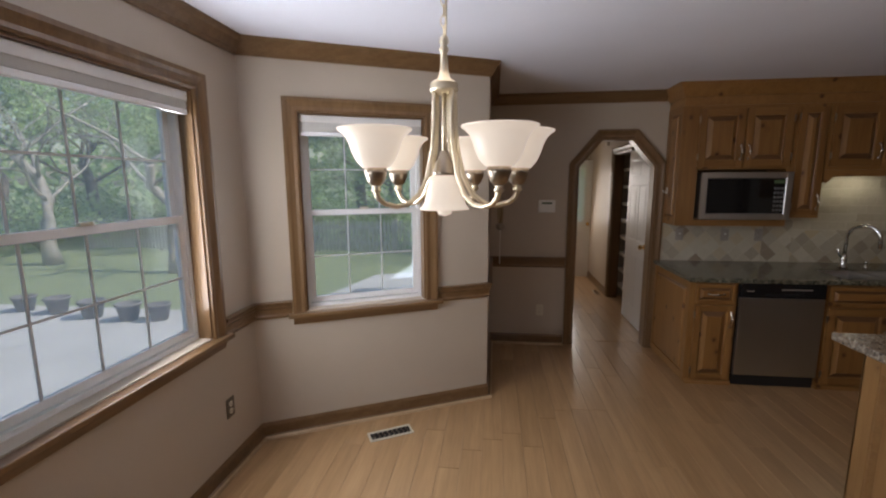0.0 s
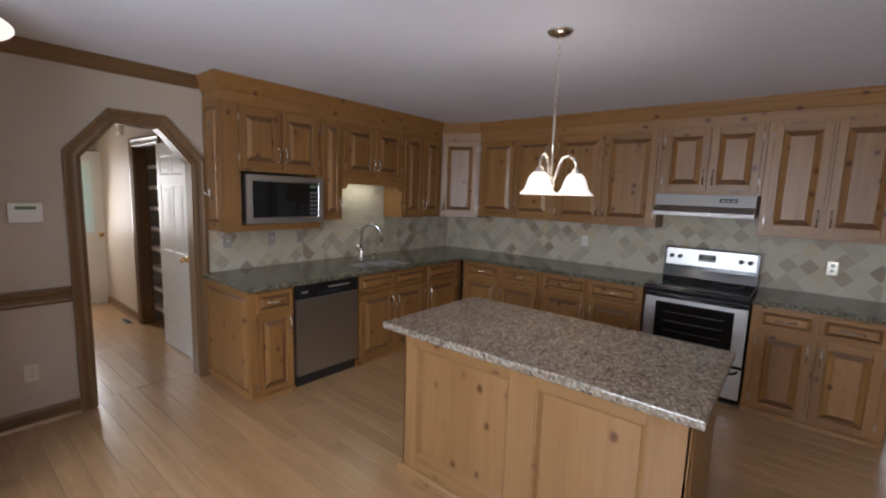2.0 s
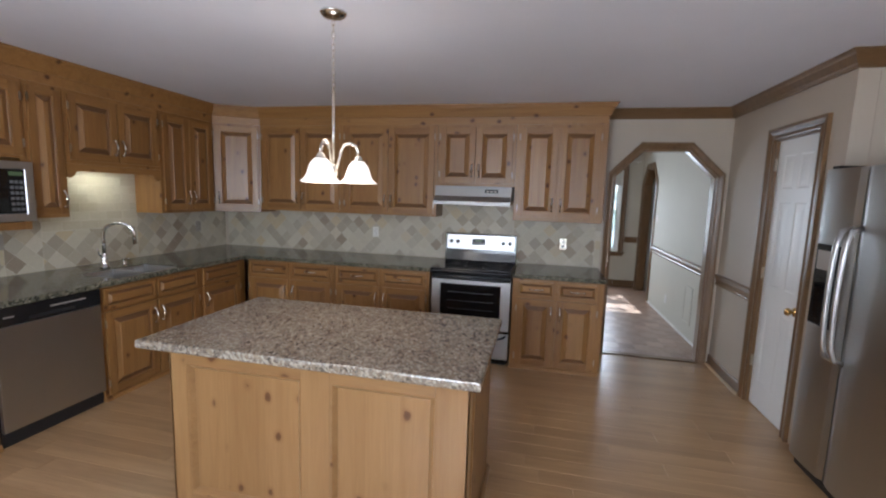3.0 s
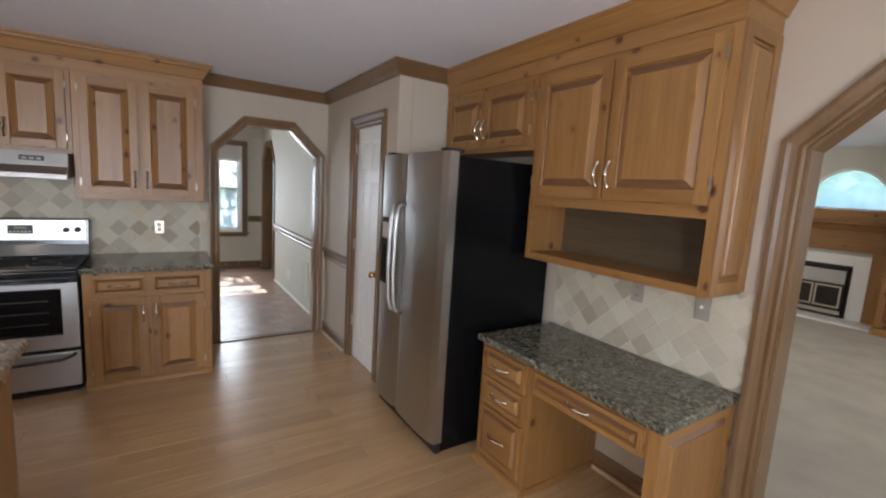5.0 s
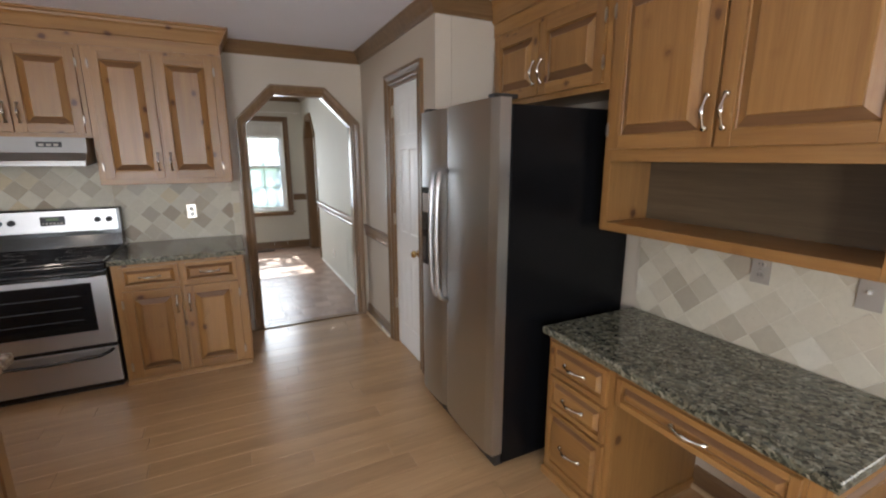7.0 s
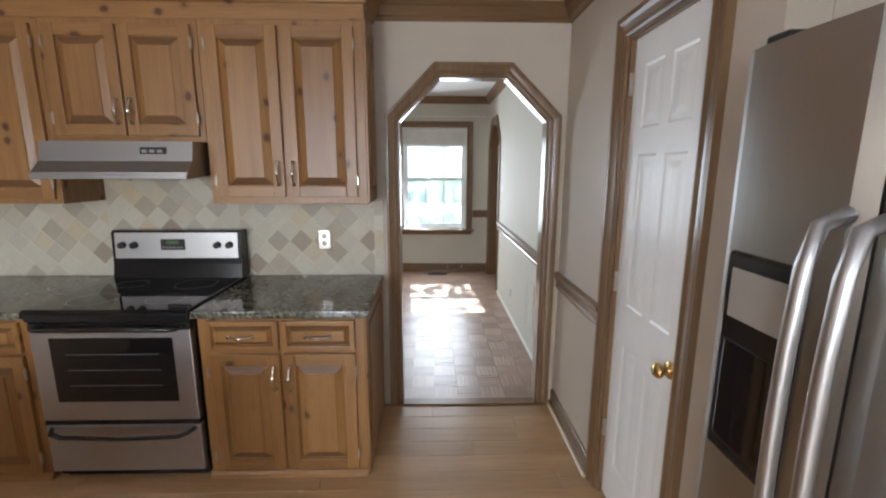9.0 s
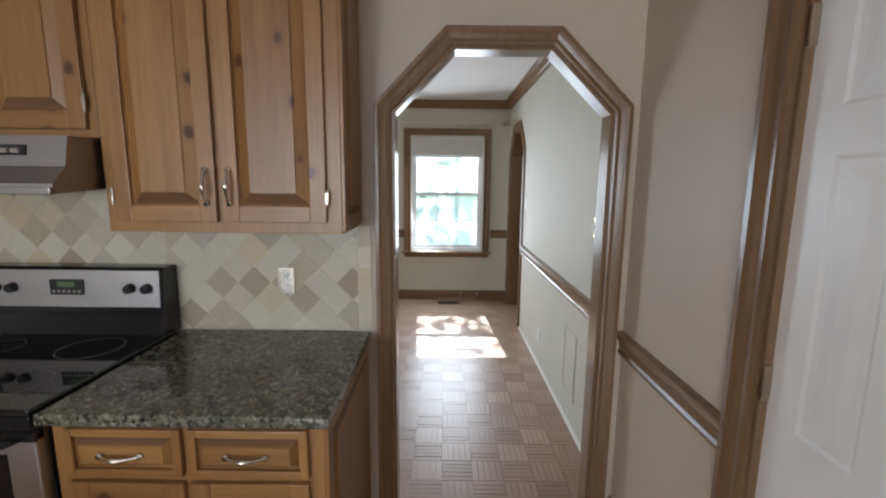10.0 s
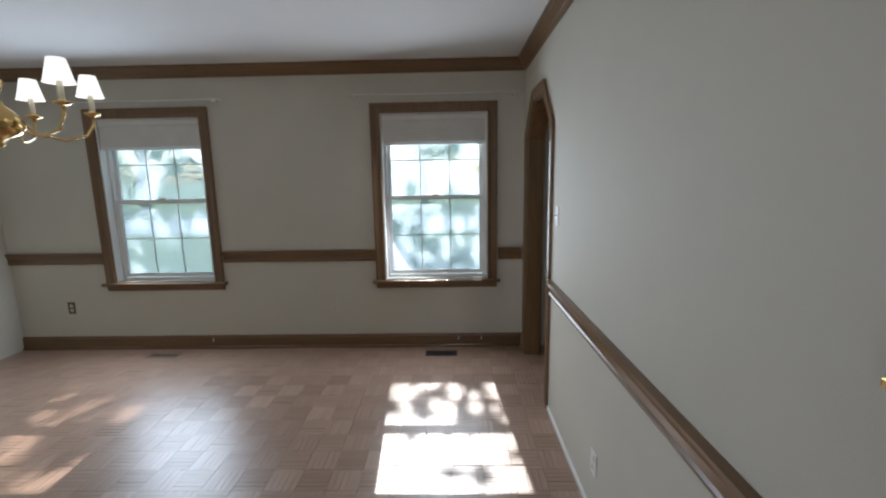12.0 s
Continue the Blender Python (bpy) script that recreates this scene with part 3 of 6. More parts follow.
def arch_case(name, pts, at, label="brown wooden casing round the archway", prof=CASE):
    return setting(name, sweep(bm_new(), pts, prof, at), TRIM_Z, label, "door casing")


def jamb(name, pts, at, depth):
    return setting(name, sweep(bm_new(), pts, [(0, 0), (-0.014, 0), (-0.014, depth), (0, depth)], at), TRIM_Z, "brown wooden jamb lining the archway", "door jamb")


AE = [(0.474, 0), (0.474, 1.85), (0.222, 2.108), (-0.183, 2.108), (-0.445, 1.85), (-0.445, 0)]
AE_L = [(-u, v) for u, v in AE]          # left to right seen from the kitchen
CASE_E = [(o * 0.82, h) for o, h in CASE]
arch_case("casing_dining_arch", AE_L, lambda u, v, h: (EX - h, -u, v), prof=CASE_E)
arch_case("casing_dining_arch_back", AE_L, lambda u, v, h: (EX + TE + h * 0.7, -u, v), prof=CASE_E)
jamb("jamb_dining_arch", AE_L, lambda u, v, h: (EX + h, -u, v), TE)
AN = [(1.445, 0), (1.445, 1.81), (1.66, 2.07), (1.945, 2.07), (2.17, 1.81), (2.17, 0)]
arch_case("casing_hall_arch", AN, lambda u, v, h: (u, NY - h, v))
jamb("jamb_hall_arch", AN, lambda u, v, h: (u, NY + h, v), 0.13)
AS = [(0.145, 0), (0.145, 1.85), (0.40, 2.10), (1.39, 2.10), (1.645, 1.85), (1.645, 0)]
arch_case("casing_family_arch", AS, lambda u, v, h: (u, SY + h, v))
arch_case("casing_family_arch_back", AS, lambda u, v, h: (u, SY - 0.13 - h, v))
jamb("jamb_family_arch", AS, lambda u, v, h: (u, SY - h, v), 0.13)
AD = [(8.235, 0), (8.235, 1.89), (8.485, 2.15), (8.83, 2.15), (9.08, 1.89), (9.08, 0)]
arch_case("casing_foyer_arch", AD, lambda u, v, h: (u, DSY + h * 0.8, v))
jamb("jamb_foyer_arch", AD, lambda u, v, h: (u, DSY - h, v), 0.13)
PD_ = [(4.112, 0), (4.112, 2.10), (4.67, 2.10), (4.67, 0)]
arch_case("casing_pantry_door", PD_, lambda u, v, h: (u, PY + h, v), "brown wooden casing round the pantry door")
jamb("jamb_pantry_door", PD_, lambda u, v, h: (u, PY - h, v), 0.11)
HC = [(6.22, 0), (6.22, 2.04), (6.98, 2.04), (6.98, 0)]
arch_case("casing_hall_closet", HC, lambda u, v, h: (2.30 - h, u, v), "brown wooden casing round the closet")
jamb("jamb_hall_closet", HC, lambda u, v, h: (2.30 + h, u, v), 0.12)
HE = [(1.42, 0), (1.42, 2.05), (2.285, 2.05), (2.285, 0)]
jamb("jamb_hall_end", HE, lambda u, v, h: (u, 8.52 + h, v), 0.13)
setting("threshold", box(bm_new(), EX - 0.03, EX + 0.05, -0.43, 0.459, 0.002, 0.011, 0.004), TRIM_Y, "light wooden threshold strip in the archway", "threshold")

# ---- windows and doors ----
def window(name, m, u0, u1, z0, z1, cols, label, glazing, lining, apron=True):
    """A white double-hung window with thin bars, wooden casing, stool and apron; m: u along the wall, v outwards."""
    w = thing(name, label, "window", m, kind="structure")
    W = VINYL
    # casing on three sides, stool and apron below
    case = sweep(bm_new(), [(u0, z0 - 0.01), (u0, z1), (u1, z1), (u1, z0 - 0.01)], CASE, lambda u, v, h: (u, -h, v))
    part("window_casing", case, TRIM_Z, w, "brown wooden window casing")
    part("window_sill", box(bm_new(), u0 - 0.115, u1 + 0.115, -0.055, 0.07, z0 - 0.035, z0 - 0.008, 0.006), TRIM_X, w, "brown wooden window sill")
    if apron:
        part("apron", sweep(bm_new(), [(u0 - 0.085, 0), (u1 + 0.085, 0)], [(0, z0 - 0.085), (0, z0 - 0.036), (-0.024, z0 - 0.036), (-0.018, z0 - 0.06), (-0.012, z0 - 0.085)], XY), TRIM_X, w, "brown wooden apron under the sill")
    part("jamb_lining", sweep(bm_new(), [(u0, z0), (u0, z1), (u1, z1), (u1, z0)], [(0.0, 0.0), (-0.012, 0.0), (-0.012, 0.075), (0.0, 0.075)], lambda u, v, h: (u, h, v)), lining, w, "window jamb")
    f = 0.034
    part("window_frame", sweep(bm_new(), [(u0 + 0.012, z0), (u0 + 0.012, z1 - 0.012), (u1 - 0.012, z1 - 0.012), (u1 - 0.012, z0)], [(0, 0.075), (-0.022, 0.075), (-0.022, 0.145), (0, 0.145)], lambda u, v, h: (u, h, v), closed=True), W, w, "white vinyl window frame")
    zm = (z0 + z1) / 2
    a0, a1 = u0 + 0.034, u1 - 0.034
    for nm, s0, s1, v0 in (("upper_sash", zm - 0.02, z1 - 0.042, 0.115), ("lower_sash", z0 + 0.03, zm + 0.02, 0.085)):
        s = part(nm, sweep(bm_new(), [(a0, s0), (a0, s1), (a1, s1), (a1, s0)], [(0, v0), (-f, v0), (-f, v0 + 0.028), (0, v0 + 0.028)], lambda u, v, h: (u, h, v), closed=True), W, w, "white sash")
        g = part("pane", box(bm_new(), a0 + f - 0.004, a1 - f + 0.004, v0 + 0.012, v0 + 0.015, s0 + f - 0.004, s1 - f + 0.004), glazing, s, "window glass with a painted glare veil")
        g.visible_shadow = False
        iu0, iu1, iz0, iz1 = a0 + f, a1 - f, s0 + f, s1 - f
        for k in range(1, cols):
            c = iu0 + (iu1 - iu0) * k / cols
            part("muntin", box(bm_new(), c - 0.0045, c + 0.0045, v0 + 0.004, v0 + 0.011, iz0, iz1), BAR, s)
        c = (iz0 + iz1) / 2
        part("muntin", box(bm_new(), iu0, iu1, v0 + 0.0035, v0 + 0.0105, c - 0.0045, c + 0.0045), BAR, s)
    part("sash_lock", box(bm_new(), (u0 + u1) / 2 - 0.03, (u0 + u1) / 2 + 0.03, 0.075, 0.10, zm + 0.02, zm + 0.035, 0.004), IVORY, w)
    return w


def roller_blind(m, u0, u1, z1, drop, group):
    """A raised cellular blind under the head of a window."""
    t = thing("window_blind", "raised white fabric blind at the window head", "blind", m, group)
    part("headrail", box(bm_new(), u0 + 0.016, u1 - 0.016, 0.012, 0.06, z1 - 0.06, z1 - 0.014, 0.004), BLIND, t)
    n = max(3, int(drop / 0.02))
    hh = (drop - 0.09) / n
    top = z1 - 0.061
    zig = [(0.022 if k % 2 == 0 else 0.016, top - hh * k / 2) for k in range(2 * n + 1)]
    back = [(0.050 if k % 2 == 0 else 0.056, z) for k, (_, z) in enumerate(zig)][::-1]
    part("pleated_fabric", prism(bm_new(), zig + back, lambda u, v, h: (h, u, v), u0 + 0.018, u1 - 0.018), BLIND, t, "folded pale fabric")
    part("bottom_rail", box(bm_new(), u0 + 0.018, u1 - 0.018, 0.016, 0.052, z1 - drop, z1 - drop + 0.026, 0.004), VINYL, t)
    return t


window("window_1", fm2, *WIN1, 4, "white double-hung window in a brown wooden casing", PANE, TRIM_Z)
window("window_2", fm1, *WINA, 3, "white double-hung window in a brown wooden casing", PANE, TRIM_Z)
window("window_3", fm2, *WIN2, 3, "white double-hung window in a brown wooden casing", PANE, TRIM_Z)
roller_blind(fm2, WIN1[0], WIN1[1], WIN1[3], 0.125, "breakfast nook blinds")
roller_blind(fm1, WINA[0], WINA[1], WINA[3], 0.14, "breakfast nook blinds")
roller_blind(fm2, WIN2[0], WIN2[1], WIN2[3], 0.13, "breakfast nook blinds")
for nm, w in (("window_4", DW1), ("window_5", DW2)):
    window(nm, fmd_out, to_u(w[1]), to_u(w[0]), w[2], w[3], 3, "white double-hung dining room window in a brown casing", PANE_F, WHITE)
    roller_blind(fmd_out, to_u(w[1]), to_u(w[0]), w[3], 0.27, "dining room blinds")

# half-round window over the fireplace
w = thing("window_6", "half-round white window over the fireplace", "window", kind="structure")
ring = [(3.19 + 0.52 * math.cos(math.pi * i / 24), 1.70 + 0.60 * math.sin(math.pi * i / 24)) for i in range(25)]
part("window_frame", sweep(bm_new(), ring, [(0, 0), (0.035, 0), (0.035, 0.06), (0, 0.06)], lambda u, v, h: (u, FY - h, v)), WHITE, w)
part("window_sill", box(bm_new(), 2.66, 3.72, FY - 0.1, FY + 0.03, 1.675, 1.70, 0.004), WHITE, w)
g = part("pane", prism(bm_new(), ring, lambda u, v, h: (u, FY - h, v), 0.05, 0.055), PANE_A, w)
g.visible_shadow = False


def panel_door(name, w, h, t, panels, m, label, knob=None, material=None, pane=None):
    """A door leaf: rails and stiles round recessed panels; local x along the leaf, front at -y."""
    d = thing(name, label, "door", m, kind="structure")
    mt = material or WHITE
    gaps = panels + ([pane] if pane else [])
    xs = sorted({0, w, *[p[0] for p in gaps], *[p[1] for p in gaps]})
    b = bm_new()
    for x0, x1 in zip(xs, xs[1:]):
        ps = sorted([p for p in gaps if p[0] <= x0 and p[1] >= x1], key=lambda p: p[2])
        z = 0
        for p in ps:
            box(b, x0, x1, 0, t, z, p[2])
            z = p[3]
        box(b, x0, x1, 0, t, z, h)
    part("leaf", b, mt, d)
    for p in panels:
        b = bm_new()
        x0, x1, z0, z1 = p
        rings = []
        for ins, dep in ((0, 0.0), (0.010, 0.004), (0.028, 0.004), (0.055, 0.0012)):
            rings.append([b.verts.new((x, dep, z)) for x, z in ((x0 + ins, z0 + ins), (x1 - ins, z0 + ins), (x1 - ins, z1 - ins), (x0 + ins, z1 - ins))])
        for a, c in zip(rings, rings[1:]):
            for i in range(4):
                b.faces.new((a[i], a[(i + 1) % 4], c[(i + 1) % 4], c[i]))
        b.faces.new(rings[-1])
        part("door_panel", b, mt, d)
    if pane:
        x0, x1, z0, z1 = pane
        g = part("pane", box(bm_new(), x0, x1, t / 2, t / 2 + 0.004, z0, z1), PANE_H, d, "door glass with a painted bright veil")
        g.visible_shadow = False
    if knob:
        kx, kz = knob
        b = lathe(bm_new(), [(0.0, -0.062), (0.018, -0.060), (0.027, -0.050), (0.028, -0.040), (0.020, -0.028), (0.011, -0.022), (0.011, -0.010), (0.030, -0.008), (0.032, 0.0)], 20, Matrix.Translation((kx, 0, kz)) @ Matrix.Rotation(radians(-90), 4, "X"))
        part("door_knob", b, BRASS, d, "polished brass knob")
    return d


def six(w, h):
    s, c = 0.09, 0.06
    a = (w - 2 * s - c) / 2
    cols = ((s, s + a), (s + a + c, w - s))
    return [(x0, x1, z0, z1) for x0, x1 in cols for z0, z1 in ((0.20, 0.80), (0.98, 1.62), (1.72, h - 0.12))]


pd = panel_door("door_pantry", 0.53, 2.085, 0.035, six(0.53, 2.085), pose(4.656, PY - 0.022, 0.008, 0, 0, 180), "white six-panel pantry door with a brass knob", (0.470, 0.865))
for hz in (0.30, 1.02, 1.86):
    b = box(bm_new(), -0.008, 0.008, -0.022, -0.002, hz, hz + 0.09, 0.003)
    part("hinge", b, ANTIQ, pd)
panel_door("door_hall", 0.74, 2.02, 0.035, six(0.74, 2.02), pose(2.262, 6.16, 0.008, 0, 0, -90), "white six-panel door folded open against the hall wall", (0.68, 0.95))
hd = panel_door("door_back", 0.90, 2.02, 0.042, [(0.13, 0.77, 0.18, 0.78)], pose(1.438, 8.560, 0.008, 0, 0, -13.5), "white half-glass back door standing ajar", (0.845, 0.93), None, (0.12, 0.78, 0.96, 1.90))

# ---- cabinets ----
CACHE = {}


def handle_mesh():
    """A bow pull, 9 cm long along z, standing off -y: round feet, slim necks, a swollen middle."""
    b = bm_new()
    n = 14
    pts, rs = [], []
    for i in range(n + 1):
        a = i / n
        pts.append((0, -0.008 - 0.022 * math.sin(math.pi * a), -0.058 + 0.116 * a))
        rs.append(0.0045 + 0.0060 * math.exp(-((a - 0.5) / 0.15) ** 2) + 0.0036 * (math.exp(-(a / 0.07) ** 2) + math.exp(-((1 - a) / 0.07) ** 2)))
    tube(b, pts, rs, 8)
    for z in (-0.058, 0.058):
        cyl(b, (0, 0, z), (0, -0.013, z), 0.011, 0.009, 10)
    return mesh_of("handle", smooth(b), NICKEL)


HANDLE = handle_mesh()


def hinge_mesh():
    b = box(bm_new(), -0.006, 0.006, -0.010, 0, -0.022, 0.022, 0.002)
    for z in (-0.026, 0.026):
        cyl(b, (0, -0.005, z - 0.005), (0, -0.005, z + 0.005), 0.0045, 0.003, 8)
    return mesh_of("hinge", b, ANTIQ)


HINGE = hinge_mesh()


def raised(w, h, e=0.05):
    """A raised centre panel with sloping edges, face at y = -0.004."""
    b = bm_new()
    rings = []
    for ins, y in ((-0.004, 0.014), (0.003, 0.013), (0.006, 0.016), (e, -0.001), (e + 0.003, -0.006)):
        rings.append([b.verts.new((x, y, z)) for x, z in ((ins, ins), (w - ins, ins), (w - ins, h - ins), (ins, h - ins))])
    for a, c in zip(rings, rings[1:]):
        for i in range(4):
            f = b.faces.new((a[i], a[(i + 1) % 4], c[(i + 1) % 4], c[i]))
            if c is rings[3] and i in (0, 2):
                f.material_index = 1
    b.faces.new(rings[-1])
    return b


def panel_mesh(bm, material):
    me = mesh_of("panel", bm, material)
    me.materials.append(PEND)
    return me


def cached(key, make):
    if key not in CACHE:
        CACHE[key] = make()
    return CACHE[key]


def front(cab, kind, x0, x1, z0, z1, side, mv, mh, hinges=True):
    """A raised-panel door or drawer front standing 2 cm proud of the face frame at y = 0."""
    w, h, t = round(x1 - x0, 3), round(z1 - z0, 3), 0.020
    s = 0.058 if kind == "door" else 0.024
    if w < 0.30 and kind == "door":
        s = 0.048
    key = (kind, w, h, mv.name)
    e = 0.042 if kind == "door" else 0.022
    at = Matrix.Translation((x0 + s, -t, z0 + s))
    pm = cached((*key, "p"), lambda: panel_mesh(raised(w - 2 * s, h - 2 * s, e), mv if kind == "door" else mh))
    d = part("door" if kind == "door" else "drawer", pm, None, cab, m=at)
    st = cached((*key, "s"), lambda: mesh_of("stile", box(bm_new(), 0, s, 0, t, 0, h, 0.003), mv))
    rl = cached((*key, "r"), lambda: mesh_of("rail", box(bm_new(), 0, w - 2 * s, 0.0008, t, 0, s, 0.003), mh))
    part("stile", st, None, d, m=Matrix.Translation((-s, 0, -s)))
    part("stile", st, None, d, m=Matrix.Translation((w - 2 * s, 0, -s)))
    part("rail", rl, None, d, m=Matrix.Translation((0, 0, -s)))
    part("rail", rl, None, d, m=Matrix.Translation((0, 0, h - 2 * s)))
    if kind == "door" and side:
        hx = w - s - s * 0.5 if side[0] == "r" else -s * 0.5
        hz = 0.065 if side[1] == "b" else h - 2 * s - 0.065
        part("handle", HANDLE, None, d, "ornate nickel bow handle", Matrix.Translation((hx, 0, hz)))
        if hinges:
            ox = -s - 0.004 if side[0] == "r" else w - s + 0.004
            for z in (0.03, h - 2 * s - 0.03):
                part("hinge", HINGE, None, d, "", Matrix.Translation((ox, 0.004, z)))
    elif kind == "drawer" and side:
        part("handle", HANDLE, None, d, "ornate nickel bow handle", Matrix.Translation(((w - 2 * s) / 2, -0.004, (h - 2 * s) / 2)) @ Matrix.Rotation(radians(90), 4, "Y"))
    return d


def end_panel(cab, m, w, h, mv, mh):
    """A framed raised panel on a cabinet's side; m puts local x along the side."""
    s = 0.055
    d = part("end_panel", panel_mesh(raised(w - 2 * s, h - 2 * s, 0.03), mv), None, cab, m=m @ Matrix.Translation((s, -0.012, s)))
    for x in (-s, w - 2 * s):
        part("stile", box(bm_new(), x, x + s, 0, 0.012, -s, h - s, 0.002), mv, d)
    for z in (-s, h - 2 * s):
        part("rail", box(bm_new(), 0, w - 2 * s, 0.0006, 0.012, z, z + s, 0.002), mh, d)
    return d


def cabinet(name, label, m, w, depth, z0, z1, fronts, mv=None, mh=None, group="", niche=None, shoe=False, stile=0.04):
    """A cabinet unit: carcass, face frame with gaps, fronts. Local x along the front, y into the wall."""
    mv, mh = mv or PINE_V, mh or PINE_H
    c = thing(name, label, "cabinet", m, group)
    if niche:
        n0, n1 = niche
        part("side", box(bm_new(), 0, 0.022, 0.0205, depth, z0, z1), mv, c)
        part("side", box(bm_new(), w - 0.022, w, 0.0205, depth, z0, z1), mv, c)
        part("niche_floor", box(bm_new(), 0.0225, w - 0.0225, 0.0205, depth, z0, n0), mh, c)
        part("upper_body", box(bm_new(), 0.0225, w - 0.0225, 0.0205, depth, n1, z1), mv, c)
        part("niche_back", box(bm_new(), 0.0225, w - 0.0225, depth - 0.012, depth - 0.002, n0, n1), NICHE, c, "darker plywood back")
        for x0, x1 in ((0, stile), (w - 0.04, w)):
            part("face_stile", box(bm_new(), x0, x1, 0, 0.02, z0, z1, 0.002), mv, c)
        part("face_rail", box(bm_new(), stile, w - 0.04, 0.001, 0.02, z0, n0, 0.002), mh, c)
        part("face_rail", box(bm_new(), stile, w - 0.04, 0.001, 0.02, n1, z1, 0.002), mh, c)
    else:
        part("body", box(bm_new(), 0, w, 0.02, depth, z0, z1), mv, c)
        part("face_frame", box(bm_new(), 0.0005, w - 0.0005, 0, 0.0195, z0 + 0.0005, z1 - 0.0005, 0.002), mv, c)
    for f in fronts:
        front(c, *f, mv, mh)
    if shoe:
        part("shoe_moulding", sweep(bm_new(), [(0, 0), (w, 0)], [(0, 0), (0, 0.035), (-0.008, 0.033), (-0.018, 0.02), (-0.02, 0)], XY), mh, c)
    return c


NF, EF = 4.25, 4.80         # base cabinet faces
UN, UE, US = 4.72, 5.17, -0.97   # upper cabinet faces
BD = NY - NF - 0.003
G1, G2 = "base cabinets", "wall cabinets"
TOPB = 0.866

# base cabinets along the north wall
c = cabinet("base_cabinet", "knotty pine base cabinet with one drawer and door beside the dishwasher", pose(2.235, NF, 0), 0.353, BD, 0.0, TOPB,
            [("drawer", 0.035, 0.328, 0.695, 0.845, True), ("door", 0.035, 0.328, 0.045, 0.675, "rt")], group=G1, shoe=True)
end_panel(c, Matrix.Rotation(radians(-90), 4, "Z") @ Matrix.Translation((-BD, 0, 0.02)), BD, TOPB - 0.02, PINE_V, PINE_H)
c = cabinet("base_cabinet", "knotty pine sink cabinet with two doors under false drawer fronts", pose(3.225, NF, 0), 0.945, BD, 0.0, TOPB - 0.20,
        [("drawer", 0.03, 0.465, 0.695, 0.845, False), ("drawer", 0.48, 0.915, 0.695, 0.845, False), ("door", 0.03, 0.465, 0.045, 0.675, "rt"), ("door", 0.48, 0.915, 0.045, 0.675, "lt")], group=G1, shoe=True)
part("face_rail", box(bm_new(), 0.0005, 0.9445, 0.0, 0.0195, TOPB - 0.199, TOPB - 0.001, 0.002), PINE_H, c)
cabinet("base_cabinet", "knotty pine corner base cabinet with a drawer and door", pose(4.172, NF, 0), 0.628, BD, 0.0, TOPB,
        [("drawer", 0.03, 0.53, 0.695, 0.845, False), ("door", 0.03, 0.53, 0.045, 0.675, "lt")], group=G1, shoe=True)
ED = EX - EF - 0.003
for y0 in (4.205, 3.20):
    cabinet("base_cabinet", "knotty pine base cabinet with two drawers above two doors", pose(EF, y0, 0, 0, 0, -90), 1.003, ED, 0.0, TOPB,
            [("drawer", 0.03, 0.485, 0.695, 0.845, True), ("drawer", 0.515, 0.97, 0.695, 0.845, True), ("door", 0.03, 0.485, 0.045, 0.675, "rt"), ("door", 0.515, 0.97, 0.045, 0.675, "lt")], group=G1, shoe=True)
c = cabinet("base_cabinet", "pine base cabinet with two drawers and doors beside the range", pose(EF, 1.397, 0, 0, 0, -90), 0.80, ED, 0.0, TOPB,
            [("drawer", 0.045, 0.385, 0.695, 0.845, True), ("drawer", 0.405, 0.755, 0.695, 0.845, True), ("door", 0.045, 0.385, 0.045, 0.675, "rt"), ("door", 0.405, 0.755, 0.045, 0.675, "lt")], group=G1, shoe=True)
end_panel(c, Matrix.Translation((0.80, 0, 0.02)) @ Matrix.Rotation(radians(90), 4, "Z"), ED, TOPB - 0.02, PINE_V, PINE_H)

# wall cabinets along the north wall
UD = NY - UN - 0.003
T1 = 2.32
c = cabinet("wall_cabinet", "knotty pine wall cabinet with an open microwave niche below two doors", pose(2.265, UN, 0), 0.90, UD, 1.27, T1,
            [("door", 0.13, 0.497, 1.785, 2.275, "rb"), ("door", 0.505, 0.872, 1.785, 2.275, "lb")], group=G2, niche=(1.325, 1.765), stile=0.145)
end_panel(c, Matrix.Rotation(radians(-90), 4, "Z") @ Matrix.Translation((-UD, 0, 1.28)), UD, T1 - 1.29, PINE_V, PINE_H)
cabinet("wall_cabinet", "narrow knotty pine wall cabinet with one door", pose(3.166, UN, 0), 0.255, UD, 1.345, T1, [("door", 0.02, 0.235, 1.37, 2.275, "rb")], group=G2)
c = cabinet("wall_cabinet", "knotty pine wall cabinet with two short doors above the sink", pose(3.422, UN, 0), 0.835, UD, 1.755, T1,
            [("door", 0.03, 0.412, 1.785, 2.275, "rb"), ("door", 0.422, 0.805, 1.785, 2.275, "lb")], group=G2)
pts = [(0, 1.7545), (0, 1.655), (0.03, 1.645), (0.055, 1.665), (0.075, 1.695), (0.11, 1.70), (0.725, 1.70), (0.76, 1.695), (0.78, 1.665), (0.805, 1.645), (0.835, 1.655), (0.835, 1.7545)]
part("valance", prism(bm_new(), pts, lambda u, v, h: (u, h, v), 0.0, 0.02), PINE_H, c, "scalloped pine valance over the sink")
cabinet("wall_cabinet", "knotty pine wall cabinet with two tall doors", pose(4.258, UN, 0), 0.68, UD, 1.345, T1, [("door", 0.03, 0.338, 1.375, 2.275, "rb"), ("door", 0.346, 0.655, 1.375, 2.275, "lb")], group=G2)
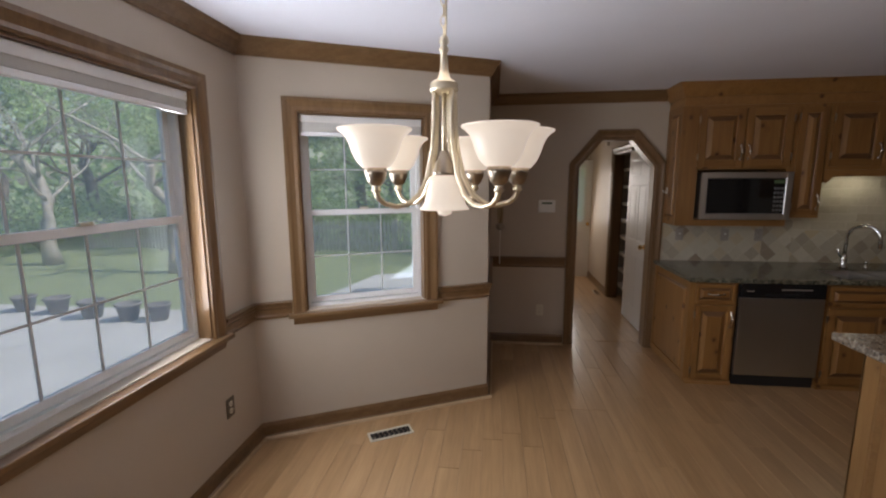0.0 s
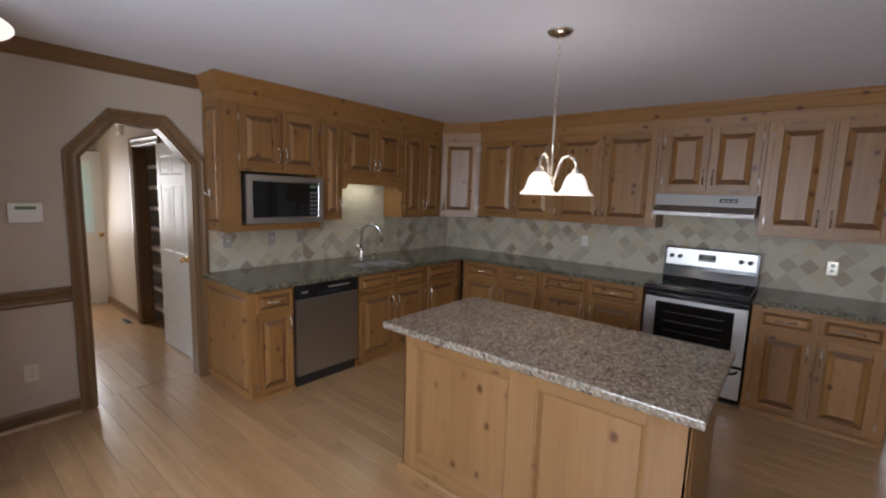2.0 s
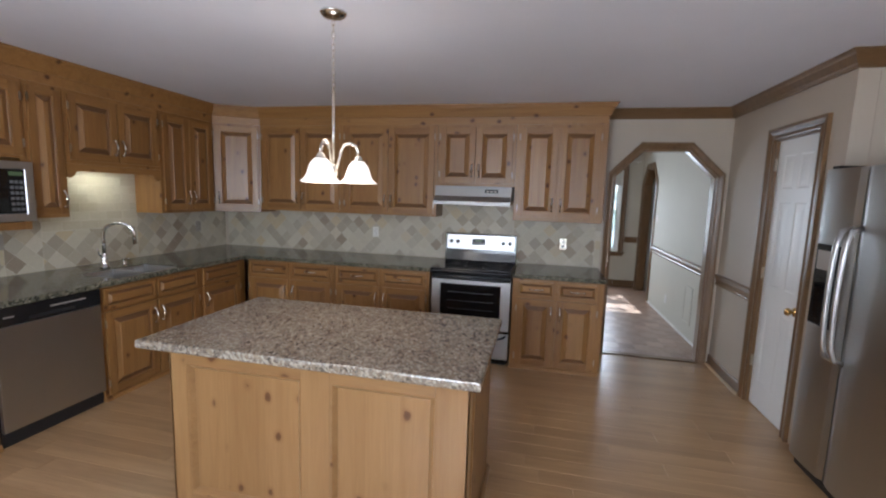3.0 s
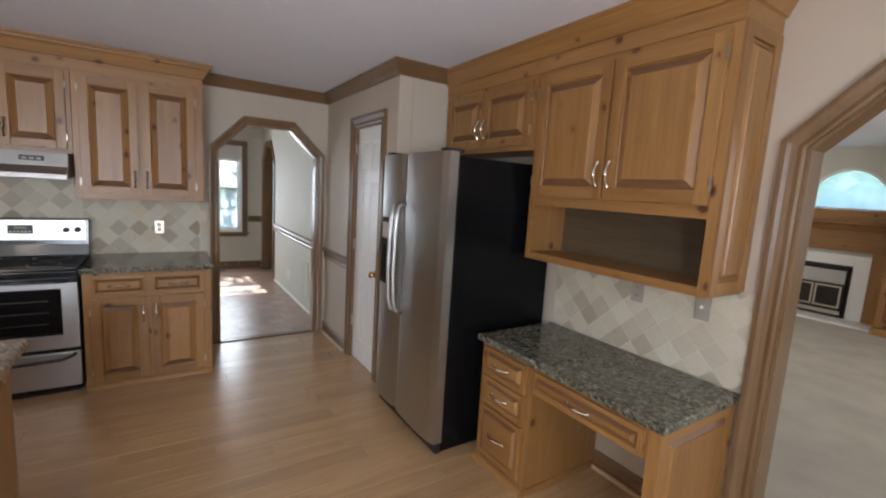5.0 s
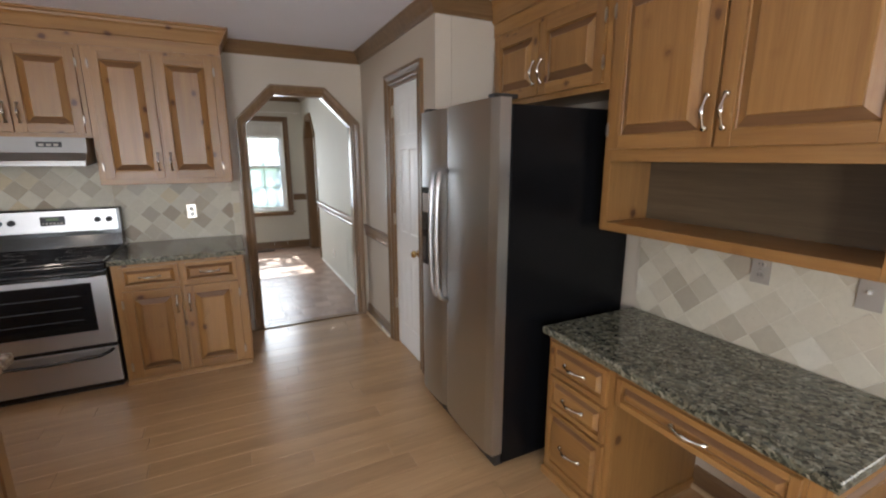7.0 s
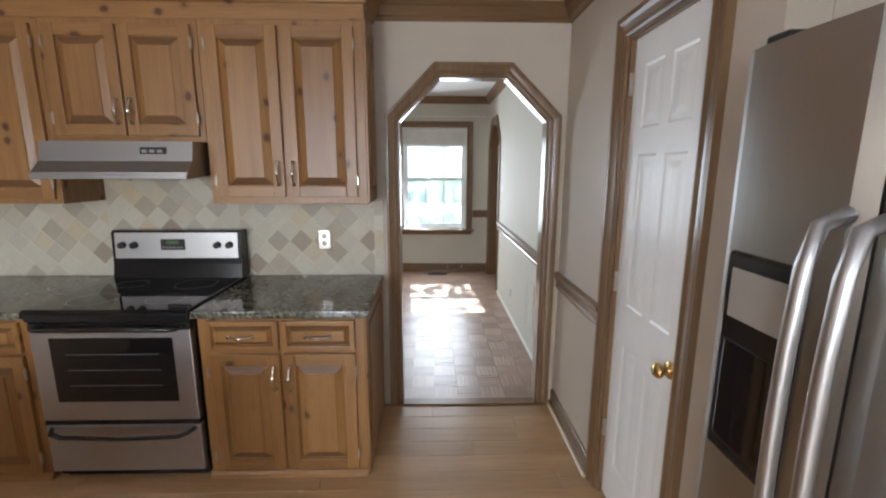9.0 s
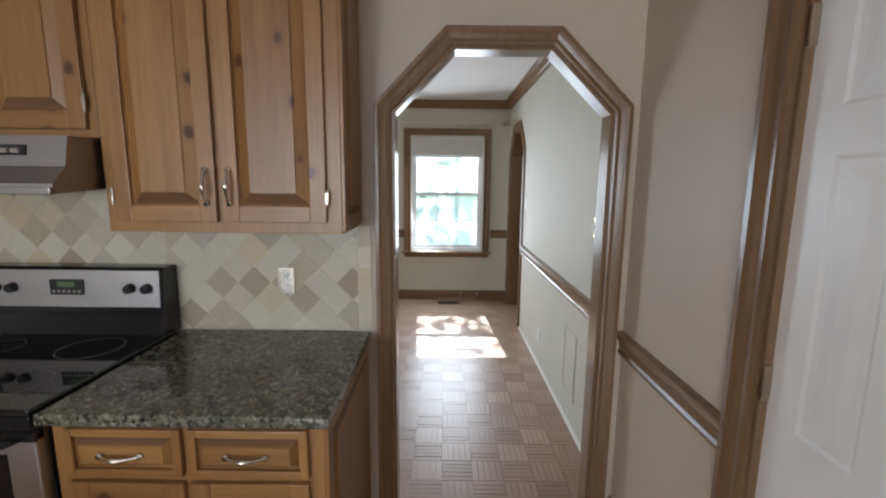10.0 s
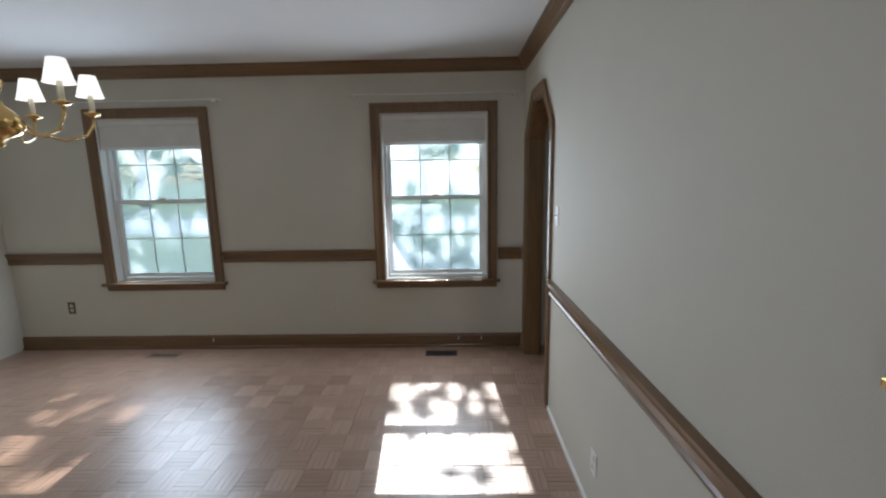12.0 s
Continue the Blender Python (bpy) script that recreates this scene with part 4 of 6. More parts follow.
# diagonal corner
dx, dy = UE - 4.94, 4.29 - UN
dl = math.hypot(dx, dy)
c = thing("wall_cabinet", "diagonal knotty pine corner wall cabinet with one door", "cabinet", pose(4.94, UN, 0, 0, 0, math.degrees(math.atan2(dy, dx))), G2)
part("body", box(bm_new(), 0.001, dl - 0.001, 0.001, 0.02, 1.345, T1), PINE_V, c)
mi = c.matrix_basis.inverted()
def to_local(u, v, h):
    return mi @ Vector((u, v, h))
part("carcass", prism(bm_new(), [(4.955, 4.735), (5.475, 4.735), (5.475, 4.31), (5.185, 4.31)], to_local, 1.345, T1 - 0.002), PINE_V, c)
front(c, "door", 0.03, dl - 0.03, 1.375, 2.275, "lb", PINE_V, PINE_H)

UDE = EX - UE - 0.003
for y0, w in ((4.288, 0.998), (3.289, 1.047)):
    h = w / 2
    cabinet("wall_cabinet", "knotty pine wall cabinet with two raised-panel doors", pose(UE, y0, 0, 0, 0, -90), w, UDE, 1.375, T1,
            [("door", 0.03, h - 0.006, 1.40, 2.275, "rb"), ("door", h + 0.006, w - 0.03, 1.40, 2.275, "lb")], group=G2)
cabinet("wall_cabinet", "short knotty pine wall cabinet with two doors above the range hood", pose(UE, 2.241, 0, 0, 0, -90), 0.789, UDE, 1.70, T1,
        [("door", 0.03, 0.388, 1.73, 2.275, "rb"), ("door", 0.40, 0.759, 1.73, 2.275, "lb")], group=G2)
c = cabinet("wall_cabinet", "tall knotty pine wall cabinet with two doors beside the archway", pose(UE, 1.451, 0, 0, 0, -90), 0.836, UDE, 1.375, T1,
            [("door", 0.04, 0.398, 1.415, 2.275, "rb"), ("door", 0.42, 0.785, 1.415, 2.275, "lb")], group=G2)
end_panel(c, Matrix.Translation((0.836, 0, 1.385)) @ Matrix.Rotation(radians(90), 4, "Z"), UDE, T1 - 1.395, PINE_V, PINE_H)

# frieze and crown over the wall cabinets
CCR = [(0, CK - 0.19), (0.006, CK - 0.19), (0.006, CK - 0.115), (0.018, CK - 0.11), (0.024, CK - 0.095), (0.045, CK - 0.05), (0.058, CK - 0.035), (0.062, CK - 0.022), (0.074, CK - 0.014), (0.074, CK - 0.001), (-0.02, CK - 0.001), (-0.02, CK - 0.19)]
cr = sweep(bm_new(), [(EX - 0.002, 0.615), (UE, 0.615), (UE, 4.29), (4.94, UN), (2.265, UN), (2.265, NY - 0.002)], CCR, XY)
tagged(part("cabinet_cornice", cr, PINE_Y), "pine frieze and crown over the wall cabinets", "cornice", "", "structure")
cr = sweep(bm_new(), [(1.80, SY + 0.002), (1.80, US), (3.848, US)], CCR, XY)
tagged(part("cabinet_cornice", cr, PINE_H), "pine frieze and crown over the desk cabinets", "cornice", "", "structure")

# desk corner on the south wall
USD = US - SY - 0.003
cabinet("wall_cabinet", "knotty pine wall cabinet with two short doors above the fridge", pose(3.848, US, 0, 0, 0, 180), 0.978, USD, 1.87, T1,
        [("door", 0.04, 0.47, 1.90, 2.275, "rb"), ("door", 0.48, 0.945, 1.90, 2.275, "lb")], group=G2)
c = cabinet("wall_cabinet", "large knotty pine wall cabinet with two doors above an open shelf", pose(2.869, US, 0, 0, 0, 180), 1.069, USD, 1.222, T1,
            [("door", 0.03, 0.515, 1.60, 2.275, "rb"), ("door", 0.525, 1.03, 1.60, 2.275, "lb")], group=G2, niche=(1.262, 1.545))
end_panel(c, Matrix.Translation((1.069, 0, 1.232)) @ Matrix.Rotation(radians(90), 4, "Z"), USD, T1 - 1.242, PINE_V, PINE_H)

dk = thing("desk_cabinet", "knotty pine built-in desk base with three drawers and a kneehole", "desk", pose(2.845, -0.68, 0, 0, 0, 180))
dd = -0.68 - SY - 0.003
TD_ = 0.736
part("drawer_box", box(bm_new(), 0, 0.40, 0.02, dd, 0, TD_), PINE_V, dk)
part("face_frame", box(bm_new(), 0.0005, 0.3995, 0, 0.0195, 0.001, TD_ - 0.001, 0.002), PINE_V, dk)
for z0, z1 in ((0.565, 0.722), (0.39, 0.55), (0.075, 0.375)):
    front(dk, "drawer", 0.03, 0.372, z0, z1, True, PINE_V, PINE_H)
part("apron_rail", box(bm_new(), 0.401, 1.045, 0.0, 0.45, 0.60, TD_), PINE_H, dk)
front(dk, "drawer", 0.42, 1.035, 0.605, 0.722, True, PINE_V, PINE_H)
part("side_panel", box(bm_new(), 1.046, 1.085, 0.0, dd, 0, TD_, 0.002), PINE_V, dk)
end_panel(dk, Matrix.Translation((1.085, 0, 0.02)) @ Matrix.Rotation(radians(90), 4, "Z"), dd, TD_ - 0.02, PINE_V, PINE_H)
part("shoe_moulding", sweep(bm_new(), [(0, 0), (0.40, 0)], [(0, 0), (0, 0.035), (-0.008, 0.033), (-0.018, 0.02), (-0.02, 0)], XY), PINE_H, dk)
part("shoe_moulding", sweep(bm_new(), [(0.4005, 0.0), (0.4005, dd)], [(0, 0), (0, 0.035), (-0.008, 0.033), (-0.014, 0.02), (-0.016, 0)], XY), PINE_H, dk)

# worktops
def slab(name, outline, z0, z1, material, label):
    """A stone slab with a softly rounded edge."""
    b = prism(bm_new(), outline, XY, z0, z1)
    bmesh.ops.bevel(b, geom=[e for e in b.edges if abs(e.verts[0].co.z - e.verts[1].co.z) < 1e-5], offset=0.008, segments=3, affect="EDGES", profile=0.5)
    return tagged(part(name, b, material), label, "worktop")


slab("worktop", [(2.20, 4.205), (3.38, 4.205), (3.38, 4.66), (3.98, 4.66), (3.98, 4.205), (4.755, 4.205), (4.755, 2.185), (EX - 0.012, 2.185), (EX - 0.012, NY - 0.012), (2.20, NY - 0.012)], 0.867, 0.905, GRAN_D, "dark speckled granite worktop round the kitchen corner")
slab("worktop_strip", [(3.3805, 4.205), (3.9795, 4.205), (3.9795, 4.265), (3.3805, 4.265)], 0.867, 0.905, GRAN_D, "dark granite strip in front of the sink")
slab("worktop", [(4.755, 0.572), (EX - 0.012, 0.572), (EX - 0.012, 1.403), (4.755, 1.403)], 0.867, 0.905, GRAN_D, "dark speckled granite worktop beside the range")
slab("worktop", [(1.728, SY + 0.012), (2.874, SY + 0.012), (2.874, -0.656), (1.728, -0.656)], 0.737, 0.775, GRAN_D, "dark speckled granite worktop over the desk")

# island
isl = thing("kitchen_island", "light knotty pine kitchen island with framed panels", "kitchen island", pose(2.44, 2.86, 0, 0, 0, -90))
IW, IDP = 1.45, 0.745
part("body", box(bm_new(), 0.014, IW - 0.014, 0.030, IDP, 0, 0.864), ISLE_V, isl)
for x0, x1 in ((0, 0.095), (0.69, 0.83), (1.30, IW)):
    part("stile", box(bm_new(), x0, x1, 0, 0.0295, 0.0, 0.864, 0.003), ISLE_V, isl)
for x0, x1 in ((0.0955, 0.6895), (0.8305, 1.2995)):
    part("rail", box(bm_new(), x0, x1, 0.0005, 0.0295, 0.78, 0.864, 0.002), ISLE_H, isl)
    part("rail", box(bm_new(), x0, x1, 0.0005, 0.0295, 0.0, 0.125, 0.002), ISLE_H, isl)
    n = 3
    for k in range(n):
        a, z = x0 + (x1 - x0) * k / n, 0.0
        part("panel_board", box(bm_new(), a, x0 + (x1 - x0) * (k + 1) / n, 0.0265, 0.0298, 0.125, 0.78), ISLE_V, isl)
    part("panel_bead", sweep(bm_new(), [(x0, 0.125), (x0, 0.78), (x1, 0.78), (x1, 0.125)], [(0, 0.004), (-0.008, 0.005), (-0.012, 0.010), (-0.024, 0.025), (-0.024, 0.0264), (0, 0.0264)], lambda u, v, h: (u, h, v), closed=True), ISLE_H, isl, "moulded bead round the panel")
end_panel(isl, Matrix.Translation((IW - 0.014, 0, 0.0)) @ Matrix.Rotation(radians(90), 4, "Z"), IDP, 0.864, ISLE_V, ISLE_H)
end_panel(isl, Matrix.Translation((0.014, IDP, 0.0)) @ Matrix.Rotation(radians(-90), 4, "Z"), IDP, 0.864, ISLE_V, ISLE_H)
part("shoe_moulding", sweep(bm_new(), [(-0.002, IDP), (-0.002, -0.002), (IW + 0.002, -0.002), (IW + 0.002, IDP)][::-1], [(0, 0), (0, 0.045), (0.008, 0.043), (0.02, 0.025), (0.022, 0)], XY), ISLE_H, isl)
part("outlet", box(bm_new(), 0.70, 0.775, -0.005, 0.0, 0.015, 0.125, 0.002), WHITE, isl, "white outlet plate low on the island")
slab("island_top", [(2.355, 1.365), (3.25, 1.365), (3.25, 2.955), (2.355, 2.955)], 0.8645, 0.905, GRAN_I, "speckled brown and grey granite island top")

# ---- appliances ----
# range: local x along the front, y into the wall
rg = thing("range", "stainless steel and black electric range with a glass top", "stove", pose(4.765, 2.170, 0, 0, 0, -90))
RW = 0.758
part("body", box(bm_new(), 0.002, RW - 0.002, 0.045, 0.69, 0.02, 0.895), BLACK, rg, "black enamel sides")
part("cooktop", box(bm_new(), 0, RW, -0.012, 0.64, 0.896, 0.916, 0.006), BGLASS, rg, "black ceramic glass cooktop")
part("cooktop_edge", box(bm_new(), 0, RW, -0.012, 0.045, 0.855, 0.8955, 0.006), BLACK, rg)
for cx, cy, r in ((0.20, 0.16, 0.11), (0.56, 0.16, 0.09), (0.20, 0.45, 0.08), (0.56, 0.45, 0.11)):
    b = bm_new()
    bmesh.ops.create_circle(b, cap_ends=False, segments=32, radius=r, matrix=Matrix.Translation((cx, cy, 0.9163)))
    es = b.edges[:]
    g = bmesh.ops.extrude_edge_only(b, edges=es)
    vs = [v for v in g["geom"] if isinstance(v, bmesh.types.BMVert)]
    bmesh.ops.scale(b, vec=(0.975, 0.975, 1), verts=vs, space=Matrix.Translation((-cx, -cy, 0)))
    part("burner_ring", b, PLATE, rg)
od = part("oven_door", box(bm_new(), 0.003, RW - 0.003, 0.0, 0.044, 0.345, 0.845, 0.006), STEEL_H, rg, "stainless steel oven door")
part("oven_window", box(bm_new(), 0.09, RW - 0.09, -0.003, 0.004, 0.445, 0.775, 0.004), BGLASS, od, "dark oven window")
for z in (0.53, 0.61, 0.69):
    part("rack_line", box(bm_new(), 0.16, RW - 0.16, -0.0036, -0.0031, z, z + 0.003), KEY, od)
part("door_top_band", box(bm_new(), 0.003, RW - 0.003, -0.002, 0.03, 0.812, 0.8445, 0.004), BLACK, od, "black band over the oven window")
part("oven_handle", tube(bm_new(), [(0.05, 0.0, 0.825), (0.055, -0.035, 0.828), (0.08, -0.046, 0.83), (RW / 2, -0.05, 0.832), (RW - 0.08, -0.046, 0.83), (RW - 0.055, -0.035, 0.828), (RW - 0.05, 0.0, 0.825)], 0.012, 10), BLACK, od, "black oven handle")
dr = part("storage_drawer", box(bm_new(), 0.003, RW - 0.003, 0.002, 0.044, 0.065, 0.318, 0.006), STEEL_H, rg, "stainless steel storage drawer")
part("drawer_band", box(bm_new(), 0.003, RW - 0.003, 0.004, 0.044, 0.3185, 0.3445, 0.003), BLACK, rg)
part("drawer_handle", tube(bm_new(), [(0.03, 0.004, 0.300), (0.05, -0.03, 0.292), (0.10, -0.036, 0.276), (RW / 2, -0.037, 0.266), (RW - 0.10, -0.036, 0.276), (RW - 0.05, -0.03, 0.292), (RW - 0.03, 0.004, 0.300)], 0.011, 8), BLACK, rg)
part("kick", box(bm_new(), 0.02, RW - 0.02, 0.06, 0.2, 0.0, 0.064), BLACKM, rg)
bg = part("backguard", prism(bm_new(), [(0.585, 0.917), (0.70, 0.917), (0.70, 1.20), (0.625, 1.20), (0.612, 1.19), (0.60, 1.00)], lambda u, v, h: (h, u, v), 0.0, RW), BLACK, rg, "black backguard")
part("control_panel", prism(bm_new(), [(0.5985, 1.035), (0.6065, 1.0345), (0.617, 1.187), (0.609, 1.1875)], lambda u, v, h: (h, u, v), 0.018, RW - 0.018), STEEL_H, bg, "stainless steel control panel")
for kx in (0.065, 0.135, RW - 0.135, RW - 0.065):
    part("knob", cyl(bm_new(), (kx, 0.605, 1.115), (kx, 0.578, 1.113), 0.021, 0.018, 20), BLACKM, bg, "black control knob")
part("clock_panel", box(bm_new(), 0.29, 0.43, 0.598, 0.608, 1.085, 1.15, 0.002), BLACKM, bg)
part("clock_display", box(bm_new(), 0.325, 0.395, 0.5965, 0.5985, 1.12, 1.14), DISPLAY, bg)
for k in range(6):
    part("button", box(bm_new(), 0.300 + k * 0.021, 0.312 + k * 0.021, 0.5965, 0.5985, 1.095, 1.105), PLATE, bg)

# range hood
hd = thing("range_hood", "stainless steel under-cabinet range hood", "range hood", pose(4.98, 2.225, 0, 0, 0, -90))
part("shell", prism(bm_new(), [(0.0, 1.515), (0.0, 1.545), (0.055, 1.60), (0.075, 1.698), (0.49, 1.698), (0.49, 1.545), (0.03, 1.515)], lambda u, v, h: (h, u, v), 0, 0.757), HOOD, hd)
part("lip", box(bm_new(), 0.0, 0.757, -0.012, 0.012, 1.512, 1.535, 0.004), HOOD, hd)
part("switch_panel", prism(bm_new(), [(0.057, 1.635), (0.0605, 1.6345), (0.0665, 1.668), (0.063, 1.6685)], lambda u, v, h: (h, u, v), 0.50, 0.63), BLACKM, hd)
for k in range(3):
    part("switch", box(bm_new(), 0.515 + 0.037 * k, 0.54 + 0.037 * k, 0.05, 0.06, 1.642, 1.656, 0.002), PLATE, hd)
part("filter", box(bm_new(), 0.10, 0.65, 0.06, 0.45, 1.535, 1.544), PLATE, hd)

# dishwasher
dw = thing("dishwasher", "stainless steel dishwasher with a black control strip", "dishwasher", pose(2.592, 4.222, 0))
DWW = 0.628
part("tub", box(bm_new(), 0.004, DWW - 0.004, 0.03, 0.60, 0.03, 0.862), BLACKM, dw)
part("door", box(bm_new(), 0.004, DWW - 0.004, 0.0, 0.029, 0.10, 0.745, 0.006), STEEL, dw, "brushed steel door")
cp = part("control_strip", box(bm_new(), 0.004, DWW - 0.004, -0.004, 0.029, 0.748, 0.862, 0.006), BLACK, dw, "glossy black control strip")
part("pocket_handle", box(bm_new(), 0.18, DWW - 0.18, -0.006, 0.0, 0.765, 0.785, 0.003), BLACKM, cp)
part("badge", box(bm_new(), 0.045, 0.10, -0.0052, -0.004, 0.80, 0.808), PLATE, cp)
part("button_row", box(bm_new(), 0.30, 0.52, -0.0052, -0.004, 0.815, 0.824), PLATE, cp)
part("kick", box(bm_new(), 0.004, DWW - 0.004, 0.035, 0.06, 0.0, 0.095), BLACKM, dw)

# microwave in its niche
mw = thing("microwave", "stainless steel microwave with a black door in the cabinet niche", "microwave", pose(2.425, 4.655, 1.3255) @ Matrix.Diagonal((1.055, 1.0, 1.06, 1)))
part("case", box(bm_new(), 0, 0.685, 0.022, 0.34, 0.012, 0.385, 0.004), BLACKM, mw)
for x in (0.05, 0.60):
    part("foot", box(bm_new(), x, x + 0.04, 0.08, 0.12, 0, 0.012), BLACKM, mw)
fr = part("front_frame", sweep(bm_new(), [(0, 0.008), (0, 0.39), (0.69, 0.39), (0.69, 0.008)], [(0, 0.0), (-0.045, 0.0), (-0.05, 0.006), (-0.05, 0.022), (0, 0.022)], lambda u, v, h: (u, h, v), closed=True), STEEL_H, mw, "stainless steel front frame")
part("door_glass", box(bm_new(), 0.05, 0.545, 0.006, 0.02, 0.058, 0.34), BGLASS, mw, "black glass door")
pn = part("keypad", box(bm_new(), 0.5455, 0.64, 0.006, 0.02, 0.058, 0.34), BLACK, mw, "black keypad")
for r in range(6):
    for q in range(3):
        part("key", box(bm_new(), 0.558 + q * 0.026, 0.578 + q * 0.026, 0.0048, 0.006, 0.075 + r * 0.035, 0.095 + r * 0.035), KEY, pn)
part("display", box(bm_new(), 0.556, 0.632, 0.0048, 0.006, 0.30, 0.325), DISPLAY, pn)

# fridge: local x along the front, y into the wall; hinged side doors
fg = thing("fridge", "side-by-side stainless steel fridge with black sides and an ice dispenser", "fridge", pose(3.775, -0.40, 0, 0, 0, 180))
FW = 0.845
part("body", box(bm_new(), 0.004, FW - 0.004, 0.085, 0.845, 0.035, 1.79, 0.006), BLACKT, fg, "black textured fridge body")
def bowed(x0, x1, z0, z1, bulge):
    b = bm_new()
    n = 10
    pts = [(x0, 0.08)] + [(x0 + (x1 - x0) * i / n, 0.012 - bulge * (1 - (2 * i / n - 1) ** 2) * 0.5 + (0.012 if i in (0, n) else 0)) for i in range(n + 1)] + [(x1, 0.08)]
    prism(b, pts, XY, z0, z1)
    return b
fz = part("freezer_door", bowed(0.004, 0.332, 0.095, 1.815, 0.02), STEEL, fg, "stainless steel freezer door")
rd = part("fridge_door", bowed(0.338, FW - 0.003, 0.095, 1.815, 0.026), STEEL, fg, "stainless steel fridge door")
disp = part("dispenser", box(bm_new(), 0.055, 0.255, -0.006, 0.02, 0.93, 1.395, 0.008), BLACK, fz, "black ice and water dispenser")
part("dispenser_recess", box(bm_new(), 0.075, 0.235, -0.0075, 0.0, 0.96, 1.20, 0.004), BGLASS, disp)
part("dispenser_screen", box(bm_new(), 0.075, 0.235, -0.0078, 0.0, 1.25, 1.36, 0.003), PLATE, disp)
for x, dd_, p in ((0.300, fz, 1), (0.372, rd, 1)):
    part("handle", tube(bm_new(), [(x, 0.01, 0.78), (x, -0.035, 0.80), (x, -0.052, 0.87), (x, -0.058, 1.00), (x, -0.060, 1.14), (x, -0.058, 1.28), (x, -0.052, 1.41), (x, -0.035, 1.48), (x, 0.01, 1.50)], 0.014, 10), STEEL_H, dd_, "curved steel handle")
part("base_grille", box(bm_new(), 0.02, FW - 0.02, 0.05, 0.10, 0.02, 0.09), BLACKM, fg)
for x in (0.06, FW - 0.06):
    part("foot", cyl(bm_new(), (x, 0.09, 0), (x, 0.09, 0.04), 0.02, 0.018, 12), BLACKM, fg)
    part("foot", cyl(bm_new(), (x, 0.78, 0), (x, 0.78, 0.04), 0.02, 0.018, 12), BLACKM, fg)
for x in (0.05, FW - 0.10):
    part("hinge_cover", box(bm_new(), x, x + 0.06, 0.02, 0.14, 1.8155, 1.835, 0.005), BLACKM, fg)

# sink and tap
sk = thing("kitchen_sink", "double-bowl stainless steel undermount sink", "sink", pose(3.38, 4.265, 0))
def bowl(x0, x1, y0, y1, z0, z1):
    b = bm_new()
    rings = []
    for ins, z in ((-0.012, z1), (0.0, z1), (0.006, z1 - 0.02), (0.012, z0 + 0.03), (0.035, z0), ):
        rings.append([b.verts.new((x, y, z)) for x, y in ((x0 + ins, y0 + ins), (x1 - ins, y0 + ins), (x1 - ins, y1 - ins), (x0 + ins, y1 - ins))])
    for a, c in zip(rings, rings[1:]):
        for i in range(4):
            b.faces.new((a[i], a[(i + 1) % 4], c[(i + 1) % 4], c[i]))
    b.faces.new(rings[-1])
    return b
part("bowl", bowl(0.012, 0.292, 0.012, 0.383, 0.70, 0.897), STEEL_H, sk)
part("bowl", bowl(0.318, 0.588, 0.012, 0.383, 0.72, 0.897), STEEL_H, sk)
for x in (0.152, 0.453):
    part("drain", cyl(bm_new(), (x, 0.2, 0.70 if x < 0.3 else 0.72), (x, 0.2, 0.706 if x < 0.3 else 0.726), 0.04, 0.042, 20), CHROME, sk)
tp = thing("kitchen_tap", "tall chrome gooseneck kitchen tap with a side spray", "tap", pose(3.70, 4.76, 0.9055) @ Matrix.Scale(1.18, 4))
part("base", lathe(bm_new(), [(0, 0), (0.032, 0), (0.032, 0.006), (0.024, 0.012), (0.020, 0.04), (0.022, 0.07), (0.018, 0.09), (0.014, 0.10), (0, 0.10)], 20), CHROME, tp)
arc = [(0, 0, 0.09), (0, 0, 0.20)] + [(0.55 * (0.085 - 0.085 * math.cos(math.pi * k / 10)) * 1.1, -0.83 * (0.085 - 0.085 * math.cos(math.pi * k / 10)) * 1.1, 0.235 + 0.085 * math.sin(math.pi * k / 10)) for k in range(11)]
arc += [(arc[-1][0], arc[-1][1], 0.19)]
part("spout", tube(bm_new(), arc, 0.0125, 12), CHROME, tp)
part("nozzle", cyl(bm_new(), (arc[-1][0], arc[-1][1], 0.20), (arc[-1][0], arc[-1][1], 0.165), 0.015, 0.013, 14), CHROME, tp)
part("lever", tube(bm_new(), [(-0.015, -0.005, 0.075), (-0.045, -0.012, 0.10), (-0.06, -0.015, 0.15)], [0.009, 0.007, 0.006], 8), CHROME, tp)
sp = thing("soap_dispenser", "small chrome soap dispenser behind the sink", "soap dispenser", pose(3.88, 4.76, 0.9055))
part("pump", lathe(bm_new(), [(0, 0), (0.022, 0), (0.020, 0.008), (0.010, 0.015), (0.010, 0.045), (0.014, 0.048), (0.014, 0.058), (0, 0.06)], 16), CHROME, sp)
part("nozzle", tube(bm_new(), [(0, 0, 0.052), (0, -0.03, 0.056), (0, -0.05, 0.048)], 0.006, 8), CHROME, sp)

# ---- hanging lamps ----
def bell(r0, r1, h, up=1):
    """A fluted-lip glass bell: narrow neck, swelling body, flared lip, with thickness."""
    out = [(r0, 0), (r0 * 1.12, 0.05 * h), (r0 + (r1 - r0) * 0.26, 0.18 * h), (r0 + (r1 - r0) * 0.42, 0.40 * h), (r0 + (r1 - r0) * 0.53, 0.62 * h), (r0 + (r1 - r0) * 0.65, 0.78 * h), (r0 + (r1 - r0) * 0.82, 0.89 * h), (r1 * 0.985, 0.955 * h), (r1, 0.98 * h), (r1 * 0.99, h)]
    inn = [(max(r - 0.004, 0.002), z) for r, z in out[::-1]]
    return [(r, up * z) for r, z in out + inn]


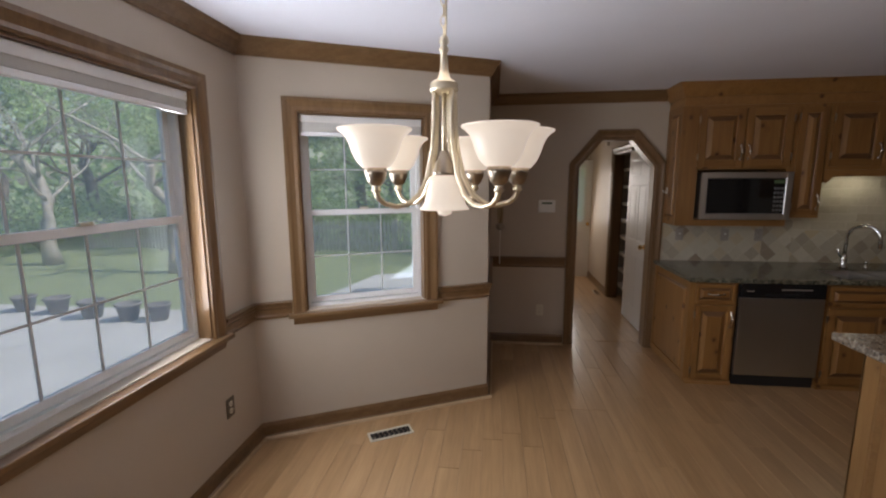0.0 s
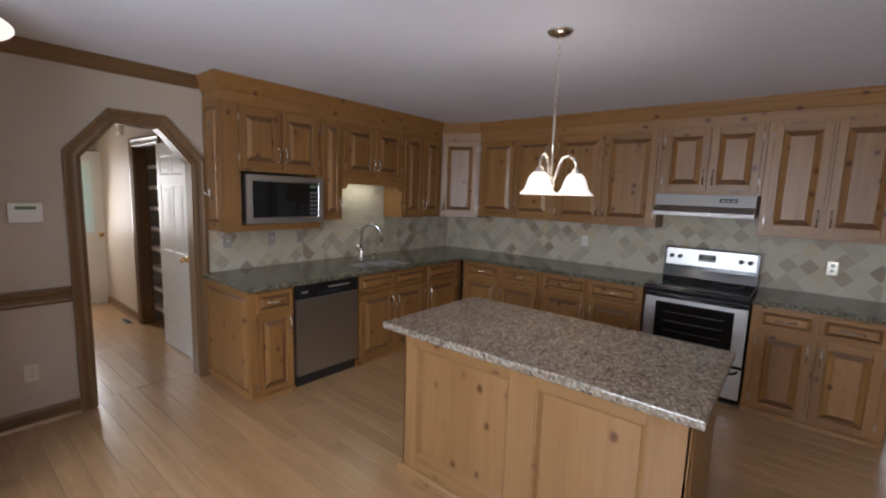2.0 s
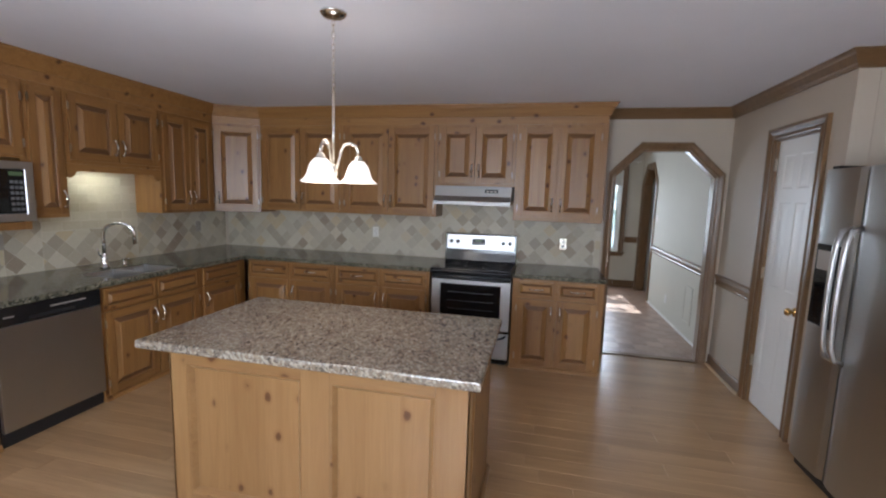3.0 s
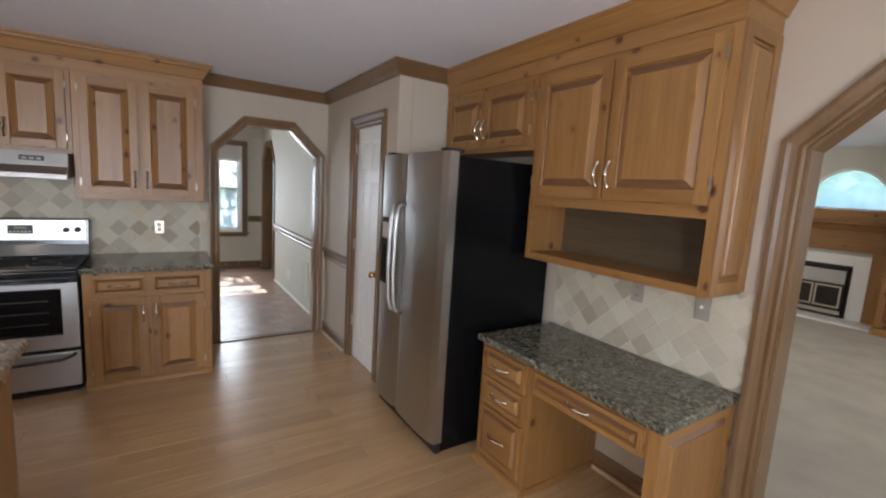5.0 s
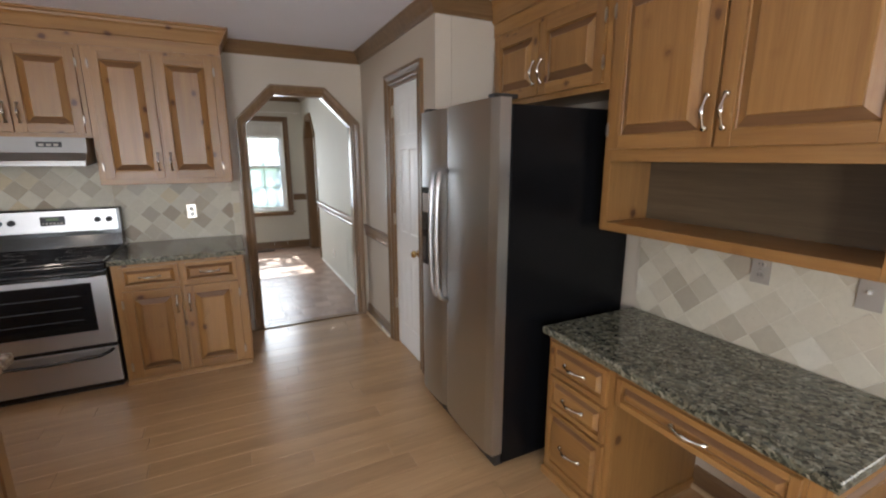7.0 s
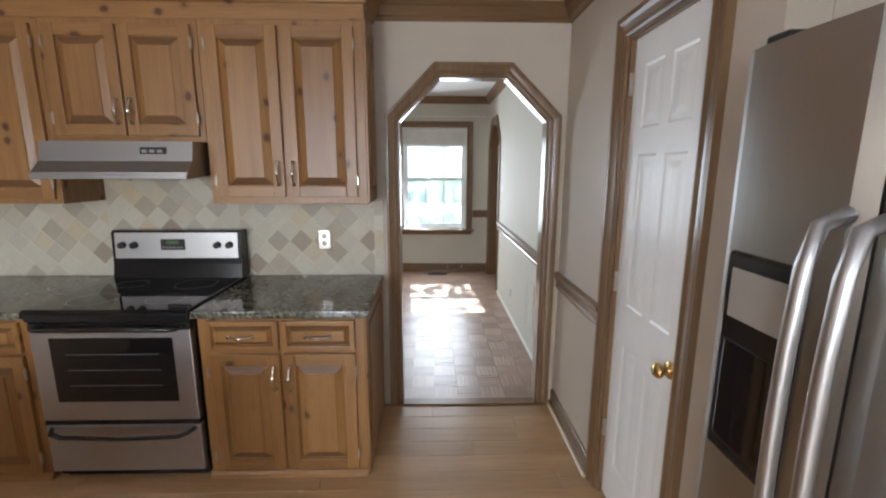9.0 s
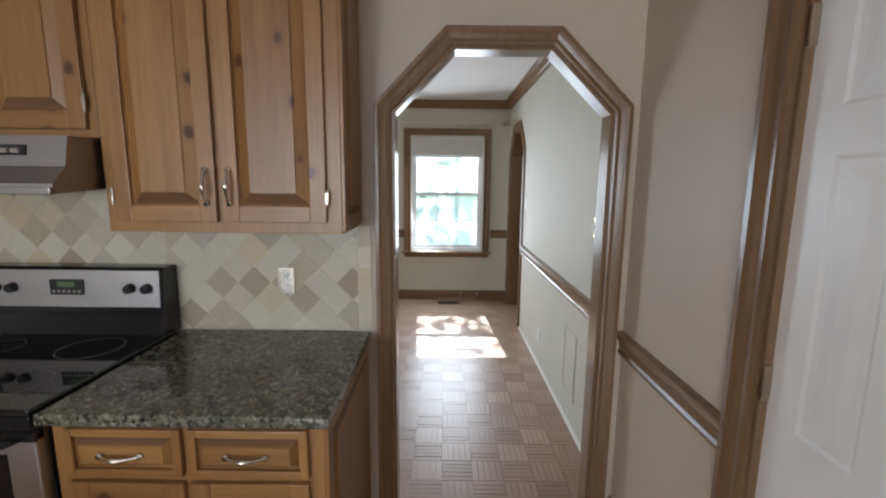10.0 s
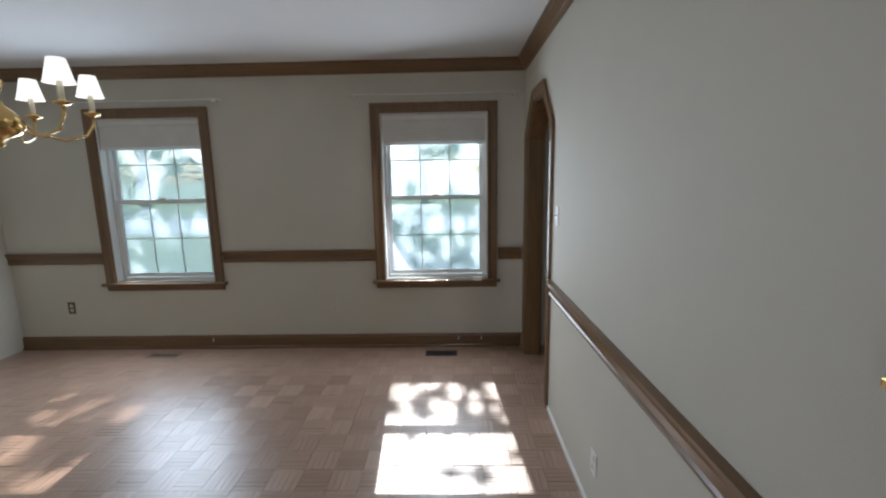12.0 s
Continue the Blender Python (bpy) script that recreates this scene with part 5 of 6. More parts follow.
def chain(bm, x, y, z0, z1):
    """Oval links, each turned a quarter from the last."""
    n = int((z1 - z0) / 0.028)
    for k in range(n):
        zc = z0 + (k + 0.5) * (z1 - z0) / n
        ring = []
        for i in range(11):
            a = 2 * math.pi * i / 10
            u, v = 0.008 * math.cos(a), 0.018 * math.sin(a)
            ring.append((x + (u if k % 2 else 0), y + (0 if k % 2 else u), zc + v))
        tube(bm, ring, 0.0016, 5)
    return bm


ch = thing("chandelier", "brass and nickel chandelier with five lit frosted glass bells", "chandelier", pose(0.488, 1.98, 0) @ Matrix.Diagonal((1.1, 1.1, 1.0, 1)))
part("canopy", lathe(bm_new(), [(0, CK - 0.03), (0.02, CK - 0.03), (0.05, CK - 0.012), (0.058, CK - 0.001), (0, CK - 0.001)], 24), SATIN, ch)
part("chain", chain(bm_new(), 0, 0, 2.09, CK - 0.03), SATIN, ch, "nickel hanging chain")
part("cord", tube(bm_new(), [(0.004, 0, 2.08), (0.006, 0.004, 2.2), (0.003, -0.003, 2.33), (0.004, 0, CK - 0.03)], 0.0028, 6), SATIN, ch)
part("finial", lathe(bm_new(), [(0, 2.095), (0.010, 2.09), (0.013, 2.075), (0.008, 2.065), (0.014, 2.055), (0.009, 2.045), (0.010, 2.015), (0.013, 1.990), (0.018, 1.972), (0.034, 1.962), (0.039, 1.955), (0.035, 1.949), (0.040, 1.943), (0.038, 1.935), (0.030, 1.930), (0, 1.930)], 28), SATIN, ch, "turned top cap")
part("column", tube(bm_new(), [(0, 0, 1.932), (0, 0, 1.72)], 0.007, 10), SATIN, ch)
part("hub", lathe(bm_new(), [(0, 1.765), (0.012, 1.76), (0.020, 1.735), (0.026, 1.725), (0.028, 1.712), (0.034, 1.70), (0.034, 1.688), (0.028, 1.685), (0, 1.685)], 24), ANTIQ, ch)
part("down_shade", lathe(bm_new(), bell(0.034, 0.070, 0.105, -1), 28, Matrix.Translation((0, 0, 1.688))), SHADE, ch, "lit frosted glass bell facing down")
part("bulb", lathe(bm_new(), [(0.010, 1.65), (0.022, 1.61), (0.025, 1.588), (0.018, 1.568), (0, 1.562)], 16), SHADE, ch, "lit bulb")
for deg in (-144, -42, -5, 68, 142):
    a = radians(deg)
    ca, sa = math.cos(a), math.sin(a)
    prof = [(0.030, 1.935), (0.030, 1.90), (0.031, 1.84), (0.036, 1.77), (0.052, 1.69), (0.080, 1.63), (0.115, 1.602), (0.150, 1.597), (0.180, 1.606), (0.197, 1.622), (0.203, 1.640), (0.203, 1.652)]
    arm = part("arm", tube(bm_new(), [(r * ca, r * sa, z) for r, z in prof], 0.0075, 8), SATIN, ch, "curved metal arm")
    m = Matrix.Translation((0.203 * ca, 0.203 * sa, -0.02))
    part("joint", lathe(bm_new(), [(0, 1.66), (0.011, 1.66), (0.013, 1.667), (0.009, 1.672), (0.013, 1.678), (0, 1.68)], 14, m), SATIN, arm)
    part("cup", lathe(bm_new(), [(0, 1.676), (0.013, 1.678), (0.022, 1.69), (0.029, 1.712), (0.030, 1.722), (0.027, 1.724), (0.030, 1.729), (0, 1.731)], 20, m), ANTIQ, arm, "dark bronze socket cup")
    part("shade", lathe(bm_new(), bell(0.034, 0.095, 0.108), 32, Matrix.Translation((0.203 * ca, 0.203 * sa, 1.708))), SHADE, arm, "lit frosted glass bell shade")

pn = thing("pendant_lamp", "nickel island pendant with three lit white glass bells", "pendant lamp", pose(2.92, 2.255, 0))
part("canopy", lathe(bm_new(), [(0, CK - 0.032), (0.018, CK - 0.030), (0.05, CK - 0.022), (0.066, CK - 0.008), (0.068, CK - 0.001), (0, CK - 0.001)], 28), CHROME, pn, "round chrome ceiling plate")
part("chain", chain(bm_new(), 0, 0, 2.13, CK - 0.03), NICKEL, pn)
part("rod", tube(bm_new(), [(0, 0, 2.135), (0, 0, 1.70)], 0.0075, 10), NICKEL, pn)
part("hub", lathe(bm_new(), [(0, 1.665), (0.008, 1.67), (0.014, 1.68), (0.022, 1.70), (0.018, 1.73), (0.012, 1.745), (0, 1.75)], 18), NICKEL, pn)
for k in range(3):
    a = radians(58 + 120 * k)
    ca, sa = math.cos(a), math.sin(a)
    prof = [(0.012, 1.72), (0.026, 1.76), (0.038, 1.81), (0.056, 1.845), (0.085, 1.858), (0.112, 1.845), (0.126, 1.815), (0.128, 1.785)]
    arm = part("arm", tube(bm_new(), [(r * ca, r * sa, z) for r, z in prof], 0.0075, 8), NICKEL, pn, "curved nickel arm")
    m = Matrix.Translation((0.128 * ca, 0.128 * sa, 0))
    part("cup", lathe(bm_new(), [(0, 1.795), (0.012, 1.793), (0.018, 1.785), (0.026, 1.765), (0.028, 1.752), (0, 1.75)], 18, m), NICKEL, arm)
    part("shade", lathe(bm_new(), bell(0.032, 0.098, 0.115, -1), 30, Matrix.Translation((0.128 * ca, 0.128 * sa, 1.765))), SHADE_P, arm, "lit white glass bell shade")

dc = thing("chandelier", "polished brass dining chandelier with small fabric shades", "chandelier", pose(7.10, 1.86, 0.10))
part("canopy", lathe(bm_new(), [(0, CD - 0.13), (0.03, CD - 0.13), (0.06, CD - 0.11), (0.065, CD - 0.101), (0, CD - 0.101)], 24), BRASS, dc)
part("chain", chain(bm_new(), 0, 0, 2.14, CD - 0.13), BRASS, dc)
part("stem", lathe(bm_new(), [(0, 2.15), (0.010, 2.14), (0.014, 2.11), (0.035, 2.08), (0.042, 2.05), (0.030, 2.02), (0.014, 2.00), (0.018, 1.95), (0.030, 1.92), (0.038, 1.89), (0.026, 1.86), (0.016, 1.83), (0.030, 1.80), (0.055, 1.78), (0.080, 1.745), (0.085, 1.72), (0.065, 1.69), (0.030, 1.675), (0.012, 1.665), (0.010, 1.655), (0.016, 1.648), (0.006, 1.640), (0, 1.636)], 24), BRASS, dc, "turned brass column")
for k in range(6):
    a = radians(23 + 60 * k)
    up = 0.0
    R = 0.31
    ca, sa = math.cos(a), math.sin(a)
    prof = [(0.05, 1.77 + up * 0.7), (R * 0.35, 1.70 + up), (R * 0.65, 1.675 + up), (R * 0.9, 1.70 + up), (R, 1.755 + up), (R, 1.79 + up)]
    arm = part("arm", tube(bm_new(), [(r * ca, r * sa, z) for r, z in prof], 0.006, 8), BRASS, dc, "scrolled brass arm")
    m = Matrix.Translation((R * ca, R * sa, 1.785 + up))
    part("drip_pan", lathe(bm_new(), [(0, 0), (0.012, 0.002), (0.030, 0.010), (0.033, 0.016), (0.012, 0.012), (0.012, 0.024), (0, 0.024)], 16, m), BRASS, arm)
    part("candle", cyl(bm_new(), m @ Vector((0, 0, 0.02)), m @ Vector((0, 0, 0.105)), 0.011, 0.011, 12), IVORY, arm)
    part("shade", lathe(bm_new(), [(0.052, 0.085), (0.049, 0.09), (0.040, 0.13), (0.030, 0.175), (0.028, 0.175), (0.038, 0.13), (0.050, 0.085)], 18, m), SHADE_W, arm, "small pleated fabric shade")

# ---- small fixtures ----
def outlet(m, material, group, label="duplex outlet with its cover plate", inner=None):
    """A duplex outlet plate; local x along the wall, front at -y, centre at the origin."""
    o = thing("wall_outlet", label, "outlet", m, group)
    part("plate", box(bm_new(), -0.036, 0.036, -0.006, -0.0005, -0.058, 0.058, 0.003), material, o)
    for z in (-0.022, 0.022):
        s = part("socket", cyl(bm_new(), (0, -0.0055, z), (0, -0.009, z), 0.0165, 0.0155, 18), inner or material, o)
        for x in (-0.006, 0.006):
            part("slot", box(bm_new(), x - 0.0012, x + 0.0012, -0.0096, -0.0085, z - 0.004, z + 0.006), BLACKM, s)
    part("screw", cyl(bm_new(), (0, -0.006, 0), (0, -0.0075, 0), 0.003, 0.003, 8), NICKEL, o)
    return o


OUT = "wall outlets"
TW = 0.012          # backsplash thickness in front of the wall
outlet(pose(EX - TW, 0.935, 1.13, 0, 0, -90), NICKEL, OUT, "white duplex outlet in a satin metal plate", WHITE)
outlet(pose(EX - TW, 3.02, 1.16, 0, 0, -90), WHITE, OUT, "white duplex outlet on the tile backsplash")
outlet(pose(2.285, SY + TW, 1.12, 0, 0, 180), PLATE, OUT, "stone-coloured outlet on the desk backsplash")
outlet(pose(3.13, NY - TW, 1.16), PLATE, OUT, "stone-coloured outlet on the tile backsplash")
outlet(pose(5.02, NY - TW, 1.16), PLATE, OUT, "stone-coloured outlet on the tile backsplash")
outlet(pose(1.12, NY, 0.36), IVORY, OUT, "ivory outlet low on the kitchen wall")
outlet(pose(-0.86, 2.80, 0.39, 0, 0, 90), BROWNP, OUT, "brown outlet plate with ivory sockets on the bay wall", IVORY)
outlet(pose(DX, 1.18, 0.41, 0, 0, -90), IVORY, OUT, "ivory outlet low on the dining room wall")
outlet(pose(DX, 3.72, 0.415, 0, 0, -90), BROWNP, OUT, "brown outlet plate with ivory sockets on the dining wall", IVORY)
outlet(pose(7.20, DSY, 0.27, 0, 0, 180), WHITE, OUT, "white outlet low on the dining room wall")


def switch(m, material, label, bare=False):
    s = thing("light_switch", label, "light switch", m)
    if bare:
        part("mount", box(bm_new(), -0.022, 0.022, -0.006, -0.0005, -0.05, 0.05, 0.002), NICKEL, s)
        part("body", box(bm_new(), -0.014, 0.014, -0.012, -0.006, -0.032, 0.032, 0.002), IVORY, s)
        for z in (-0.045, 0.045):
            part("ear", box(bm_new(), -0.026, 0.026, -0.007, -0.001, z - 0.008, z + 0.008, 0.002), BRASS, s)
    else:
        part("plate", box(bm_new(), -0.036, 0.036, -0.006, -0.0005, -0.058, 0.058, 0.003), material, s)
    part("toggle", box(bm_new(), -0.005, 0.005, -0.022, -0.006, 0.0, 0.014, 0.002), WHITE, s)
    return s


switch(pose(2.83, NY - TW, 1.16), PLATE, "stone-coloured switch on the tile backsplash")
switch(pose(2.42, NY - TW, 1.16), PLATE, "stone-coloured switch on the tile backsplash")
switch(pose(1.945, SY + TW, 1.115, 0, 0, 180), PLATE, "stone-coloured plate on the desk backsplash")
switch(pose(5.965, DSY, 1.325, 0, 0, 180), BRASS, "bare toggle switch with its cover plate missing", True)
switch(pose(8.02, DSY, 1.345, 0, 0, 180), WHITE, "white toggle switch beside the foyer archway")

th = thing("thermostat", "white wall thermostat with a green display", "thermostat", pose(1.16, NY, 1.426))
part("case", box(bm_new(), -0.082, 0.082, -0.028, -0.0005, -0.062, 0.062, 0.006), WHITE, th)
part("display", box(bm_new(), -0.05, 0.05, -0.0295, -0.0275, 0.022, 0.042, 0.001), DISPLAY, th, "green display")


def floor_vent(m, w, d, material, label, n, rim=None):
    v = thing("floor_vent", label, "floor vent", m, "floor vents")
    part("pan", box(bm_new(), -w / 2 + 0.008, w / 2 - 0.008, -d / 2 + 0.008, d / 2 - 0.008, 0.0012, 0.0022), BLACKM, v)
    part("rim", sweep(bm_new(), [(-w / 2, -d / 2), (w / 2, -d / 2), (w / 2, d / 2), (-w / 2, d / 2)], [(0, 0.001), (0.018, 0.001), (0.016, 0.006), (0.003, 0.007)], XY, closed=True), rim or material, v)
    for k in range(n):
        x = -w / 2 + 0.02 + (w - 0.04) * (k + 0.5) / n
        b = tube(bm_new(), [(x - 0.012, -d / 2 + 0.016, 0.004), (x + 0.008, -0.01, 0.005), (x - 0.008, 0.012, 0.005), (x + 0.012, d / 2 - 0.016, 0.004)], 0.0028, 6)
        part("scroll_bar", b, material, v)
    return v


floor_vent(pose(-0.03, 3.255, 0, 0, 0, 29), 0.30, 0.11, ANTIQ, "scrolled bronze floor vent with a pale rim under the bay window", 8, IVORY)
floor_vent(pose(9.10, 0.185, 0, 0, 0, 90), 0.29, 0.10, BLACKM, "black metal floor vent in the parquet", 10)
floor_vent(pose(9.10, 2.76, 0, 0, 0, 90), 0.29, 0.10, ANTIQ, "brown metal floor vent in the parquet", 10)
floor_vent(pose(2.20, 7.24, 0, 0, 0, 90), 0.25, 0.09, ANTIQ, "bronze floor vent in the hall", 8)


def curtain_rod(y0, y1, z):
    r = thing("curtain_rod", "slim white curtain rod on two wall brackets", "curtain rod", pose(DX, 0, 0), "curtain rods")
    part("rod", tube(bm_new(), [(-0.005, y0, z), (-0.06, y0 + 0.015, z), (-0.065, (y0 + y1) / 2, z - 0.006), (-0.06, y1 - 0.015, z), (-0.005, y1, z)], 0.0055, 8), WHITE, r)
    for y in (y0 + 0.06, y1 - 0.06):
        part("bracket", box(bm_new(), -0.062, -0.0005, y - 0.006, y + 0.006, z - 0.02, z + 0.004, 0.001), WHITE, r)


curtain_rod(-0.53, 0.96, 2.30)
curtain_rod(2.08, 3.46, 2.29)
for y, r in ((0.02, 20), (-0.19, 70), (2.36, 40)):
    s = thing("screw_anchor", "small white scrap lying on the baseboard edge", "debris", pose(9.243, y, 0.103, 0, 90, r), "small scraps")
    part("peg", tube(bm_new(), [(-0.006, 0, 0), (0.01, 0.003, 0.0), (0.02, 0.01, 0.0)], 0.005, 6), WHITE, s)

# brass and glass sconce with a pull cord on the short wall
sc = thing("wall_sconce", "dark brass wall sconce with a clear glass and pull cord", "wall sconce", pose(0.60, 4.62, 1.39) @ Matrix.Scale(1.4, 4))
part("back_plate", box(bm_new(), 0.0005, 0.012, -0.04, 0.04, -0.12, 0.10, 0.004), ANTIQ, sc)
part("bracket", tube(bm_new(), [(0.01, 0, 0.08), (0.05, 0, 0.10), (0.10, 0, 0.09)], 0.006, 8), ANTIQ, sc)
for z in (-0.09, 0.07):
    part("cap", lathe(bm_new(), [(0, -0.022), (0.018, -0.020), (0.030, -0.008), (0.030, 0.008), (0.018, 0.018), (0, 0.02)], 18, Matrix.Translation((0.07, 0, z))), ANTIQ, sc, "dark round brass cap")
part("glass_tube", lathe(bm_new(), [(0.015, -0.07), (0.020, -0.03), (0.020, 0.02), (0.015, 0.05)], 16, Matrix.Translation((0.07, 0, 0))), CRYSTAL, sc, "clear glass chimney")
part("side_rod", tube(bm_new(), [(0.07, 0.05, 0.06), (0.08, 0.055, 0.0), (0.07, 0.05, -0.08)], 0.003, 6), BRASS, sc)
part("pull_cord", tube(bm_new(), [(0.07, 0, -0.11), (0.071, 0.004, -0.2), (0.07, 0.008, -0.31)], 0.0028, 6), WHITE, sc)
part("pull_ring", tube(bm_new(), [(0.07, 0.008 + 0.012 * math.sin(2 * math.pi * k / 12), -0.325 + 0.014 * math.cos(2 * math.pi * k / 12)) for k in range(13)], 0.003, 6), WHITE, sc)

hk = thing("wall_hook", "small white hook on the cabinet side", "hook", pose(2.223, 4.86, 1.58))
part("plate", box(bm_new(), -0.006, -0.0005, -0.015, 0.015, -0.03, 0.03, 0.002), WHITE, hk)
part("peg", tube(bm_new(), [(-0.006, 0, -0.01), (-0.03, 0, -0.015), (-0.04, 0, 0.005)], 0.005, 8), WHITE, hk)

ul = thing("under_cabinet_lamp", "lit slim lamp under the cabinet over the sink", "lamp", pose(3.62, 4.86, 1.752))
part("housing", box(bm_new(), 0, 0.42, 0, 0.06, -0.03, 0.0, 0.004), WHITE, ul)
part("tube", box(bm_new(), 0.015, 0.405, 0.008, 0.052, -0.036, -0.0305, 0.002), STRIP, ul, "glowing lamp tube")
vr = thing("wall_vent", "white painted return vent low on the dining wall", "vent", pose(6.31, DSY, 0.40, 0, 0, 180))
part("frame", sweep(bm_new(), [(-0.13, -0.22), (0.13, -0.22), (0.13, 0.22), (-0.13, 0.22)], [(0, 0), (0.02, 0), (0.02, 0.008), (0, 0.006)], lambda u, v, h: (u, -h - 0.0005, v), closed=True), WALL_D, vr)
part("cover", box(bm_new(), -0.112, 0.112, -0.004, -0.0005, -0.202, 0.202), WALL_D, vr)

cm = thing("door_chime", "small beige door chime high on the hall wall", "door chime", pose(2.30, 7.36, 2.27, 0, 0, -90))
part("cover", box(bm_new(), -0.06, 0.06, -0.04, -0.0005, -0.085, 0.085, 0.012), IVORY, cm)
part("grille", box(bm_new(), -0.035, 0.035, -0.042, -0.0395, -0.05, 0.0, 0.001), PLATE, cm)

# closet shelves in the hall
for k in range(8):
    z = 0.18 + 0.235 * k
    s = thing("closet_shelf", "white closet shelf in the hall", "shelf", pose(0, 0, z), "closet shelves")
    part("board", box(bm_new(), 2.45, 2.999, 6.101, 7.099, 0, 0.02, 0.002), WHITE, s)
    part("lip", box(bm_new(), 2.432, 2.4495, 6.101, 7.099, -0.02, 0.02, 0.002), WHITE, s)

# ---- family room ----
bc = thing("bookcase", "tall built-in knotty pine bookcase with arched tops and lower doors", "bookcase", pose(2.54, -7.19, 0, 0, 0, 180))
BH = 2.50
BD2 = -7.19 - FY - 0.003
bays = ((0.0, 0.90), (0.90, 1.80), (1.80, 2.70))
part("lower_body", box(bm_new(), 0, 2.70, 0.02, BD2, 0.0, 0.80), PINE_V, bc)
part("ledge", box(bm_new(), -0.02, 2.72, -0.025, BD2, 0.801, 0.835, 0.006), PINE_H, bc)
part("plinth", box(bm_new(), -0.005, 2.705, 0.0, 0.0195, 0.0, 0.10, 0.003), PINE_H, bc)
part("back", box(bm_new(), 0.0, 2.70, BD2 - 0.02, BD2, 0.836, BH), PINE_V, bc)
for x in (0.0, 0.87, 1.77, 2.665):
    part("upright", box(bm_new(), x, x + 0.035, 0.12, BD2 - 0.0205, 0.836, BH, 0.002), PINE_V, bc)
for x0, x1 in bays:
    part("face_stile", box(bm_new(), x0, x0 + 0.055, 0.10, 0.1195, 0.836, BH, 0.002), PINE_V, bc)
    for z in (1.26, 1.67, 2.02):
        part("shelf", box(bm_new(), x0 + 0.036, x1 - 0.031, 0.125, BD2 - 0.021, z, z + 0.024, 0.002), PINE_H, bc)
    a0, a1 = x0 + 0.0555, x1 - 0.0005
    pts = [(a0, BH), (a0, 2.20)] + [(a0 + 0.06 + (a1 - a0 - 0.12) * i / 12, 2.25 + 0.11 * math.sin(math.pi * i / 12) ** 0.7) for i in range(13)] + [(a1, 2.20), (a1, BH)]
    part("arched_rail", prism(bm_new(), pts, lambda u, v, h: (u, h, v), 0.10, 0.119), PINE_H, bc)
    h = (x1 - x0) / 2
    front(bc, "door", x0 + 0.03, x0 + h - 0.01, 0.13, 0.77, "rt", PINE_V, PINE_H, False)
    front(bc, "door", x0 + h + 0.01, x1 - 0.03, 0.13, 0.77, "lt", PINE_V, PINE_H, False)
part("cornice", sweep(bm_new(), [(0, BD2 - 0.01), (0, 0.10), (2.70, 0.10), (2.70, BD2 - 0.01)][::-1], [(0, BH - 0.02), (0.015, BH - 0.02), (0.05, BH + 0.05), (0.06, BH + 0.07), (0, BH + 0.07)], XY), PINE_H, bc)

fp = thing("fireplace", "pine fireplace surround with white stone facing and a mantel shelf", "fireplace", pose(3.86, FY + 0.002, 0, 0, 0, 180))
part("overmantel", box(bm_new(), -0.30, 1.29, -0.10, 0.0, 1.06, 1.36), PINE_H, fp)
part("mantel_shelf", sweep(bm_new(), [(-0.36, 0), (1.30, 0)], [(0, 1.361), (-0.10, 1.361), (-0.13, 1.40), (-0.16, 1.44), (-0.22, 1.47), (-0.22, 1.52), (0, 1.52)], XY), PINE_H, fp, "moulded pine mantel shelf")
part("upper_panel", box(bm_new(), -0.34, 1.29, -0.06, 0.0, 1.521, 1.672), PINE_H, fp)
for x0, x1 in ((-0.30, -0.10), (1.09, 1.29)):
    part("pilaster", box(bm_new(), x0, x1, -0.095, 0.0, 0.0, 1.0595, 0.003), PINE_V, fp)
part("facing", box(bm_new(), -0.099, 0.10, -0.06, 0.0, 0.0, 1.0, 0.003), WHITE, fp, "white stone facing")
part("facing", box(bm_new(), 0.90, 1.089, -0.06, 0.0, 0.0, 1.0, 0.003), WHITE, fp, "white stone facing")
part("facing", box(bm_new(), 0.101, 0.899, -0.06, 0.0, 0.84, 1.0, 0.003), WHITE, fp, "white stone facing")
part("hearth", box(bm_new(), -0.30, 1.28, -0.50, -0.061, 0.0045, 0.035, 0.004), WHITE, fp, "pale stone hearth")
part("firebox", box(bm_new(), 0.102, 0.898, -0.02, 0.0, 0.036, 0.839), BLACKM, fp)
ins = part("fire_insert", box(bm_new(), 0.14, 0.86, -0.10, -0.0205, 0.05, 0.80, 0.006), BLACK, fp, "black fireplace insert with bright metal-edged doors")
part("hood", box(bm_new(), 0.15, 0.85, -0.13, -0.101, 0.55, 0.76, 0.01), STEEL_H, ins)
for x0, x1 in ((0.17, 0.49), (0.51, 0.83)):
    part("door_frame", sweep(bm_new(), [(x0, 0.18), (x1, 0.18), (x1, 0.52), (x0, 0.52)], [(0, 0.101), (0.025, 0.101), (0.025, 0.115), (0, 0.115)], lambda u, v, h: (u, -h, v), closed=True), NICKEL, ins)
part("lower_rail", box(bm_new(), 0.15, 0.85, -0.125, -0.101, 0.08, 0.14, 0.004), NICKEL, ins)
cf = thing("ceiling_fan", "ceiling fan hub on the family room ceiling", "ceiling fan", pose(3.3, -5.6, 0))
part("canopy", lathe(bm_new(), [(0, CF - 0.09), (0.10, CF - 0.085), (0.15, CF - 0.05), (0.16, CF - 0.001), (0, CF - 0.001)], 28), BRASS, cf)
part("light_bowl", lathe(bm_new(), [(0, CF - 0.15), (0.07, CF - 0.14), (0.10, CF - 0.091), (0, CF - 0.09)], 24), SHADE_W, cf)

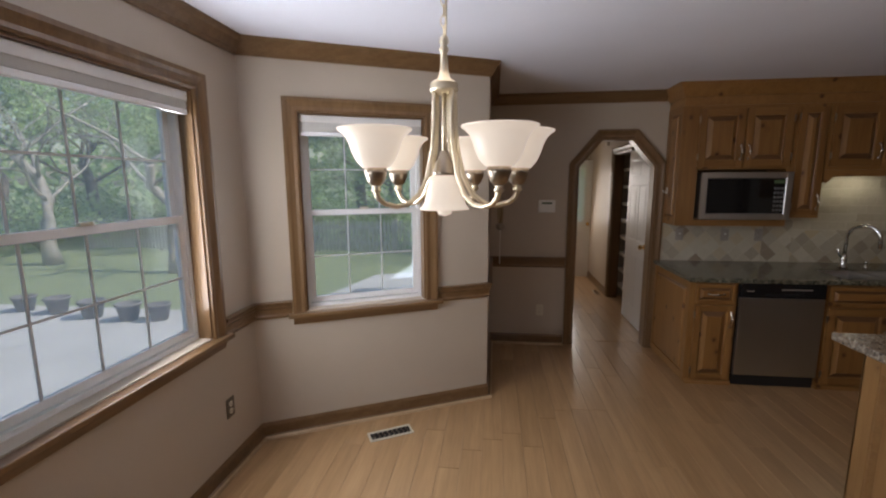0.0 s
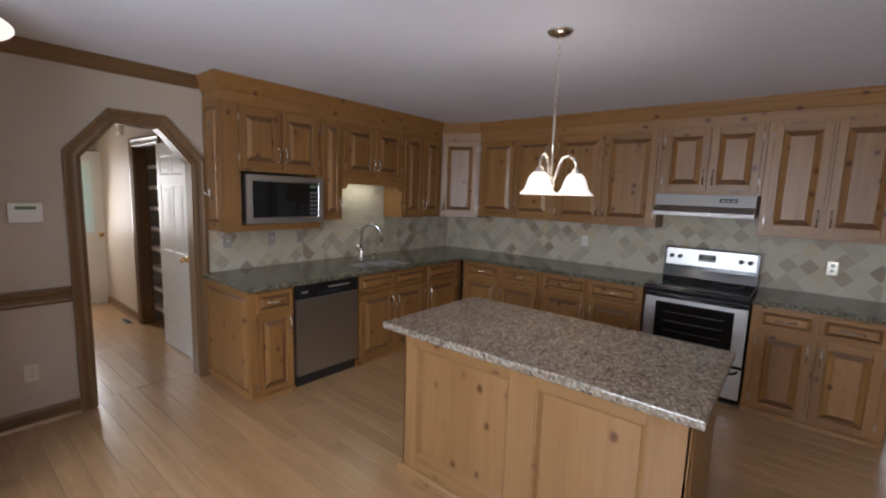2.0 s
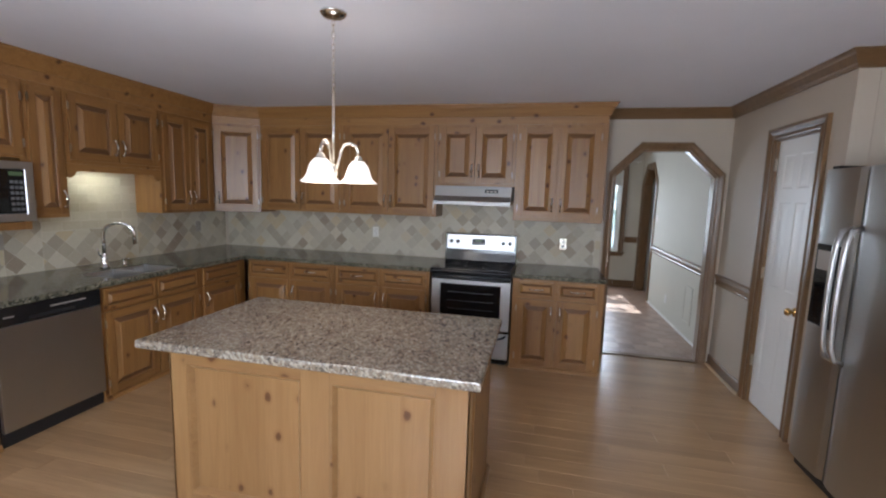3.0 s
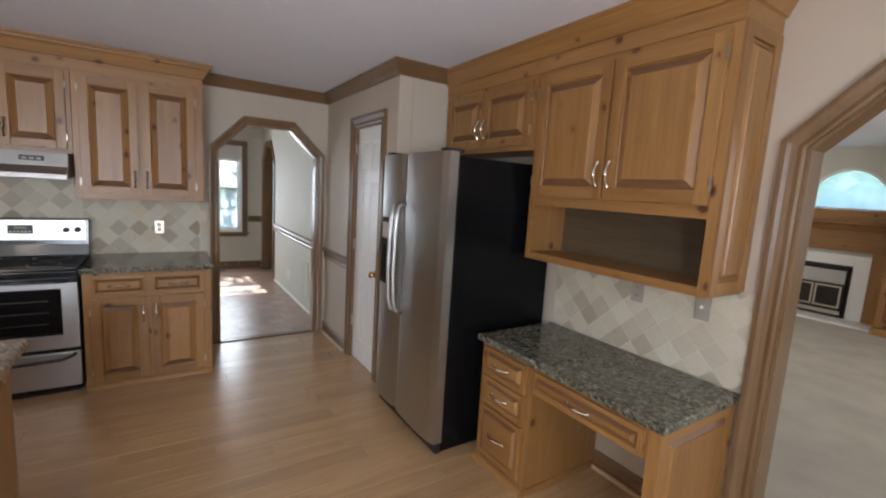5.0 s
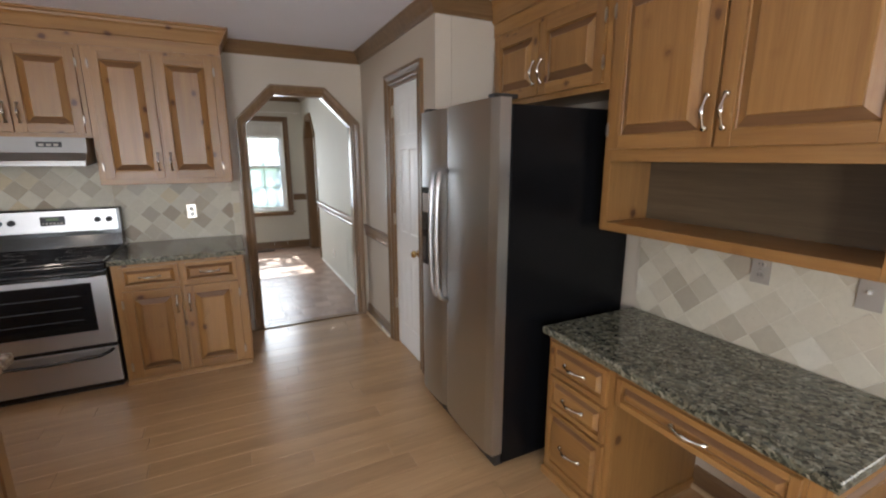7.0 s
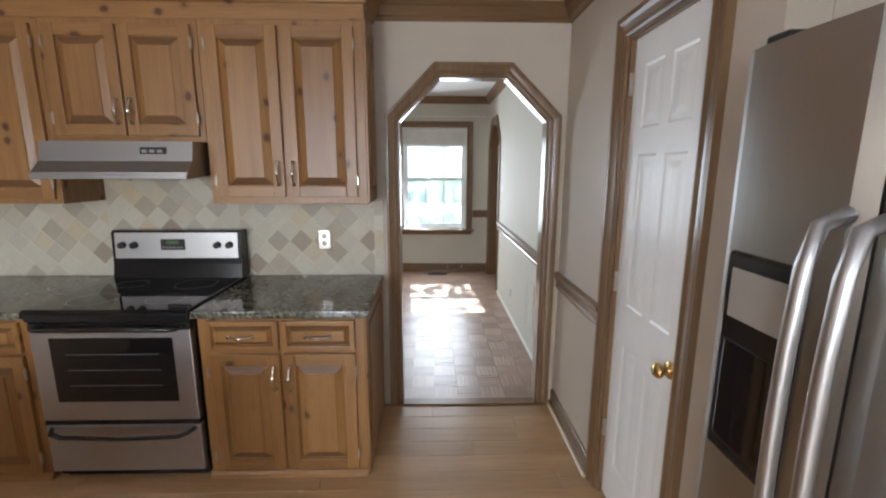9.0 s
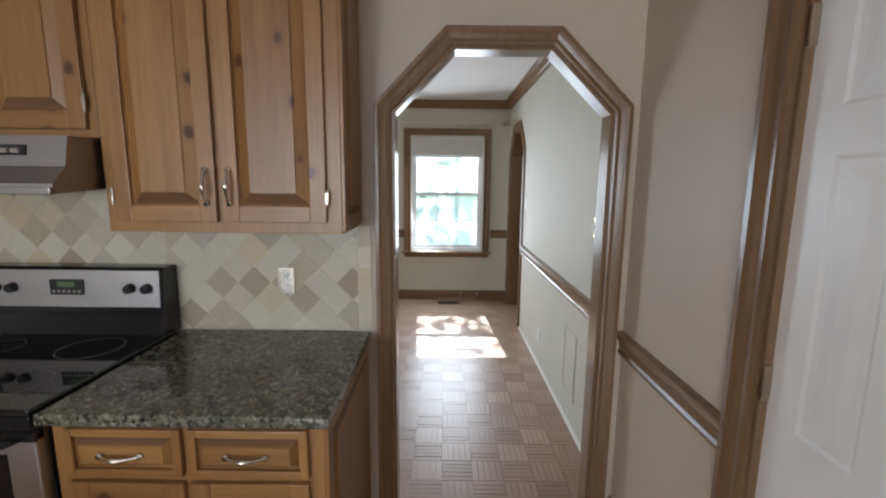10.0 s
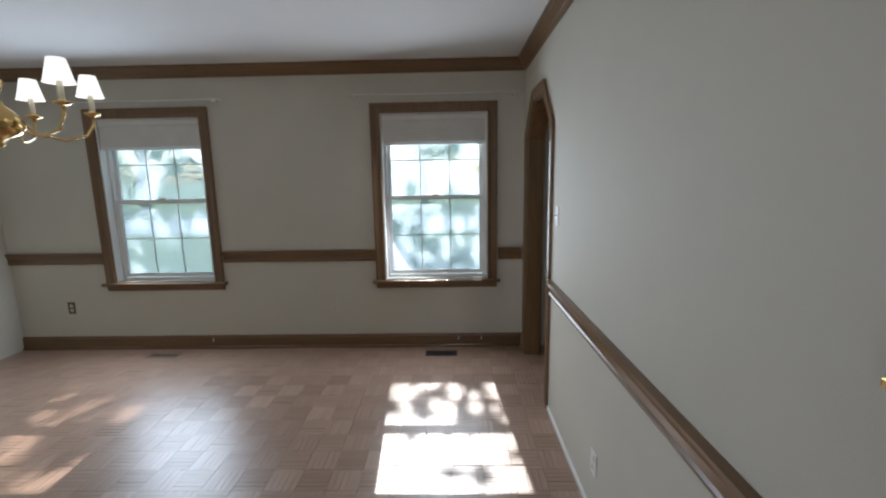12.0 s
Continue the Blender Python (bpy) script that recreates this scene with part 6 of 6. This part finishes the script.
# ---- outdoors ----
def lawn_mat():
    m, t, p = node_mat("lawn")
    v = coords(t, rand=False)
    a = noise_tex(t, v, 0.35, 5)
    b = noise_tex(t, v, 14, 4, 0.7)
    col = mix(t, a, ramp(t, b, [(0.3, (0.20, 0.25, 0.11)), (0.7, (0.29, 0.35, 0.17))]), ramp(t, b, [(0.3, (0.27, 0.31, 0.15)), (0.7, (0.38, 0.42, 0.24))]))
    t.links.new(col, p.inputs["Base Color"])
    p.inputs["Roughness"].default_value = 0.9
    bump(t, p, b, 1.0, 0.05)
    return m


def leaf_mat(name, a, b):
    m, t, p = node_mat(name)
    g_ = t.nodes.new("ShaderNodeNewGeometry")
    t.links.new(ramp(t, g_.outputs["Random Per Island"], [(0.0, a), (0.7, b), (1.0, tuple(min(1, x * 1.5) for x in b))]), p.inputs["Base Color"])
    p.inputs["Roughness"].default_value = 0.6
    tl = t.nodes.new("ShaderNodeBsdfTranslucent")
    t.links.new(p.inputs["Base Color"].links[0].from_socket, tl.inputs[0])
    both = t.nodes.new("ShaderNodeAddShader")
    t.links.new(p.outputs[0], both.inputs[0])
    t.links.new(tl.outputs[0], both.inputs[1])
    t.links.new(both.outputs[0], t.nodes["Material Output"].inputs[0])
    return m


LAWN = lawn_mat()
LEAF1 = leaf_mat("leaves", (0.10, 0.145, 0.06), (0.19, 0.255, 0.11))
LEAF2 = leaf_mat("pale_leaves", (0.14, 0.18, 0.09), (0.27, 0.33, 0.17))
BARK = plain("bark", (0.16, 0.125, 0.095), 0.9, var=0.35, scale=9, bumps=0.8, fine=30, dist=0.02)
TWIG = plain("bare_wood", (0.36, 0.33, 0.29), 0.85, var=0.2, scale=9, bumps=0.5, fine=30, dist=0.01)
CONC = plain("concrete", (0.56, 0.545, 0.53), 0.85, var=0.12, scale=1.2, bumps=0.4, fine=60, rand=False)
FENCEM = plain("fence_wood", (0.50, 0.47, 0.43), 0.85, var=0.2, scale=6, bumps=0.4)
CLAY = plain("grey_pot", (0.17, 0.155, 0.15), 0.6, var=0.2)
GZ = -0.35

g = bm_new()
R_ = 600
gv = [g.verts.new((4 + R_ * math.cos(2 * math.pi * k / 40), 2 + R_ * math.sin(2 * math.pi * k / 40), GZ)) for k in range(40)]
g.faces.new(gv)
tagged(part("ground", g, LAWN), "green mown lawn round the house", "lawn", "", "structure")
tagged(part("patio", box(bm_new(), -14, -1.03, -4.0, 6.75, GZ - 0.05, GZ + 0.03, 0.01), CONC), "pale concrete patio beside the bay", "patio", "", "structure")
tagged(part("driveway", prism(bm_new(), [(-2.6, 6.9), (-0.4, 6.9), (0.2, 10.4), (-1.9, 9.7)], XY, GZ - 0.05, GZ + 0.02), CONC), "grey concrete drive on the lawn", "driveway", "", "structure")
tagged(part("road", box(bm_new(), 21, 27, -60, 60, GZ - 0.05, GZ + 0.012), CONC), "pale road beyond the front lawn", "road", "", "structure")


def pot(x, y, s):
    p = thing("plant_pot", "empty grey plastic plant pot on the patio", "plant pot", pose(x, y, GZ + 0.03), "patio pots")
    part("pot", lathe(bm_new(), [(0, 0.002), (0.13 * s, 0.002), (0.18 * s, 0.26 * s), (0.20 * s, 0.26 * s), (0.20 * s, 0.30 * s), (0.17 * s, 0.30 * s), (0.16 * s, 0.24 * s), (0, 0.24 * s)], 20), CLAY, p)


for x, y, s in ((-6.75, 6.45, 0.95), (-6.1, 6.4, 1.0), (-5.35, 6.25, 1.05), (-4.7, 6.2, 1.0), (-4.25, 6.25, 0.95), (-7.6, 6.5, 1.0)):
    pot(x, y, s * 0.86)

fe = thing("picket_fence", "weathered grey wooden picket fence across the lawn", "fence", pose(0, 12.6, GZ))
PK = mesh_of("picket", prism(bm_new(), [(-0.035, 0.06), (0.035, 0.06), (0.035, 0.90), (0, 0.96), (-0.035, 0.90)], lambda u, v, h: (u, h, v), -0.03, -0.012), FENCEM)
for k in range(130):
    part("picket", PK, None, fe, "", Matrix.Translation((-12 + 0.115 * k, 0, 0)))
for z in (0.25, 0.70):
    part("fence_rail", box(bm_new(), -12.1, 3.0, -0.011, 0.03, z, z + 0.08), FENCEM, fe)
for k in range(7):
    part("post", box(bm_new(), -12 + 2.45 * k, -11.9 + 2.45 * k, 0.031, 0.12, -0.02, 1.0), FENCEM, fe)


def leaves(bm, rr, c, rad, n, size):
    """Small folded leaf sprays scattered through a lumpy cloud."""
    for _ in range(n):
        d = Vector((rr.gauss(0, 1), rr.gauss(0, 1), rr.gauss(0, 1))).normalized() * (rr.random() ** 0.45)
        p = Vector(c) + Vector((d.x * rad[0], d.y * rad[1], d.z * rad[2]))
        u = Vector((rr.gauss(0, 1), rr.gauss(0, 1), rr.gauss(0, 0.6))).normalized() * size * rr.uniform(0.5, 1.2)
        w = u.cross(Vector((rr.gauss(0, 1), rr.gauss(0, 1), rr.gauss(0, 1)))).normalized() * size * rr.uniform(0.3, 0.6)
        bm.faces.new([bm.verts.new(q) for q in (p - u, p + w * 0.9, p + u, p - w)])


def limb(bm, p, d, length, r, depth, rr, tips, bend=0.25):
    pts, rs = [p], [r]
    n = 5
    for k in range(n):
        d = (d + Vector((rr.gauss(0, bend), rr.gauss(0, bend), rr.gauss(0.05, bend * 0.6))) * 0.5).normalized()
        pts.append(pts[-1] + d * length / n)
        rs.append(r * (1 - 0.55 * (k + 1) / n))
    tube(bm, pts, rs, 7 if r > 0.05 else 5)
    tips.append(pts[-1])
    if depth > 0:
        for k in range(3):
            i = rr.randrange(2, n + 1)
            nd = (d + Vector((rr.gauss(0, 0.8), rr.gauss(0, 0.8), rr.gauss(0.15, 0.5)))).normalized()
            limb(bm, pts[i], nd, length * rr.uniform(0.5, 0.75), rs[i] * 0.7, depth - 1, rr, tips, bend)


def tree(seed, h, leafy, leaf, label, x, y, s=1.0):
    rr = random.Random(seed)
    t = thing("tree", label, "tree", pose(x, y, GZ - 0.02, 0, 0, rr.uniform(0, 360)) @ Matrix.Scale(s, 4), "garden trees")
    tips = []
    b = bm_new()
    trunk = [Vector((rr.gauss(0, 0.04) * k, rr.gauss(0, 0.04) * k, h * 0.45 * k / 5)) for k in range(6)]
    tube(b, trunk, [0.16 * h / 7 * (1.25 - 0.1 * k if k else 1.6) for k in range(6)], 10)
    for k in range(6):
        a = k * 1.05 + rr.random()
        limb(b, trunk[3 + k % 3], Vector((math.cos(a), math.sin(a), rr.uniform(0.35, 1.1))).normalized(), h * 0.34, 0.06 * h / 7, 2, rr, tips)
    part("trunk", b, BARK if leafy else TWIG, t)
    if leafy:
        b = bm_new()
        for q in tips:
            leaves(b, rr, q, (0.10 * h, 0.10 * h, 0.075 * h), leafy * 2, 0.0145 * h)
        part("crown", b, leaf, t, "loose leafy crown")
    return t


t1 = tree(1, 8, 55, LEAF1, "leafy green garden tree", -9.5, 17.5)
t2 = tree(2, 7, 55, LEAF2, "pale green garden tree", -3.5, 18.0)
t3 = tree(3, 5.5, 0, LEAF2, "small bare tree with pale branches", -6.6, 9.6)


def again(t, x, y, r, s):
    c = copy_thing(t, pose(x, y, GZ - 0.02, 0, 0, r))
    c.scale = (s, s, s)
    return c


# Tree at y -1.3 added in the sun's way, dappling the dining floor.
for t, x, y, r, s in ((t2, -14, 15, 40, 1.1), (t1, -17, 10, 100, 1.2), (t2, -15.5, 5, 200, 1.0), (t1, -19, 0, 160, 1.3), (t1, -6, 22, 70, 1.35), (t2, 0.5, 21, 130, 1.2), (t1, 4, 24, 20, 1.3), (t2, -12, 23, 310, 1.5), (t1, -22, 18, 250, 1.5),
                      (t2, -9.5, 14.2, 80, 0.75), (t1, -2.0, 15.2, 190, 0.55), (t3, -10.5, 10.2, 60, 1.1),
                      (t1, 18.5, 3.9, 120, 1.55), (t1, 18.8, -1.3, 30, 1.5), (t2, 36, 12, 40, 1.3), (t1, 38, -8, 220, 1.4), (t2, 37, 2, 300, 1.2), (t1, 36, 22, 0, 1.4)):
    again(t, x, y, r, s)


def shrub(seed, x, y, w, h, leaf, label):
    rr = random.Random(seed)
    t = thing("shrub", label, "shrub", pose(x, y, GZ), "garden shrubs")
    b = bm_new()
    for _ in range(7):
        tube(b, [(0, 0, -0.02), (rr.gauss(0, w * 0.15), rr.gauss(0, w * 0.15), h * 0.4), (rr.gauss(0, w * 0.3), rr.gauss(0, w * 0.3), h * 0.8)], [0.03, 0.02, 0.008], 5)
    part("stems", b, BARK, t)
    b = bm_new()
    for _ in range(9):
        leaves(b, rr, (rr.gauss(0, w * 0.28), rr.gauss(0, w * 0.28), h * rr.uniform(0.25, 0.75)), (w * 0.3, w * 0.3, h * 0.3), 150, 0.085)
    part("foliage", b, leaf, t)


for k in range(16):
    rr = random.Random(50 + k)
    a = k / 15
    shrub(60 + k, -16 + 20 * a + rr.uniform(-0.6, 0.6), 13.9 + 1.6 * math.sin(5 * a) + rr.uniform(-0.2, 0.8), rr.uniform(1.6, 2.6), rr.uniform(1.3, 2.5), LEAF1 if k % 3 else LEAF2, "dense green shrub behind the fence")
for k in range(7):
    rr = random.Random(90 + k)
    shrub(90 + k, -12.5 - rr.uniform(0, 2), 12 - 2.2 * k, 2.4, rr.uniform(1.6, 2.6), LEAF1, "dense green shrub at the edge of the patio")
shrub(120, 15.2, 1.6, 1.6, 1.0, LEAF2, "low shrub on the front lawn")


def wall_of_woods():
    """Far woods: a thick belt of leaf sprays round the garden."""
    rr = random.Random(7)
    b = bm_new()
    for k in range(170):
        a = radians(60 + 240 * k / 170)
        d = rr.uniform(30, 40)
        x, y = 2 + d * math.cos(a), 4 + d * math.sin(a)
        top = rr.uniform(5, 9)
        leaves(b, rr, (x, y, top * 0.42), (2.6, 2.6, top * 0.55), 85, 0.42)
    ob = part("far_woods", b, LEAF1)
    return tagged(ob, "belt of green woods round the garden", "woods", kind="stuff")


wall_of_woods()

# ---- floors, piece by piece ----
setting("floor_kitchen", prism(bm_new(), [(EX + 0.005, SY - 0.13), (EX + 0.005, NY + 0.13), (0.5, NY + 0.13), (0.5, 3.95), (-1.0, 3.12), (-1.0, -0.3), (-0.1, -1.41)], XY, -0.10, -0.006), DARKGAP, "light oak laminate floor laid in long planks", "floor")
setting("floor_hall", box(bm_new(), 1.17, 3.3, NY + 0.131, 8.7, -0.10, -0.006), DARKGAP, "light oak laminate floor of the hall", "floor")
kitchen_floor, hall_floor = bpy.data.objects["floor_kitchen"], bpy.data.objects["floor_hall"]


def clip(poly, rect):
    """A convex outline cut to a rectangle (x0, x1, y0, y1)."""
    for ax, lim, sign in ((0, rect[0], 1), (0, rect[1], -1), (1, rect[2], 1), (1, rect[3], -1)):
        out = []
        for a, b in zip(poly, poly[1:] + poly[:1]):
            da, db = sign * (a[ax] - lim), sign * (b[ax] - lim)
            if da >= 0:
                out.append(a)
            if da * db < 0:
                k = da / (da - db)
                out.append((a[0] + k * (b[0] - a[0]), a[1] + k * (b[1] - a[1])))
        poly = out
        if not poly:
            return []
    clean = []
    for q in poly:
        if not clean or math.hypot(q[0] - clean[-1][0], q[1] - clean[-1][1]) > 0.002:
            clean.append(q)
    if len(clean) > 2 and math.hypot(clean[0][0] - clean[-1][0], clean[0][1] - clean[-1][1]) < 0.002:
        clean.pop()
    return clean if len(clean) > 2 else []


PW, PLN = 0.128, 1.22
PLANKS = {}


def plank_mesh(L):
    L = round(L, 2)
    if L not in PLANKS:
        b = bm_new()
        w, c = PW - 0.0012, 0.0012
        lo = [b.verts.new(p) for p in ((0, 0, -0.008), (w, 0, -0.008), (w, L - 0.0015, -0.008), (0, L - 0.0015, -0.008))]
        mi_ = [b.verts.new(p) for p in ((0, 0, -c), (w, 0, -c), (w, L - 0.0015, -c), (0, L - 0.0015, -c))]
        hi_ = [b.verts.new(p) for p in ((c, c, 0), (w - c, c, 0), (w - c, L - 0.0015 - c, 0), (c, L - 0.0015 - c, 0))]
        for a, d in ((lo, mi_), (mi_, hi_)):
            for i in range(4):
                b.faces.new((a[i], a[(i + 1) % 4], d[(i + 1) % 4], d[i]))
        b.faces.new(hi_)
        PLANKS[L] = mesh_of("plank", b, PLANK)
    return PLANKS[L]


rng = random.Random(4)


def lay(x0, x1, y0, y1, parent):
    x = x0
    while x < x1 - 0.01:
        y = y0 - rng.random() * PLN
        while y < y1:
            a, b_ = max(y, y0), min(y + PLN, y1)
            if b_ - a > 0.02:
                part("plank", plank_mesh(b_ - a), None, parent, "", Matrix.Translation((x, a, 0)))
            y += PLN
        x += PW


lay(-0.95, 0.45, -1.28, 3.95, kitchen_floor)
lay(-0.95 + 11 * PW, EX - 0.02, -1.41, NY + 0.13, kitchen_floor)
lay(1.20, 2.5, NY + 0.131, 8.6, hall_floor)

# parquet: square blocks of five fingers, turned by turns
setting("floor_dining", box(bm_new(), EX + 0.006, DX + 0.1, -2.6, DNY + 0.1, -0.10, -0.005), DARKGAP, "reddish oak finger-block parquet floor", "floor")
dining_floor = bpy.data.objects["floor_dining"]
PB = 0.165


def block(bm, x, y, along, rr):
    n = 5
    for k in range(n):
        w = PB / n
        h = rr.uniform(-0.0006, 0.0006)
        if along:
            u0, u1, v0, v1 = x, x + PB - 0.0008, y + k * w, y + (k + 1) * w - 0.0007
        else:
            u0, u1, v0, v1 = x + k * w, x + (k + 1) * w - 0.0007, y, y + PB - 0.0008
        c = 0.0008
        lo = [bm.verts.new(p) for p in ((u0, v0, -0.006), (u1, v0, -0.006), (u1, v1, -0.006), (u0, v1, -0.006))]
        hi_ = [bm.verts.new(p) for p in ((u0 + c, v0 + c, h), (u1 - c, v0 + c, h), (u1 - c, v1 - c, h), (u0 + c, v1 - c, h))]
        for i in range(4):
            bm.faces.new((lo[i], lo[(i + 1) % 4], hi_[(i + 1) % 4], hi_[i]))
        bm.faces.new(hi_)


BLOCKS = {}
for along in (True, False):
    for v in range(4):
        b = bm_new()
        block(b, 0, 0, along, rng)
        BLOCKS[along, v] = mesh_of("parquet_block", b, PARQ_X if along else PARQ_Y)
rest = {True: bm_new(), False: bm_new()}
i = 0
x = EX + 0.06
while x < DX:
    j = 0
    y = DSY - (12 * PB if x > 7.3 else 0)
    while y < DNY:
        j = round((y - DSY) / PB)
        along = (i + j) % 2 == 0
        if y > DSY - 0.01 and y < DSY + 16 * PB and x < EX + 0.06 + 18 * PB:
            part("parquet_block", BLOCKS[along, rng.randrange(4)], None, dining_floor, "", Matrix.Translation((x, y, 0)))
        else:
            block(rest[along], x, y, along, rng)
        y += PB
    x += PB
    i += 1
for along in (True, False):
    tagged(part("parquet_field", rest[along], PARQ_X if along else PARQ_Y, dining_floor), "oak parquet blocks further off", kind="stuff")

# ---- backsplash tiles ----
def tile_mat(name, stops):
    """Tumbled travertine: each tile its own cream, tan or grey-brown, with pits and clouding."""
    m, t, p = node_mat(name)
    v = coords(t)
    r = rand_value(t)
    tone = ramp(t, r, stops)
    a = noise_tex(t, v, 15, 6, 0.7, 1.6)
    col = mix(t, 0.6, tone, mix(t, a, (0.60, 0.57, 0.51), (1.0, 0.98, 0.94)), "MULTIPLY")
    b = noise_tex(t, v, 160, 3)
    col = mix(t, ramp(t, b, [(0.26, (0.6, 0.6, 0.6)), (0.34, (0, 0, 0))]), col, (0.30, 0.25, 0.18))
    t.links.new(col, p.inputs["Base Color"])
    p.inputs["Roughness"].default_value = 0.5
    bump(t, p, b, 0.3, 0.002)
    return m


TILE = tile_mat("travertine", [(0.0, (0.43, 0.37, 0.29)), (0.13, (0.47, 0.41, 0.32)), (0.17, (0.58, 0.53, 0.42)), (0.32, (0.62, 0.57, 0.46)), (0.40, (0.51, 0.455, 0.36)), (0.50, (0.49, 0.44, 0.36)), (0.55, (0.60, 0.56, 0.46)), (0.70, (0.64, 0.595, 0.49)),
                               (0.75, (0.60, 0.49, 0.32)), (0.80, (0.58, 0.51, 0.38)), (0.85, (0.34, 0.27, 0.20)), (0.90, (0.38, 0.31, 0.235)), (0.92, (0.55, 0.50, 0.41)), (1.0, (0.66, 0.61, 0.51))])
TILE_B = tile_mat("cream_travertine", [(0.0, (0.56, 0.50, 0.38)), (0.5, (0.61, 0.55, 0.43)), (1.0, (0.65, 0.60, 0.48))])
SIDE = 0.1016
DG = SIDE * math.sqrt(2)


def tile_of(pts, material=TILE):
    """A tile with eased edges, its front 9 mm off the wall."""
    b = bm_new()
    cx = sum(q[0] for q in pts) / len(pts)
    cz = sum(q[1] for q in pts) / len(pts)
    rings = []
    for k, y in ((1.0, -0.002), (1.0, -0.0078), (0.955, -0.0090)):
        rings.append([b.verts.new((cx + (x - cx) * k, y, cz + (z - cz) * k)) for x, z in pts])
    n = len(pts)
    for a, c in zip(rings, rings[1:]):
        for i in range(n):
            b.faces.new((a[i], a[(i + 1) % n], c[(i + 1) % n], c[i]))
    b.faces.new(rings[-1])
    return mesh_of("tile", b, material)


g = DG / 2 - 0.0012
TILE_D = tile_mat("desk_travertine", [(0.0, (0.41, 0.35, 0.27)), (0.2, (0.47, 0.41, 0.32)), (0.3, (0.60, 0.54, 0.43)), (0.55, (0.64, 0.59, 0.48)), (0.7, (0.55, 0.49, 0.39)), (0.85, (0.60, 0.55, 0.44)), (1.0, (0.67, 0.62, 0.52))])
FULL = {m_.name: tile_of([(0, -g), (g, 0), (0, g), (-g, 0)], m_) for m_ in (TILE, TILE_D)}
BRICK = tile_of([(0.0015, 0.0015), (0.1505, 0.0015), (0.1505, 0.0745), (0.0015, 0.0745)], TILE_B)


def diamonds(parent, rect, material=TILE):
    """Fills the rectangle (x0, x1, z0, z1) with tiles set on their corners, cut at its edges."""
    x0, x1, z0, z1 = rect
    h = DG / 2
    for i in range(int(x0 / h) - 2, int(x1 / h) + 3):
        for j in range(int((z0 - 0.905) / h) - 2, int((z1 - 0.905) / h) + 3):
            if (i + j) % 2:
                continue
            cx, cz = i * h, 0.905 + j * h
            if cx - h > x0 and cx + h < x1 and cz - h > z0 and cz + h < z1:
                part("tile", FULL[material.name], None, parent, "", Matrix.Translation((cx, 0, cz)))
            else:
                pts = clip([(cx, cz - g), (cx + g, cz), (cx, cz + g), (cx - g, cz)], (x0 + 0.001, x1 - 0.001, z0 + 0.001, z1 - 0.001))
                if pts and (max(q[0] for q in pts) - min(q[0] for q in pts)) > 0.012 and (max(q[1] for q in pts) - min(q[1] for q in pts)) > 0.012:
                    mx_ = sum(q[0] for q in pts) / len(pts)
                    mz_ = sum(q[1] for q in pts) / len(pts)
                    part("tile", tile_of([(q[0] - mx_, q[1] - mz_) for q in pts], material), None, parent, "", Matrix.Translation((mx_, 0, mz_)))


def backsplash(name, m, rects, label):
    s = part(name, bm_new(), GROUT)
    b = bm_new()
    for x0, x1, z0, z1 in rects:
        box(b, x0, x1, -0.0068, -0.0005, z0, z1)
    old = s.data
    s.data = mesh_of(name, b, GROUT)
    bpy.data.meshes.remove(old)
    s.matrix_basis = m
    tagged(s, label, "backsplash", "", "structure")
    return s


ZB = 0.9055
rects = [(0.05, 2.786, ZB, 1.374), (2.786, 3.577, ZB, 1.51), (3.577, 4.405, ZB, 1.374)]
e = backsplash("backsplash_east", pose(EX, NY, 0, 0, 0, -90), rects + [(4.405, 4.465, ZB, 1.374)], "cream and tan travertine tiles set diagonally behind the range")
for r in rects:
    diamonds(e, r)
for k in range(5):
    z = ZB + k * 0.094
    part("tile", cached(("edge", 0), lambda: tile_of([(0.0015, 0.0015), (0.0585, 0.0015), (0.0585, 0.0925), (0.0015, 0.0925)])), None, e, "", Matrix.Translation((4.405, 0, z)))
rects = [(2.236, 3.166, ZB, 1.269), (3.166, 3.422, ZB, 1.344), (3.422, 4.258, ZB, 1.21), (4.258, 5.468, ZB, 1.344)]
n_ = backsplash("backsplash_north", pose(0, NY, 0), rects + [(3.422, 4.258, 1.21, 1.754)], "cream and tan travertine tiles behind the sink")
for r in rects:
    diamonds(n_, r)
for k in range(7):
    z = 1.212 + k * 0.076
    x = 3.423 - (0.076 if k % 2 else 0)
    while x < 4.257:
        a, c = max(x, 3.423), min(x + 0.152, 4.257)
        if c - a > 0.15 and z + 0.076 < 1.754:
            part("tile", BRICK, None, n_, "", Matrix.Translation((a, 0, z)))
        elif c - a > 0.02:
            hh = min(0.0745, 1.752 - z)
            part("tile", tile_of([(0.0015, 0.0015), (c - a - 0.0015, 0.0015), (c - a - 0.0015, hh), (0.0015, hh)], TILE_B), None, n_, "", Matrix.Translation((a, 0, z)))
        x += 0.152
rects = [(-2.868, -1.735, 0.774, 1.221)]
s_ = backsplash("backsplash_desk", pose(0, SY, 0, 0, 0, 180), rects, "cream travertine tiles set diagonally over the desk")
for r in rects:
    diamonds(s_, r, TILE_D)
